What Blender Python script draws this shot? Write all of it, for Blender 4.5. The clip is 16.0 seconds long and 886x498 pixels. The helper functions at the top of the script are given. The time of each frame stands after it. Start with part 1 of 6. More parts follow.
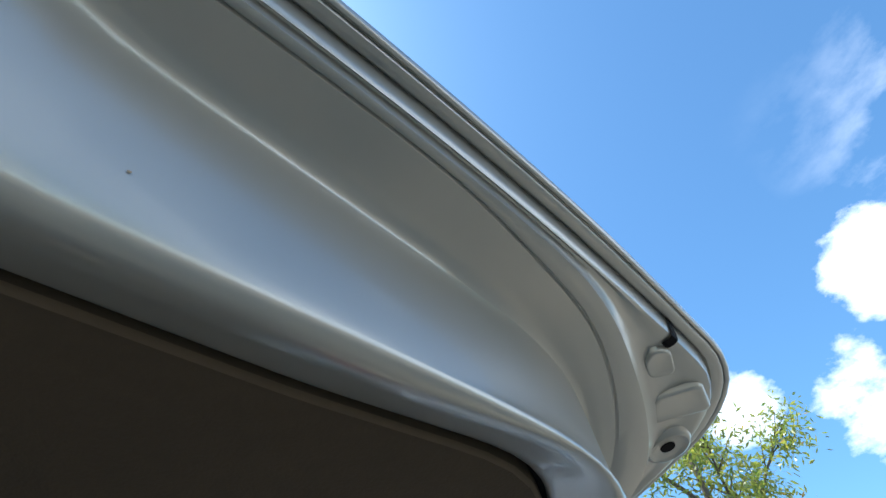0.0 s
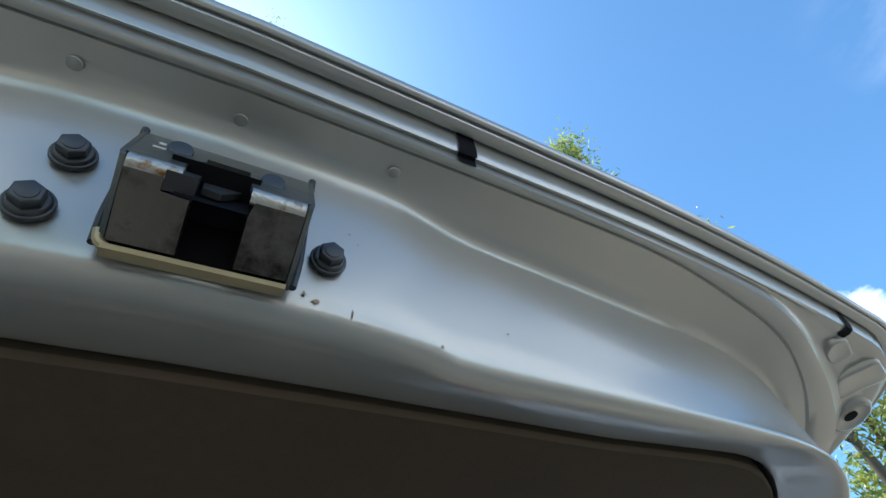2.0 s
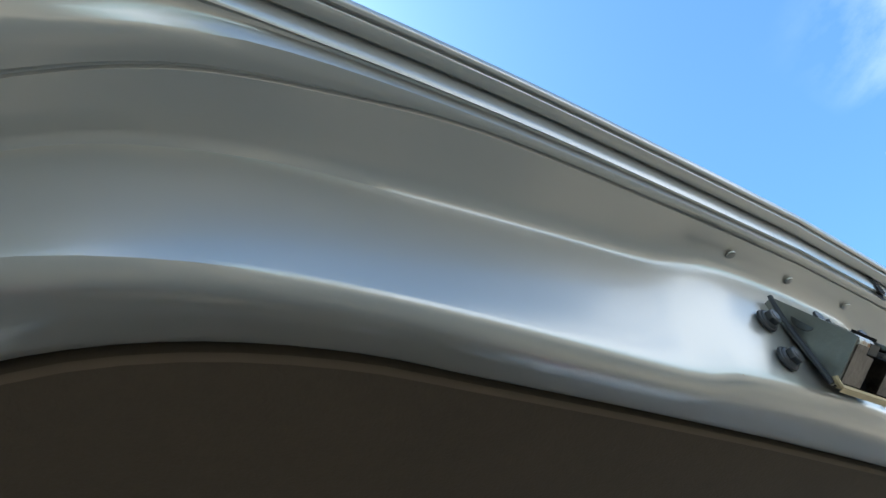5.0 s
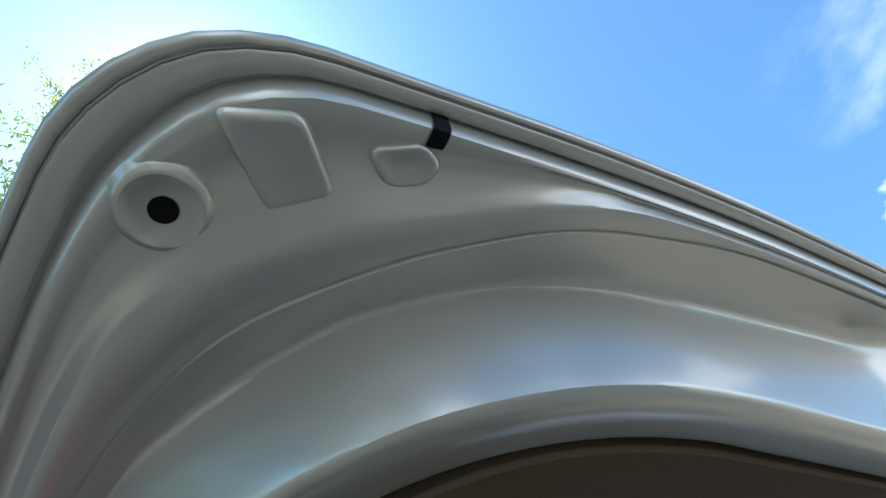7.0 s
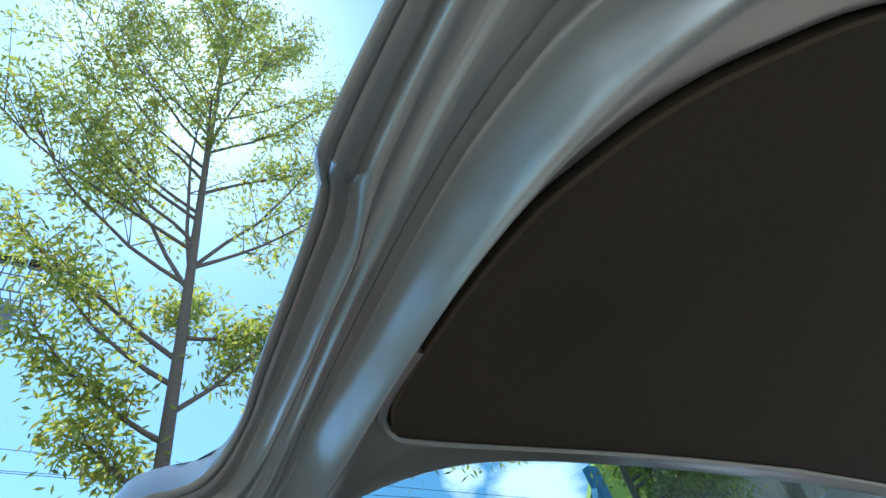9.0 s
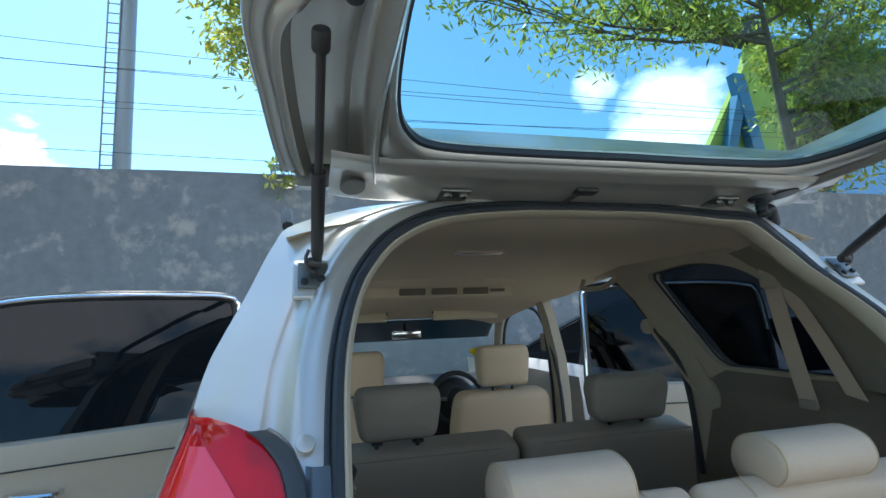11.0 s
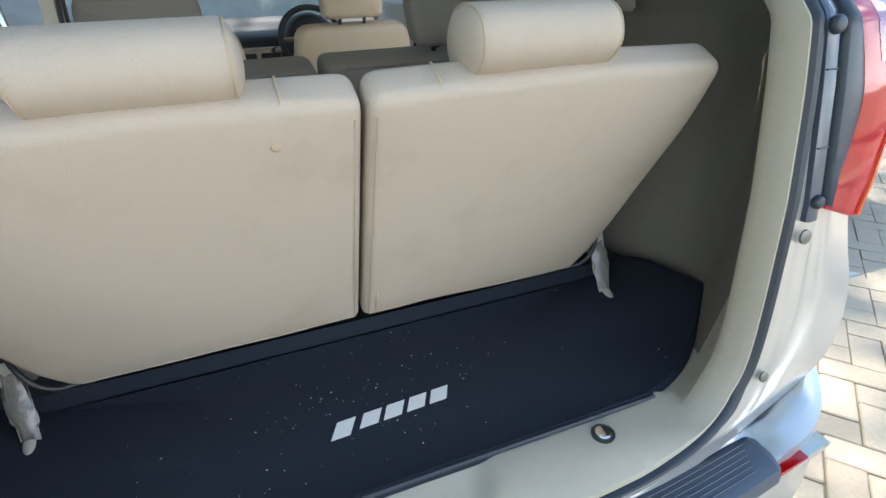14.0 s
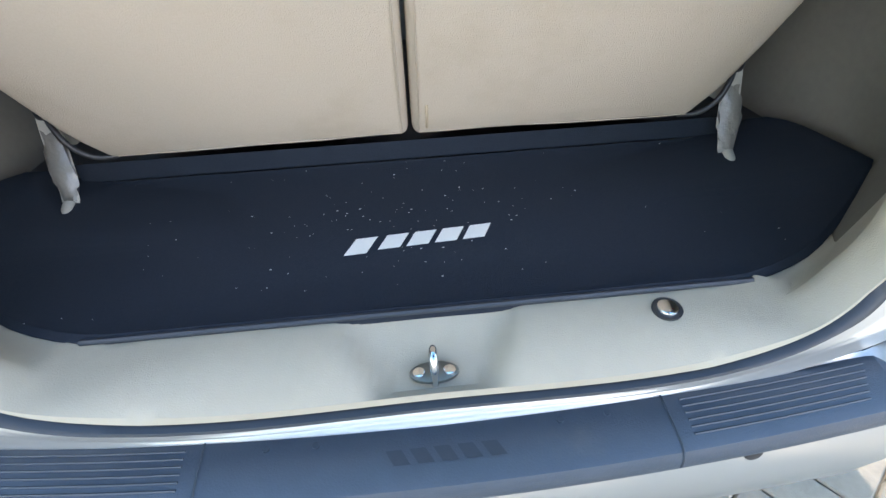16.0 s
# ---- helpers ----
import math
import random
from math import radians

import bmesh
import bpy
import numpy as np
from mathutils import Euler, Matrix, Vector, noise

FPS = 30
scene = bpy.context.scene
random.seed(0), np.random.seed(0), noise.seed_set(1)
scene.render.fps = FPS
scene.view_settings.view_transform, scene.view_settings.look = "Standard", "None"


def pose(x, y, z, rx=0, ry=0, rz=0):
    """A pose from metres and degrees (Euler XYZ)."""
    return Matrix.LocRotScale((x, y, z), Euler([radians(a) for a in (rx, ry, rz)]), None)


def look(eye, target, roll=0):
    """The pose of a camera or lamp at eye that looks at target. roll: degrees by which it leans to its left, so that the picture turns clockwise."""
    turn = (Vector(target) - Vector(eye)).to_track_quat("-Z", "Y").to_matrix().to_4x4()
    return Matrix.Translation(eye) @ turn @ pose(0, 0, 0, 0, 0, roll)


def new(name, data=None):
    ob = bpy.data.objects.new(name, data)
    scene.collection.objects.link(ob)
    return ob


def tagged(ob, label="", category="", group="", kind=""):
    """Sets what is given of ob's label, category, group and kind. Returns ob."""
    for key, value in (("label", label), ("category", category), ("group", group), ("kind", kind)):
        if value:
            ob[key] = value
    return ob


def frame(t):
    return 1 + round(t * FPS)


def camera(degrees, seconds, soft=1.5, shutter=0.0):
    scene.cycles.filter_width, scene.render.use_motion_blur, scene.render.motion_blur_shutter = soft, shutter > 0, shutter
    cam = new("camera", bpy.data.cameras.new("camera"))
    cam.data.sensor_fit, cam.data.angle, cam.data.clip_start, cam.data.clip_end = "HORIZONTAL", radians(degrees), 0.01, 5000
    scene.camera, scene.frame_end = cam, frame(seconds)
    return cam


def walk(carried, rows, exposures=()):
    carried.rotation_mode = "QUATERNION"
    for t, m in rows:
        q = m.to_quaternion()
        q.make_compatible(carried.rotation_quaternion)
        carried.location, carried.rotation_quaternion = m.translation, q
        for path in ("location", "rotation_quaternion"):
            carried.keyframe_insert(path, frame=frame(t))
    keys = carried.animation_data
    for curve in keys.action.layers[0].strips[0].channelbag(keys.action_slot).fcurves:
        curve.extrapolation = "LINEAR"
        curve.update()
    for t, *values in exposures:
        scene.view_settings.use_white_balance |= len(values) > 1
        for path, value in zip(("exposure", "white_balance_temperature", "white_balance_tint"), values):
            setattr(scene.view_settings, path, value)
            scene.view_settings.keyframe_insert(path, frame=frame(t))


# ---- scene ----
# ---- camera ----
PATH = [
    (0, 0.1214, -0.8894, 1.6478, 141.39, 7.25, -40.18),
    (0.5, 0.1054, -0.9096, 1.6483, 140.60, 3.79, -36.91),
    (1, 0.0599, -0.9130, 1.6452, 143.42, 8.24, -32.37),
    (1.5, 0.0286, -0.9141, 1.6488, 143.57, 10.02, -28.36),
    (2, 0.0075, -0.9122, 1.6398, 141.63, 8.92, -26.13),
    (2.5, -0.0275, -0.9216, 1.6359, 141.03, 8.01, -25.62),
    (3, -0.0787, -0.9313, 1.6334, 140.73, 7.81, -24.59),
    (3.5, -0.1324, -0.9207, 1.6354, 140.17, 8.01, -24.82),
    (4, -0.1877, -0.9010, 1.6405, 140.62, 8.32, -25.17),
    (4.2, -0.2085, -0.8916, 1.6369, 141.06, 8.30, -25.80),
    (6.3, -0.3812, -0.8749, 1.6484, 143.08, 12.19, -31.80),
    (6.5, -0.3905, -0.8686, 1.6440, 147.11, 10.15, -28.42),
    (7, -0.4444, -0.8658, 1.6371, 147.32, 10.43, -27.34),
    (7.5, -0.4907, -0.8381, 1.6203, 144.57, 8.31, -26.73),
    (8, -0.5448, -0.7693, 1.5982, 146.48, 11.33, -29.91),
    (8.5, -0.5554, -0.7130, 1.5789, 143.84, 10.94, -30.40),
    (9, -0.5807, -0.6809, 1.5322, 137.99, 8.23, -27.04),
    (9.5, -0.5588, -0.6528, 1.5076, 128.69, 4.75, -20.68),
    (9.7, -0.5631, -0.6571, 1.4833, 124.45, 2.85, -18.94),
    (11.8, -0.501, -0.531, 1.373, 85.14, 1.9, -14.28),
    (12, -0.471, -0.505, 1.359, 82.23, 1.86, -14.78),
    (12.5, -0.406, -0.415, 1.292, 71.98, 1.82, -18.28),
    (13, -0.343, -0.348, 1.234, 62.58, 0.39, -25.33),
    (13.5, -0.257, -0.376, 1.21, 60.26, 0.1, -26.73),
    (14, -0.12, -0.496, 1.237, 61.83, 1.63, -21.31),
    (14.5, -0.079, -0.589, 1.235, 62.23, 2.06, -15.92),
    (15, -0.08, -0.683, 1.244, 60.68, 2.11, -10.18),
    (15.5, -0.038, -0.594, 1.175, 55.47, 1.77, -6.52),
    (16, -0.01, -0.452, 1.088, 49.22, 1.66, -5.68),
]
cam = camera(81.35, 16.0)
walk(cam, [(t, pose(*p)) for t, *p in PATH], [(0, 0.95, 6000, 8), (0.5, 1.0, 6000, 8), (1.0, 0.9, 6000, 8), (1.5, 0.82, 6000, 8), (2.0, 0.95, 6000, 8), (2.5, 1.1, 6100, 8), (4.0, 1.28, 6050, 8), (6.5, 1.3, 6150, 8), (7.0, 1.22, 6050, 8), (7.5, 1.42, 5850, 8), (8.0, 1.2, 5800, 9), (8.5, 1.14, 5800, 9), (9.0, 0.98, 5850, 8), (9.5, 0.66, 5700, 8), (9.7, 0.64, 5750, 8), (11.8, 1.86, 6300, 10), (12.4, 1.97, 6400, 11), (13, 2.36, 6700, 13), (13.5, 2.12, 6700, 13), (14.0, 2.26, 6700, 13), (14.5, 2.16, 6700, 13), (15.5, 2.26, 6500, 14), (16, 2.7, 6650, 15)])
import functools


# ---- world, sun, exposure ----
SUN_AZ, SUN_EL = -13.4, 63.9          # degrees from +y, to the right positive; height
world = bpy.data.worlds.new("world")
scene.world = world
world.use_nodes = True
wn, wl = world.node_tree.nodes, world.node_tree.links
sky = wn.new("ShaderNodeTexSky")
sky.sky_type, sky.sun_disc = "NISHITA", False
sky.sun_elevation, sky.sun_rotation = radians(SUN_EL), radians(SUN_AZ)
sky.air_density, sky.dust_density, sky.ozone_density = 1.0, 0.6, 1.5
sky_coord = wn.new("ShaderNodeTexCoord")
cloud_map = wn.new("ShaderNodeMapping")
cloud_map.inputs["Scale"].default_value = (1.0, 1.0, 1.8)
cloud_noise = wn.new("ShaderNodeTexNoise")
cloud_noise.inputs["Scale"].default_value, cloud_noise.inputs["Detail"].default_value = 6.0, 10.0
cloud_noise.inputs["Roughness"].default_value = 0.62
cloud_ramp = wn.new("ShaderNodeValToRGB")
cloud_ramp.color_ramp.elements[0].position, cloud_ramp.color_ramp.elements[1].position = 0.36, 1.0
# cumulus heaps: direction, and the cosine at which each one ends
cloud_sum = None
for way, edge, most in (((.86, -.09, .50), .9965, .5), ((.885, .20, .42), .9975, .5), ((.93, .06, .36), .9955, .4), ((.50, .77, .40), .9988, .45), ((.33, .90, .27), .9962, .6), ((.61, .72, .32), .9930, .62), ((.50, .83, .23), .9945, .6), ((-.44, .88, .20), .9930, .5), ((-.30, .93, .13), .9940, .5)):
    c_dot, c_map = wn.new("ShaderNodeVectorMath"), wn.new("ShaderNodeMapRange")
    c_dot.operation = "DOT_PRODUCT"
    c_dot.inputs[1].default_value = Vector(way).normalized()
    c_map.interpolation_type = "SMOOTHSTEP"
    c_map.inputs["From Min"].default_value, c_map.inputs["From Max"].default_value, c_map.inputs["To Max"].default_value = 1 - (1 - edge) * 1.7, 1, most + .55
    wl.new(sky_coord.outputs["Generated"], c_dot.inputs[0])
    wl.new(c_dot.outputs["Value"], c_map.inputs["Value"])
    if cloud_sum is None:
        cloud_sum = c_map.outputs[0]
    else:
        c_max = wn.new("ShaderNodeMath")
        c_max.operation = "MAXIMUM"
        wl.new(cloud_sum, c_max.inputs[0])
        wl.new(c_map.outputs[0], c_max.inputs[1])
        cloud_sum = c_max.outputs[0]
cloud_add = wn.new("ShaderNodeMath")
cloud_add.operation = "ADD"
cloud_gain = wn.new("ShaderNodeMath")
cloud_gain.operation = "MULTIPLY_ADD"
cloud_gain.inputs[1].default_value, cloud_gain.inputs[2].default_value = 3.2, -1.75
cloud_near = wn.new("ShaderNodeMapRange")
cloud_near.inputs["From Max"].default_value = 0.12
cloud_heap = wn.new("ShaderNodeMath")
cloud_heap.operation = "MULTIPLY"
cloud_mix = wn.new("ShaderNodeMixRGB")
cloud_mix.inputs[2].default_value = (9.0, 9.3, 9.8, 1)
# broken low cloud, unseen, added for light over the half-sky away from the sun
field_map = wn.new("ShaderNodeMapping")
field_map.inputs["Scale"].default_value = (1.0, 1.0, 2.2)
field_noise = wn.new("ShaderNodeTexNoise")
field_noise.inputs["Scale"].default_value, field_noise.inputs["Detail"].default_value, field_noise.inputs["Roughness"].default_value = 2.6, 9.0, 0.58
field_ramp = wn.new("ShaderNodeValToRGB")
field_ramp.color_ramp.elements[0].position, field_ramp.color_ramp.elements[1].position = 0.47, 0.56
field_axes = wn.new("ShaderNodeSeparateXYZ")
field_side, field_low = wn.new("ShaderNodeMapRange"), wn.new("ShaderNodeMapRange")
field_side.inputs["From Min"].default_value, field_side.inputs["From Max"].default_value = -0.05, -0.35
field_low.inputs["From Min"].default_value, field_low.inputs["From Max"].default_value = 0.75, 0.40
field_a, field_b, field_c = wn.new("ShaderNodeMath"), wn.new("ShaderNodeMath"), wn.new("ShaderNodeMath")
field_a.operation, field_b.operation, field_c.operation = "MULTIPLY", "MULTIPLY", "MAXIMUM"
sky_tint = wn.new("ShaderNodeMixRGB")
sky_tint.blend_type = "MULTIPLY"
sky_tint.inputs[0].default_value = 1.0
sky_tint.inputs[2].default_value = (0.70, 1.0, 1.10, 1)
wl.new(sky_coord.outputs["Generated"], cloud_map.inputs[0])
wl.new(cloud_map.outputs[0], cloud_noise.inputs["Vector"])
wl.new(cloud_noise.outputs["Fac"], cloud_gain.inputs[0])
wl.new(cloud_gain.outputs[0], cloud_add.inputs[0])
wl.new(cloud_sum, cloud_add.inputs[1])
wl.new(cloud_add.outputs[0], cloud_ramp.inputs[0])
wl.new(sky.outputs[0], sky_tint.inputs[1])
wl.new(cloud_sum, cloud_near.inputs["Value"])
wl.new(cloud_ramp.outputs[0], cloud_heap.inputs[0])
wl.new(cloud_near.outputs[0], cloud_heap.inputs[1])
wl.new(sky_coord.outputs["Generated"], field_map.inputs[0])
wl.new(sky_coord.outputs["Generated"], field_axes.inputs[0])
wl.new(field_map.outputs[0], field_noise.inputs["Vector"])
wl.new(field_noise.outputs["Fac"], field_ramp.inputs[0])
wl.new(field_axes.outputs["Y"], field_side.inputs["Value"])
wl.new(field_axes.outputs["Z"], field_low.inputs["Value"])
wl.new(field_side.outputs[0], field_a.inputs[0])
wl.new(field_low.outputs[0], field_a.inputs[1])
wl.new(field_ramp.outputs[0], field_b.inputs[0])
wl.new(field_a.outputs[0], field_b.inputs[1])
wl.new(cloud_heap.outputs[0], field_c.inputs[0])
wl.new(field_b.outputs[0], field_c.inputs[1])
wl.new(field_c.outputs[0], cloud_mix.inputs[0])
wl.new(sky_tint.outputs[0], cloud_mix.inputs[1])
wl.new(cloud_mix.outputs[0], wn["Background"].inputs[0])
wn["Background"].inputs[1].default_value = 0.12

sun = new("sun", bpy.data.lights.new("sun", "SUN"))
sun.data.energy, sun.data.angle, sun.data.color = 4.0, radians(0.53), (1.0, 0.95, 0.87)
sun_way = Vector((math.sin(radians(SUN_AZ)) * math.cos(radians(SUN_EL)), math.cos(radians(SUN_AZ)) * math.cos(radians(SUN_EL)), math.sin(radians(SUN_EL))))
sun.matrix_world = look(sun_way * 40, (0, 0, 0))

# ---- materials ----
def material(name, color, rough=0.5, metal=0.0, color2=None, scale=20.0, detail=4.0, bump=0.0, bump_scale=None, coat=0.0, stretch=(1, 1, 1),
             stain=None, stain_scale=3.0, stain_at=(0.55, 0.75), spec=0.5, vary=0.0, rough2=None):
    """A principled material: a grain between two colours, larger stains, relief, and a shift from piece to piece."""
    m = bpy.data.materials.new(name)
    m.use_nodes = True
    n, l = m.node_tree.nodes, m.node_tree.links
    b = n["Principled BSDF"]
    b.inputs["Roughness"].default_value, b.inputs["Metallic"].default_value = rough, metal
    b.inputs["Coat Weight"].default_value, b.inputs["Coat Roughness"].default_value = coat, 0.06
    b.inputs["Specular IOR Level"].default_value = spec
    tc, mp = n.new("ShaderNodeTexCoord"), n.new("ShaderNodeMapping")
    mp.inputs["Scale"].default_value = stretch
    l.new(tc.outputs["Object"], mp.inputs[0])
    nz = n.new("ShaderNodeTexNoise")
    nz.inputs["Scale"].default_value, nz.inputs["Detail"].default_value = scale, detail
    l.new(mp.outputs[0], nz.inputs["Vector"])
    mix = n.new("ShaderNodeMixRGB")
    mix.inputs[1].default_value = (*color, 1)
    mix.inputs[2].default_value = (*(color2 or [c * 0.85 for c in color]), 1)
    l.new(nz.outputs["Fac"], mix.inputs[0])
    out = mix.outputs[0]
    if stain:
        sz, sr, sm = n.new("ShaderNodeTexNoise"), n.new("ShaderNodeValToRGB"), n.new("ShaderNodeMixRGB")
        sz.inputs["Scale"].default_value, sz.inputs["Detail"].default_value, sz.inputs["Roughness"].default_value = stain_scale, 8.0, 0.65
        sr.color_ramp.elements[0].position, sr.color_ramp.elements[1].position = stain_at
        l.new(mp.outputs[0], sz.inputs["Vector"])
        l.new(sz.outputs["Fac"], sr.inputs[0])
        l.new(sr.outputs[0], sm.inputs[0])
        l.new(out, sm.inputs[1])
        sm.inputs[2].default_value = (*stain, 1)
        out = sm.outputs[0]
    if vary:
        oi, hs, mr = n.new("ShaderNodeObjectInfo"), n.new("ShaderNodeHueSaturation"), n.new("ShaderNodeMapRange")
        mr.inputs["To Min"].default_value, mr.inputs["To Max"].default_value = 1 - vary, 1 + vary
        l.new(oi.outputs["Random"], mr.inputs["Value"])
        l.new(mr.outputs[0], hs.inputs["Value"])
        l.new(out, hs.inputs["Color"])
        out = hs.outputs[0]
    l.new(out, b.inputs["Base Color"])
    if rough2 is not None:
        rr = n.new("ShaderNodeMapRange")
        rr.inputs["To Min"].default_value, rr.inputs["To Max"].default_value = rough, rough2
        l.new(nz.outputs["Fac"], rr.inputs["Value"])
        l.new(rr.outputs[0], b.inputs["Roughness"])
    if bump:
        bz, bp = n.new("ShaderNodeTexNoise"), n.new("ShaderNodeBump")
        bz.inputs["Scale"].default_value, bz.inputs["Detail"].default_value = bump_scale or scale * 3, 3.0
        bp.inputs["Strength"].default_value, bp.inputs["Distance"].default_value = bump, 0.002
        l.new(mp.outputs[0], bz.inputs["Vector"])
        l.new(bz.outputs["Fac"], bp.inputs["Height"])
        l.new(bp.outputs[0], b.inputs["Normal"])
    return m


def glass(name, color, rough=0.0, ior=1.45):
    m = bpy.data.materials.new(name)
    m.use_nodes = True
    b = m.node_tree.nodes["Principled BSDF"]
    b.inputs["Base Color"].default_value, b.inputs["Roughness"].default_value = (*color, 1), rough
    b.inputs["Transmission Weight"].default_value, b.inputs["IOR"].default_value = 1.0, ior
    return m


def pane_glass(name, tint, gloss=0.04):
    """A thin pane: it lets light straight through, tinted, with a gloss on top."""
    m = bpy.data.materials.new(name)
    m.use_nodes = True
    n, l = m.node_tree.nodes, m.node_tree.links
    n.remove(n["Principled BSDF"])
    t, g, f, x = n.new("ShaderNodeBsdfTransparent"), n.new("ShaderNodeBsdfGlossy"), n.new("ShaderNodeLayerWeight"), n.new("ShaderNodeMixShader")
    p, q = n.new("ShaderNodeMath"), n.new("ShaderNodeMath")
    t.inputs[0].default_value = (*tint, 1)
    g.inputs["Roughness"].default_value = 0.01
    f.inputs[0].default_value = 0.5
    p.operation, q.operation = "POWER", "MULTIPLY_ADD"
    l.new(f.outputs["Facing"], p.inputs[0])
    p.inputs[1].default_value = 5
    l.new(p.outputs[0], q.inputs[0])
    q.inputs[1].default_value, q.inputs[2].default_value = 0.6, gloss
    l.new(q.outputs[0], x.inputs[0])
    l.new(t.outputs[0], x.inputs[1])
    l.new(g.outputs[0], x.inputs[2])
    l.new(x.outputs[0], n["Material Output"].inputs[0])
    return m


PAINT = material("silver_beige_paint", (0.50, 0.495, 0.465), 0.32, 0.55, (0.465, 0.46, 0.435), 900, 2, coat=0.55, spec=0.5)
PAINT_DULL = material("inner_paint", (0.436, 0.434, 0.408), 0.30, 0.60, (0.42, 0.418, 0.396), 40, 3, coat=0.4, stain=(0.44, 0.436, 0.412), stain_scale=14, stain_at=(0.6, 0.85), rough2=0.30)
BEIGE = material("beige_plastic", (0.39, 0.345, 0.265), 0.55, 0, (0.36, 0.318, 0.243), 60, 4, bump=0.25, bump_scale=700, stain=(0.33, 0.285, 0.22), stain_scale=5, stain_at=(0.6, 0.85))
FABRIC = material("cream_fabric", (0.505, 0.424, 0.336), 0.9, 0, (0.45, 0.375, 0.295), 420, 3, bump=0.6, bump_scale=700, stain=(0.41, 0.335, 0.25), stain_scale=5.5, stain_at=(0.53, 0.80), spec=0.15)
# darker copy of the seat fabric; the middle row's shade is in the colour
FABRIC_GREY = material("darkened_cream_fabric", (0.34, 0.305, 0.255), 0.9, 0, (0.29, 0.26, 0.22), 420, 3, bump=0.5, bump_scale=900, spec=0.15)
# pillar lining: beige trim with the shade further in put into its colour
LINING_PALE = material("shaded_beige_plastic", (0.27, 0.245, 0.20), 0.75, 0, (0.24, 0.22, 0.18), 80, 4, bump=0.3, bump_scale=600, spec=0.3)
# boot side lining, its tone darkened for the shade deep in the boot
LINING = material("shade_darkened_lining", (0.19, 0.172, 0.142), 0.95, 0, (0.16, 0.145, 0.12), 90, 4, bump=0.4, bump_scale=700, spec=0.1)
VENT_DARK = material("brown_grey_vent_plastic", (0.17, 0.15, 0.12), 0.6, 0, (0.14, 0.125, 0.10), 60, 3)
FABRIC_SEAM = material("shaded_cream_stitching", (0.44, 0.365, 0.285), 0.9, 0, (0.38, 0.315, 0.24), 420, 3, spec=0.1)
FABRIC_TAN = material("tan_fabric", (0.54, 0.42, 0.29), 0.9, 0, (0.45, 0.36, 0.25), 420, 3, bump=0.5, bump_scale=900, spec=0.15)
HEADLINER = material("beige_headliner", (0.68, 0.60, 0.47), 0.95, 0, (0.62, 0.545, 0.425), 300, 3, bump=0.3, bump_scale=800, spec=0.1)
CARPET = material("black_carpet", (0.016, 0.021, 0.031), 0.95, 0, (0.036, 0.044, 0.058), 650, 4, bump=1.0, bump_scale=1100, spec=0.1)
RUBBER = material("black_rubber", (0.022, 0.027, 0.035), 0.42, 0, (0.03, 0.036, 0.045), 80, 3, spec=0.4)
# near-black that paints the shade inside holes, slots and gaps
HOLE = material("hole_shade_black", (0.004, 0.004, 0.006), 0.7, 0, (0.006, 0.006, 0.008), 60, 2, spec=0.1)
BLACK = material("black_plastic", (0.02, 0.02, 0.022), 0.45, 0, (0.03, 0.03, 0.032), 120, 3)
PAD = material("grey_black_step_plastic", (0.046, 0.060, 0.080), 0.42, 0, (0.060, 0.076, 0.098), 40, 4, bump=0.2, bump_scale=500, stain=(0.10, 0.10, 0.10), stain_scale=8, stain_at=(0.6, 0.9))
# pad plastic darkened so that raised marks carry their relief shade in colour
PAD_DARK = material("pad_relief_shade", (0.034, 0.045, 0.060), 0.5, 0, (0.040, 0.052, 0.068), 60, 3)
SLATE = material("dark_slate_lamp_housing", (0.06, 0.075, 0.095), 0.25, 0, (0.05, 0.065, 0.085), 30, 2, coat=0.5)
BROWN = material("dark_brown_trim_board", (0.078, 0.060, 0.041), 0.75, 0, (0.064, 0.050, 0.035), 160, 4, bump=0.25, bump_scale=600, stain=(0.055, 0.044, 0.032), stain_scale=4, stain_at=(0.5, 0.8), spec=0.2)
BOARD_EDGE = material("tan_board_edge", (0.115, 0.085, 0.055), 0.8, 0, (0.095, 0.07, 0.045), 100, 4)
STEEL = material("zinc_steel", (0.27, 0.28, 0.26), 0.36, 0.9, (0.13, 0.14, 0.135), 50, 6, stain=(0.20, 0.12, 0.06), stain_scale=30, stain_at=(0.60, 0.72), bump=0.15, bump_scale=300)
STEEL_DARK = material("oily_dark_steel", (0.035, 0.04, 0.042), 0.35, 0.6, (0.06, 0.065, 0.065), 60, 5, bump=0.15, bump_scale=300)
JAW = material("oily_grey_brown_steel", (0.22, 0.195, 0.17), 0.32, 0.8, (0.10, 0.09, 0.08), 45, 6, stain=(0.03, 0.026, 0.022), stain_scale=60, stain_at=(0.48, 0.66), bump=0.15, bump_scale=300)
STEEL_WORN = material("worn_rusty_steel_edge", (0.55, 0.54, 0.50), 0.35, 0.85, (0.40, 0.38, 0.34), 90, 5, stain=(0.25, 0.12, 0.04), stain_scale=140, stain_at=(0.56, 0.66), bump=0.3, bump_scale=500)
STEEL_GOLD = material("yellow_zinc_steel", (0.50, 0.42, 0.25), 0.45, 0.7, (0.36, 0.31, 0.20), 70, 5, bump=0.15, bump_scale=300)
BRACKET = material("pale_grey_painted_steel", (0.50, 0.48, 0.43), 0.5, 0.2, (0.40, 0.38, 0.33), 60, 5, bump=0.3, bump_scale=150)
WRAP = material("torn_clear_plastic", (0.24, 0.225, 0.195), 0.3, 0, (0.14, 0.13, 0.115), 40, 6, bump=0.8, bump_scale=120, coat=0.4)
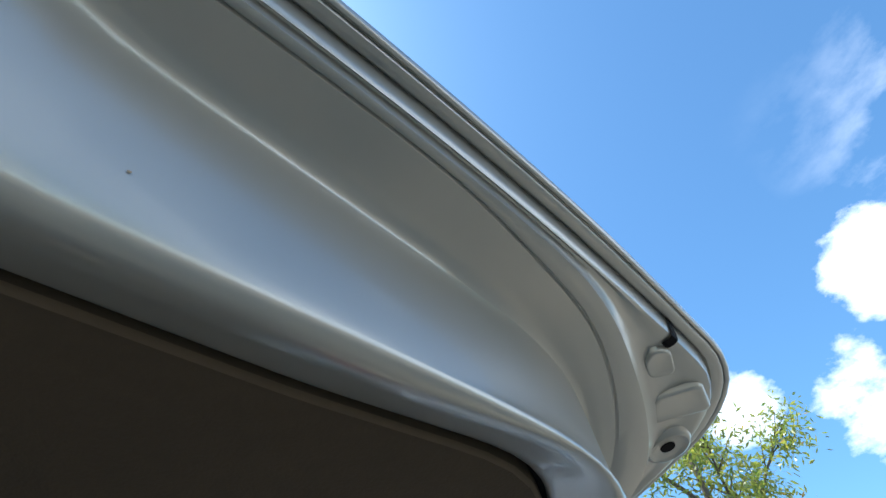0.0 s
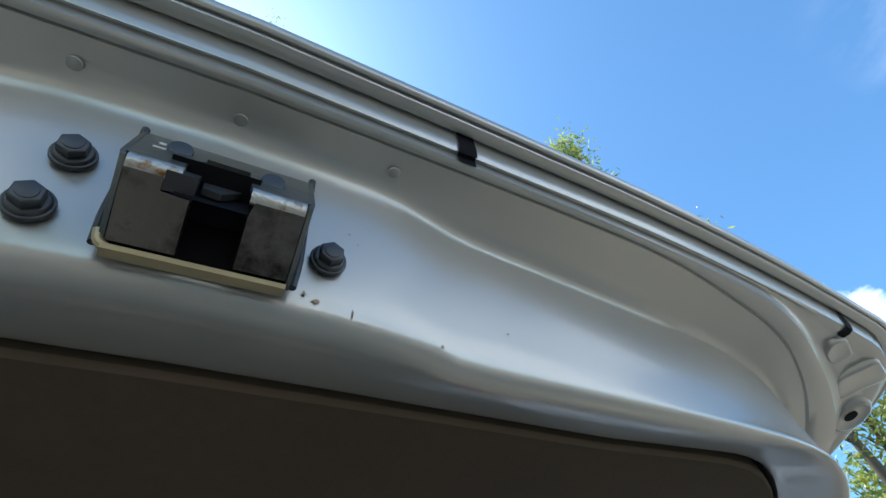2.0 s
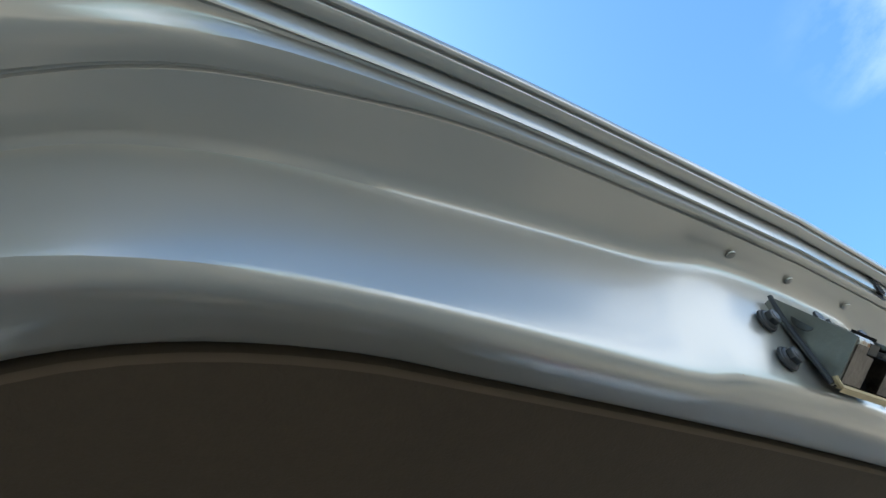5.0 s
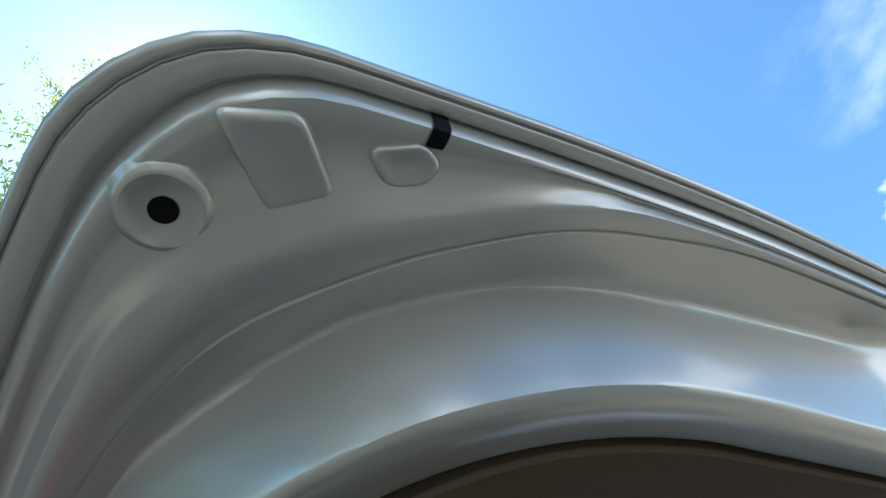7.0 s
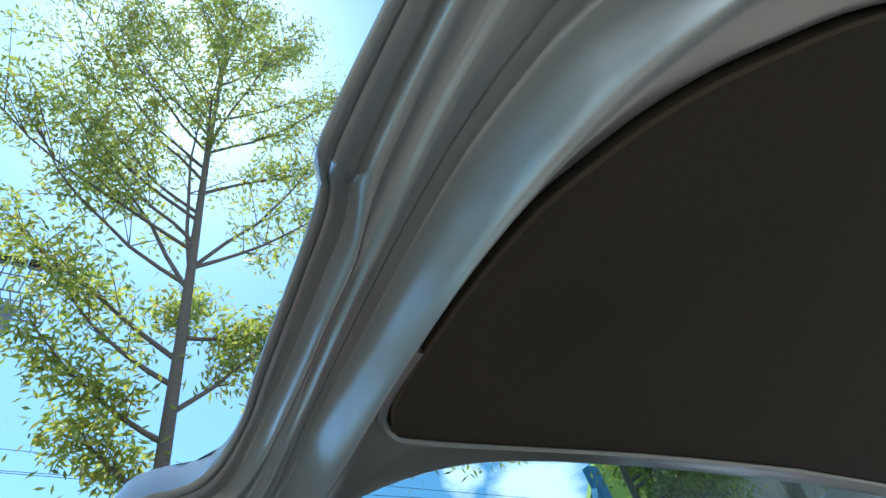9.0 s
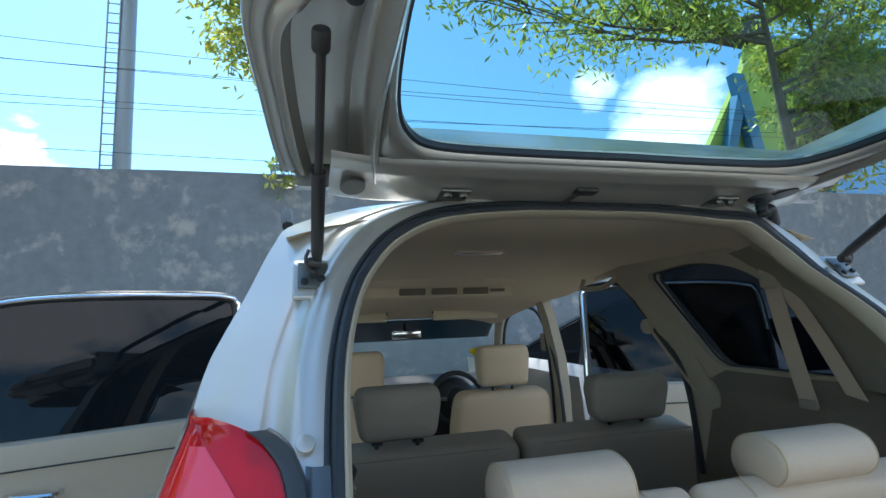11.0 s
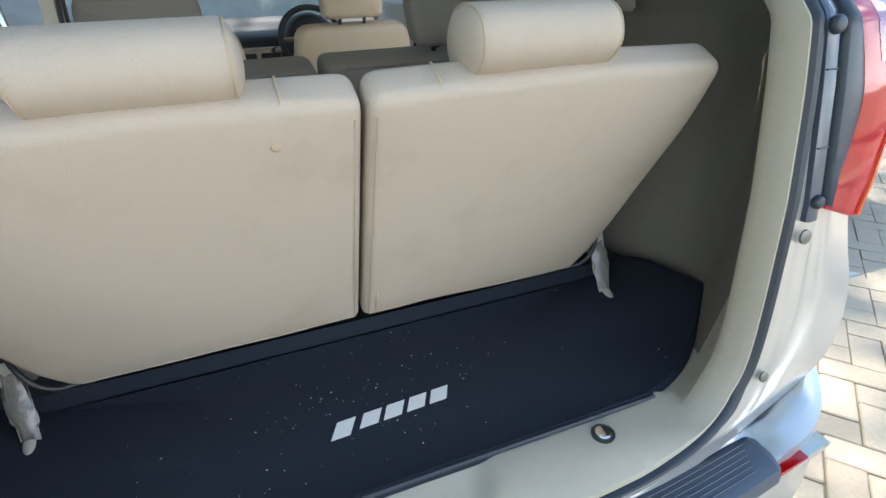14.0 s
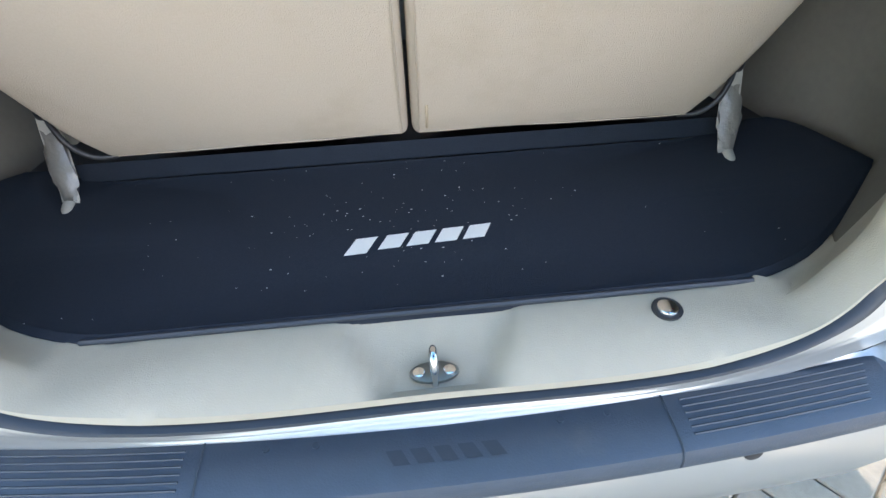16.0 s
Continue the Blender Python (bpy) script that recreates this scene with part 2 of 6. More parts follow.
BOLT = material("black_bolt", (0.045, 0.05, 0.058), 0.42, 0.5, (0.07, 0.075, 0.08), 150, 4)
CHROME = material("chrome", (0.75, 0.76, 0.78), 0.12, 1.0, (0.7, 0.71, 0.73), 30, 2)
RUST = material("rust_brown", (0.30, 0.21, 0.12), 0.7, 0, (0.36, 0.28, 0.18), 300, 4)
WHITE_PRINT = material("white_print", (0.72, 0.72, 0.68), 0.7, 0, (0.66, 0.66, 0.62), 200, 3)
LENS_RED = bpy.data.materials.new("red_lamp_lens")
LENS_RED.use_nodes = True
_b = LENS_RED.node_tree.nodes["Principled BSDF"]
_b.inputs["Base Color"].default_value, _b.inputs["Roughness"].default_value = (0.44, 0.003, 0.009, 1), 0.05
_b.inputs["Coat Weight"].default_value, _b.inputs["Coat Roughness"].default_value = 0.15, 0.02
_b.inputs["Subsurface Weight"].default_value = 0.0
LAMP_RIM = material("smoky_grey_plastic", (0.040, 0.050, 0.060), 0.34, 0, (0.033, 0.042, 0.052), 30, 2, spec=0.3)
LENS_DEEP = material("deep_red_lens", (0.40, 0.002, 0.006), 0.08, 0, (0.34, 0.002, 0.005), 40, 2, coat=0.15)
# the red lens made pinker: reflected sky put into its colour
LENS_SHEEN = material("red_lens_sky_sheen", (0.56, 0.060, 0.105), 0.06, 0, (0.52, 0.045, 0.085), 30, 2, coat=0.15)
LENS_MID = material("mottled_red_lens", (0.34, 0.006, 0.012), 0.08, 0, (0.13, 0.006, 0.008), 38, 6, coat=0.7, spec=0.4, stain=(0.46, 0.05, 0.06), stain_scale=30, stain_at=(0.55, 0.72))
LENS_ORANGE = material("orange_red_lens_edge", (0.62, 0.10, 0.03), 0.12, 0, (0.55, 0.07, 0.02), 60, 2, coat=0.6)
LENS_WHITE = material("clear_lamp_lens", (0.52, 0.36, 0.33), 0.1, 0, (0.5, 0.42, 0.41), 60, 2, coat=1.0)
TINT = pane_glass("tinted_rear_glass", (0.40, 0.57, 0.57), 0.010)
TINT_DARK = pane_glass("dark_tinted_glass", (0.030, 0.037, 0.046), 0.02)
CLEAR = pane_glass("windscreen_glass", (0.90, 1.0, 0.96))
BAND = material("blue_sun_band", (0.012, 0.055, 0.095), 0.3, 0, (0.012, 0.05, 0.09), 20, 2)
CONCRETE = material("weathered_dark_concrete", (0.205, 0.230, 0.248), 0.92, 0, (0.115, 0.132, 0.146), 9, 10, stain=(0.32, 0.32, 0.30), stain_scale=2.6, stain_at=(0.55, 0.68), bump=0.6, bump_scale=30)
GREY_WALL = material("grey_beige_render", (0.30, 0.285, 0.25), 0.9, 0, (0.23, 0.22, 0.19), 3, 6, stain=(0.17, 0.16, 0.14), stain_scale=1.2, stain_at=(0.5, 0.75))
PAVER = material("concrete_paver", (0.37, 0.315, 0.235), 0.9, 0, (0.28, 0.235, 0.175), 60, 6, stain=(0.22, 0.19, 0.15), stain_scale=7, stain_at=(0.52, 0.78), bump=0.6, bump_scale=180, vary=0.14)
SAND = material("joint_sand", (0.20, 0.165, 0.12), 1.0, 0, (0.14, 0.115, 0.085), 90, 5, bump=0.5, bump_scale=300)
BARK = material("grey_bark", (0.17, 0.15, 0.125), 0.95, 0, (0.11, 0.095, 0.08), 14, 6, bump=0.8, bump_scale=40, stretch=(1, 1, 0.3))
MAST = material("galvanised_blue_grey_steel", (0.26, 0.30, 0.33), 0.5, 0.5, (0.21, 0.25, 0.28), 12, 4)
GREEN_WALL = material("lime_green_render", (0.48, 0.60, 0.14), 0.85, 0, (0.43, 0.54, 0.12), 3, 6, stain=(0.38, 0.48, 0.11), stain_scale=1.2)
BLUE_STEEL = material("blue_painted_steel", (0.06, 0.25, 0.48), 0.5, 0, (0.05, 0.21, 0.42), 4, 5)
WHITE_PAINT = material("white_car_paint", (0.72, 0.73, 0.74), 0.25, 0, (0.68, 0.69, 0.70), 20, 2, coat=0.8)
YELLOW = material("yellow_plush", (0.75, 0.55, 0.03), 0.9, 0, (0.68, 0.48, 0.02), 80, 3)
BOARD_BACK = material("tan_sign_board", (0.42, 0.36, 0.27), 0.7, 0, (0.37, 0.32, 0.24), 4, 5)


# ---- builders ----
def part(name, bm, mat, parent=None, label="", smooth=True, angle=40):
    bmesh.ops.recalc_face_normals(bm, faces=bm.faces)
    if smooth:
        for f in bm.faces:
            f.smooth = True
        lim = radians(angle)
        for e in bm.edges:
            if len(e.link_faces) == 2 and e.calc_face_angle(0) > lim:
                e.smooth = False
    me = bpy.data.meshes.new(name)
    bm.to_mesh(me)
    bm.free()
    if mat:
        me.materials.append(mat)
    ob = new(name, me)
    if parent:
        ob.parent = parent
    return tagged(ob, label)


def thing(name, label, category, group="", kind="", at=(0, 0, 0)):
    e = new(name)
    e.location = at
    e.empty_display_size = 0.1
    bpy.context.view_layer.update()
    return tagged(e, label, category, group, kind)


def setting(ob, label, category):
    return tagged(ob, label, category, kind="structure")


def loft(rings, closed=False, caps=False, bm=None):
    """Quads between rows of points of equal length."""
    bm = bm or bmesh.new()
    rows = [[bm.verts.new(p) for p in r] for r in rings]
    for a, b in zip(rows, rows[1:]):
        n = len(a)
        for i in range(n if closed else n - 1):
            j = (i + 1) % n
            bm.faces.new((a[i], a[j], b[j], b[i]))
    if caps:
        bm.faces.new(rows[0])
        bm.faces.new(rows[-1][::-1])
    return bm


def spline(points, count):
    """Points spread evenly by length along a smooth curve through the given ones."""
    p = [Vector(q) for q in points]
    p = [p[0] * 2 - p[1]] + p + [p[-1] * 2 - p[-2]]
    fine = []
    for a, b, c, d in zip(p, p[1:], p[2:], p[3:]):
        for k in range(12):
            t = k / 12
            fine.append(0.5 * (2 * b + (c - a) * t + (2 * a - 5 * b + 4 * c - d) * t * t + (3 * b - a - 3 * c + d) * t ** 3))
    fine.append(p[-2])
    at = [0.0]
    for a, b in zip(fine, fine[1:]):
        at.append(at[-1] + (b - a).length)
    out, k = [], 0
    for i in range(count):
        s = at[-1] * i / (count - 1)
        while k < len(at) - 2 and at[k + 1] < s:
            k += 1
        f = (s - at[k]) / max(at[k + 1] - at[k], 1e-9)
        out.append(fine[k].lerp(fine[k + 1], min(max(f, 0), 1)))
    return out


def box_bm(size, bevel=0.0, segments=2, m=None, bm=None):
    bm = bm or bmesh.new()
    made = bmesh.ops.create_cube(bm, size=1, matrix=(m or Matrix()) @ Matrix.Diagonal((*size, 1)))
    if bevel:
        es = {e for v in made["verts"] for e in v.link_edges}
        bmesh.ops.bevel(bm, geom=list(es), offset=bevel, segments=segments, profile=0.5, affect="EDGES")
    return bm


def disc(radius, depth, m, segments=24, bevel=0.0, radius2=None, bm=None):
    bm = bm or bmesh.new()
    made = bmesh.ops.create_cone(bm, cap_ends=True, segments=segments, radius1=radius, radius2=radius if radius2 is None else radius2, depth=depth, matrix=m)
    if bevel:
        es = [e for e in {e for v in made["verts"] for e in v.link_edges} if any(len(f.verts) > 4 for f in e.link_faces)]
        bmesh.ops.bevel(bm, geom=es, offset=bevel, segments=2, profile=0.5, affect="EDGES")
    return bm


def tube(points, radius, sides=8, bm=None, caps=True):
    """A round bar along points; radius: one number, or one for each point."""
    pts = [Vector(p) for p in points]
    rs = radius if isinstance(radius, (list, tuple)) else [radius] * len(pts)
    rings, up = [], None
    for i, p in enumerate(pts):
        d = (pts[min(i + 1, len(pts) - 1)] - pts[max(i - 1, 0)]).normalized()
        if up is None:
            up = d.orthogonal().normalized()
        up = (up - d * up.dot(d)).normalized()
        s = d.cross(up)
        rings.append([p + (up * math.cos(2 * math.pi * k / sides) + s * math.sin(2 * math.pi * k / sides)) * rs[i] for k in range(sides)])
    return loft(rings, True, caps, bm)


def ribbon(points, width_way, width, thick_way, thick, bm=None):
    """A flat bar along points."""
    a, b = Vector(width_way).normalized() * width / 2, Vector(thick_way).normalized() * thick / 2
    return loft([[Vector(p) - a - b, Vector(p) + a - b, Vector(p) + a + b, Vector(p) - a + b] for p in points], True, True, bm)


def mirrored(half):
    """A whole row from a half row that begins on the middle plane x = 0."""
    return [Vector((-p.x, p.y, p.z)) for p in half[:0:-1]] + list(half)


def rounded(pts, r, steps=5):
    """A closed outline with its corners rounded; r: one radius, or one for each corner."""
    loop, k = [], len(pts)
    for i in range(k):
        p0, p1, p2 = Vector((*pts[i - 1], 0)), Vector((*pts[i], 0)), Vector((*pts[(i + 1) % k], 0))
        rr = r[i] if isinstance(r, (list, tuple)) else r
        rr = min(rr, (p0 - p1).length * .49, (p2 - p1).length * .49)
        s, e = p1 + (p0 - p1).normalized() * rr, p1 + (p2 - p1).normalized() * rr
        for m in range(steps):
            t = m / (steps - 1)
            loop.append(s * (1 - t) ** 2 + p1 * 2 * t * (1 - t) + e * t * t)
    return loop


def pad(loop, thick, m, r=.02, puff=.006, sag=0.0):
    """An upholstered block: the outline lies in the local x-z plane, the thickness along y, its edges rounded by r and its faces slightly full."""
    n = len(loop)
    c = sum(loop, Vector()) / n
    turn = 1 if sum(a.x * b.y - a.y * b.x for a, b in zip(loop, loop[1:] + loop[:1])) > 0 else -1
    def inner(d):
        out = []
        for i, p in enumerate(loop):
            t = loop[(i + 1) % n] - loop[i - 1]
            t = t.normalized() if t.length > 1e-9 else Vector((1, 0, 0))
            out.append(p + Vector((-t.y, t.x, 0)) * d * turn)
        return out
    h = thick / 2
    rows = []
    for side in (-1, 1):
        part_rows = []
        base = inner(r)
        for f in (.0, .12, .35, .62, .85):
            w = h + puff * (1 - f) ** 2 * 0 + puff * (1 - f * f) + .0012 * (1 if f > 0 else 0)
            if f:
                part_rows.append(([c + (p - c) * f for p in base], side * w))
        part_rows.append((base, side * h))
        for a in (22, 45, 67):
            part_rows.append((inner(r * (1 - math.sin(radians(a)))), side * (h - r * (1 - math.cos(radians(a))))))
        part_rows.append((inner(0), side * (h - r)))
        rows += part_rows if side < 0 else part_rows[::-1]
    rings = []
    for pts, y in rows:
        rings.append([m @ Vector((p.x, y + sag * noise.noise(Vector((p.x * 7, p.y * 7, 1.3))), p.y)) for p in pts])
    return loft(rings, True, True)

# ---- ground, wall, far things ----
def ground_sheet():
    bm = bmesh.new()
    v = [bm.verts.new(p) for p in ((-900, -900, -0.009), (900, -900, -0.009), (900, 900, -0.009), (-900, 900, -0.009))]
    bm.faces.new(v)
    return setting(part("ground", bm, SAND, None, "", False), "sandy ground under and beyond the pavers", "ground")


ground = ground_sheet()

WALL_Y, WALL_TOP = 5.6, 3.20


def front_wall():
    bm = bmesh.new()
    n = 60
    rows = []
    for y, zs in ((WALL_Y, (0, 1)), (WALL_Y + 0.18, (1, 0))):
        for s in zs:
            rows.append([Vector((-16 + 32 * i / n, y, (WALL_TOP + 0.012 * noise.noise(Vector((i * 0.7, 0, 3)))) * s)) for i in range(n + 1)])
    loft(rows, False, False, bm)
    return setting(part("wall_front", bm, CONCRETE, None, "", True, 30), "tall weathered dark grey concrete boundary wall", "wall")


wall_front = front_wall()


# ---- tailgate ----
HINGE_Y, HINGE_Z, GATE_TILT = 0.298, 1.6406, 6.97
_a = radians(GATE_TILT)
G_D, G_N = Vector((0, -math.cos(_a), math.sin(_a))), Vector((0, -math.sin(_a), -math.cos(_a)))


def gp(x, v, w=0.0):
    """A place on the open tailgate: x across, v from the hinges to the free edge, w towards its inner side."""
    return Vector((x, HINGE_Y, HINGE_Z)) + G_D * v + G_N * w


G_M = Matrix(((1, 0, 0, 0), (0, G_D.y, G_N.y, HINGE_Y), (0, G_D.z, G_N.z, HINGE_Z), (0, 0, 0, 1)))

# half outlines, (x, v), from the middle of the free edge round the corner to the hinges
EDGE = [(0, 1.166), (0.1, 1.164), (0.1999, 1.161), (0.2998, 1.155), (0.3998, 1.145), (0.4494, 1.1381), (0.4836, 1.1205), (0.509, 1.085), (0.52, 1.03), (0.527, 0.98), (0.534, 0.92), (0.539, 0.868), (0.5405, 0.836), (0.537, 0.82), (0.529, 0.806), (0.526, 0.78), (0.5245, 0.73), (0.523, 0.63), (0.52, 0.55), (0.536, 0.5), (0.556, 0.478), (0.58, 0.466), (0.604, 0.436), (0.614, 0.36), (0.608, 0.22), (0.6, 0.08), (0.59, -0.02)]
FLANGE = [(0, 1.152), (0.1, 1.15), (0.2, 1.147), (0.3, 1.14), (0.4, 1.13), (0.435, 1.123), (0.462, 1.105), (0.482, 1.07), (0.492, 1.03), (0.498, 0.98), (0.502, 0.92), (0.504, 0.843), (0.5, 0.803), (0.495, 0.773), (0.495, 0.72), (0.494, 0.63), (0.497, 0.55), (0.512, 0.47), (0.545, 0.425), (0.57, 0.4), (0.583, 0.35), (0.578, 0.22), (0.567, 0.08), (0.555, -0.01)]
BEAD = [(0, 1.149), (0.1, 1.147), (0.2, 1.143), (0.28, 1.136), (0.32, 1.126), (0.36, 1.108), (0.4008, 1.086), (0.4414, 1.0564), (0.4668, 1.0209), (0.4769, 0.9803), (0.483, 0.9302), (0.487, 0.8801), (0.4874, 0.8), (0.487, 0.72), (0.485, 0.6), (0.487, 0.5), (0.5, 0.42), (0.515, 0.35), (0.512, 0.22), (0.5, 0.08), (0.49, 0)]
SEAM = [(0, 1.145), (0.1, 1.143), (0.2, 1.139), (0.26, 1.13), (0.31, 1.118), (0.35, 1.098), (0.39, 1.0699), (0.43, 1.03), (0.452, 0.985), (0.464, 0.94), (0.474, 0.88), (0.479, 0.8), (0.48, 0.7), (0.479, 0.6), (0.476, 0.5), (0.485, 0.42), (0.49, 0.35), (0.488, 0.22), (0.478, 0.08), (0.468, 0)]
RIDGE = [(0, 1.1263), (0.0596, 1.1243), (0.0993, 1.1163), (0.1496, 1.1113), (0.2195, 1.1043), (0.2791, 1.0974), (0.3283, 1.0837), (0.3674, 1.0621), (0.3965, 1.0388), (0.426, 0.9977), (0.446, 0.958), (0.4554, 0.92), (0.464, 0.87), (0.468, 0.8), (0.47, 0.72), (0.4734, 0.62), (0.47, 0.57), (0.47, 0.44), (0.47, 0.3), (0.462, 0.18), (0.45, 0.08), (0.44, 0)]
ROLL = [(0, 1.1075), (0.05, 1.1055), (0.08, 1.1025), (0.1, 1.0985), (0.2, 1.0965), (0.25, 1.094), (0.29, 1.089), (0.33, 1.077), (0.37, 1.054), (0.4, 1.02), (0.417, 0.985), (0.4306, 0.947), (0.441, 0.907), (0.451, 0.85), (0.456, 0.8), (0.459, 0.74), (0.4606, 0.67), (0.462, 0.57), (0.462, 0.44), (0.46, 0.3), (0.452, 0.18), (0.44, 0.08), (0.43, 0.02)]
GAP = [(0, 1.0649), (0.0999, 1.0639), (0.1799, 1.0622), (0.2305, 1.0609), (0.2805, 1.0523), (0.3208, 1.0372), (0.3512, 1.0175), (0.3815, 0.9862), (0.395, 0.969), (0.4118, 0.941), (0.425, 0.91), (0.438, 0.876), (0.447, 0.83), (0.4525, 0.775), (0.454, 0.705), (0.4544, 0.63), (0.455, 0.57), (0.454, 0.44), (0.452, 0.3), (0.443, 0.18), (0.43, 0.08), (0.42, 0.02)]
TRIM = [(0, 1.0615), (0.1, 1.0605), (0.18, 1.0587), (0.2288, 1.0572), (0.2781, 1.0489), (0.318, 1.0345), (0.3479, 1.0144), (0.3775, 0.9838), (0.391, 0.967), (0.4077, 0.939), (0.421, 0.908), (0.434, 0.875), (0.443, 0.83), (0.4485, 0.775), (0.45, 0.715), (0.4393, 0.690), (0.4085, 0.681), (0.1985, 0.697), (0, 0.704)]
GLASS_HALF = [(0,.662),(.2,.657),(.33,.643),(.39,.614),(.43,.565),(.447,.50),(.447,.42),(.433,.29),(.406,.20),(.35,.150),(.2,.140),(0,.142)]
HOLE_HALF = [(0,.76),(.3,.75),(.43,.72),(.454,.66),(.456,.57),(.457,.5),(.456,.42),(.452,.3),(.443,.18),(.42,.06),(.3,.01),(0,.005)]
GN = 110


def fade(v, w):
    """The raised rim flattens beside the window."""
    if w <= 0:
        return w
    f = min(max((v - .96) / .13, 0), 1)
    return w * (.60 + .40 * f * f * (3 - 2 * f))


def outline(pts, w, n=GN):
    return [gp(p.x, p.y, fade(p.y, w)) for p in spline([(x, v, 0) for x, v in pts], n)]


def between(a, b, f, w):
    return [gp(p.x, p.y, fade(p.y, w)) for p in (q.lerp(r, f) for q, r in zip(spline([(x, v, 0) for x, v in a], GN), spline([(x, v, 0) for x, v in b], GN)))]


def offset(pts, n, inset):
    """A half outline drawn in by inset, across its own run."""
    q = spline([(x, v, 0) for x, v in pts], n)
    out = []
    for i, p in enumerate(q):
        t = (q[min(i + 1, n - 1)] - q[max(i - 1, 0)]).normalized()
        r = p + Vector((t.y, -t.x, 0)) * inset
        if i in (0, n - 1):
            r.x = 0
        out.append(r)
    return out


tailgate = thing("tailgate", "open silver-beige car tailgate seen from below, with latch and dark trim", "tailgate", at=(0, HINGE_Y, HINGE_Z))


def gate_part(name, bm, mat, parent=None, label="", smooth=True, angle=40):
    ob = part(name, bm, mat, parent or tailgate, label, smooth, angle)
    ob.matrix_parent_inverse = (parent or tailgate).matrix_world.inverted()
    return ob


EDGE_BACK = [(x * .985, v - .03 * min(1, max(0, (v - .3) / .6))) for x, v in EDGE]
# across the inner panel from the outer fold to the trim board: from which line, to which line, how far between, depth, share of the corner's swell
GATE_PROFILE = [
    (EDGE_BACK, EDGE, 0, -.098, 0), (EDGE_BACK, EDGE, .7, -.078, 0), (EDGE, FLANGE, 0, -.0645, 0), (EDGE, FLANGE, .05, -.0618, 0), (EDGE, FLANGE, .11, -.0608, 0), (EDGE, FLANGE, .19, -.0606, 0), (EDGE, FLANGE, .225, -.0611, 0),
    (EDGE, FLANGE, .24, -.0628, 0), (EDGE, FLANGE, .265, -.0628, 0), (EDGE, FLANGE, .29, -.0602, 0), (EDGE, FLANGE, .33, -.0596, 0), (EDGE, FLANGE, .45, -.0594, 0), (EDGE, FLANGE, .60, -.0594, 0), (EDGE, FLANGE, .68, -.0598, 0), (EDGE, FLANGE, .72, -.0612, 0), (EDGE, FLANGE, .75, -.0618, 0), (EDGE, FLANGE, .79, -.0600, 0), (EDGE, FLANGE, .83, -.0565, 0), (EDGE, FLANGE, .88, -.0530, 0), (EDGE, FLANGE, .94, -.0506, 0),
    (FLANGE, BEAD, 0, -.0492, 0), (FLANGE, BEAD, .12, -.0487, 0), (FLANGE, BEAD, .28, -.0500, 0), (FLANGE, BEAD, .50, -.0500, 0), (FLANGE, BEAD, .68, -.0492, 0), (FLANGE, BEAD, .84, -.0474, 0), (FLANGE, BEAD, .94, -.0457, 0),
    (BEAD, SEAM, 0, -.0450, .04), (BEAD, SEAM, .3, -.0444, .08), (BEAD, SEAM, .6, -.0443, .12), (BEAD, SEAM, .90, -.0446, .17), (BEAD, SEAM, .96, -.0458, .21), (SEAM, RIDGE, 0, -.0459, .25), (SEAM, RIDGE, .04, -.0447, .29), (SEAM, RIDGE, .45, -.0442, .33), (SEAM, RIDGE, .66, -.0436, .37), (SEAM, RIDGE, .80, -.0428, .42), (SEAM, RIDGE, .92, -.0413, .46),
    (RIDGE, ROLL, 0, -.0393, .5), (RIDGE, ROLL, .06, -.0372, .54), (RIDGE, ROLL, .13, -.0334, .58), (RIDGE, ROLL, .22, -.0272, .62), (RIDGE, ROLL, .36, -.0175, .65), (RIDGE, ROLL, .58, -.0031, .68), (RIDGE, ROLL, .75, .0080, .70), (RIDGE, ROLL, .87, .0154, .73), (RIDGE, ROLL, .95, .0190, .76),
    (ROLL, GAP, 0, .0208, .79), (ROLL, GAP, .05, .0224, .83), (ROLL, GAP, .11, .0232, .87), (ROLL, GAP, .17, .0237, .90), (ROLL, GAP, .24, .0235, .92), (ROLL, GAP, .34, .0226, .94), (ROLL, GAP, .50, .0198, .96), (ROLL, GAP, .70, .0158, .98), (ROLL, GAP, .86, .0126, .99), (ROLL, GAP, .95, .0106, 1), (ROLL, GAP, 1, .0085, 1), (ROLL, GAP, 1, -.010, 1)]
gate_rings = [between(p, q, f, w) for p, q, f, w, _ in GATE_PROFILE]


def swell(p, most=.012, cut=.006, bulge=.013):
    """The inner pressing reaches a little further out in the right corner and is drawn in at the left one."""
    q = p - gp(0, 0, 0)
    v = q.dot(G_D)
    p = Vector((p.x + most * min(1, max(0, (p.x - .2) / .15)) * min(1, max(0, (v - .75) / .15)), p.y, p.z))
    if p.x > 0:
        f = bulge * math.exp(-((p.x - .300) ** 2 + (v - 1.05) ** 2) / .058 ** 2)
        p = p + Vector((.38 * f, 0, 0)) + G_D * .92 * f
    if p.x < 0:
        f = cut * math.exp(-((p.x + .372) ** 2 + (v - 1.0) ** 2) / .085 ** 2)
        p = p + Vector((.74 * f, 0, 0)) - G_D * .67 * f
    return p


def ear(p):
    """The raised slabs beside the hinges."""
    q = p - gp(0, 0, 0)
    v = q.dot(G_D)
    s = lambda t: min(max(t, 0), 1) ** 2 * (3 - 2 * min(max(t, 0), 1))
    return p + G_N * .022 * s((abs(p.x) - .528) / .022) * s((.475 - v) / .05)




def ease(t):
    t = min(max(t, 0), 1)
    return t * t * (3 - 2 * t)


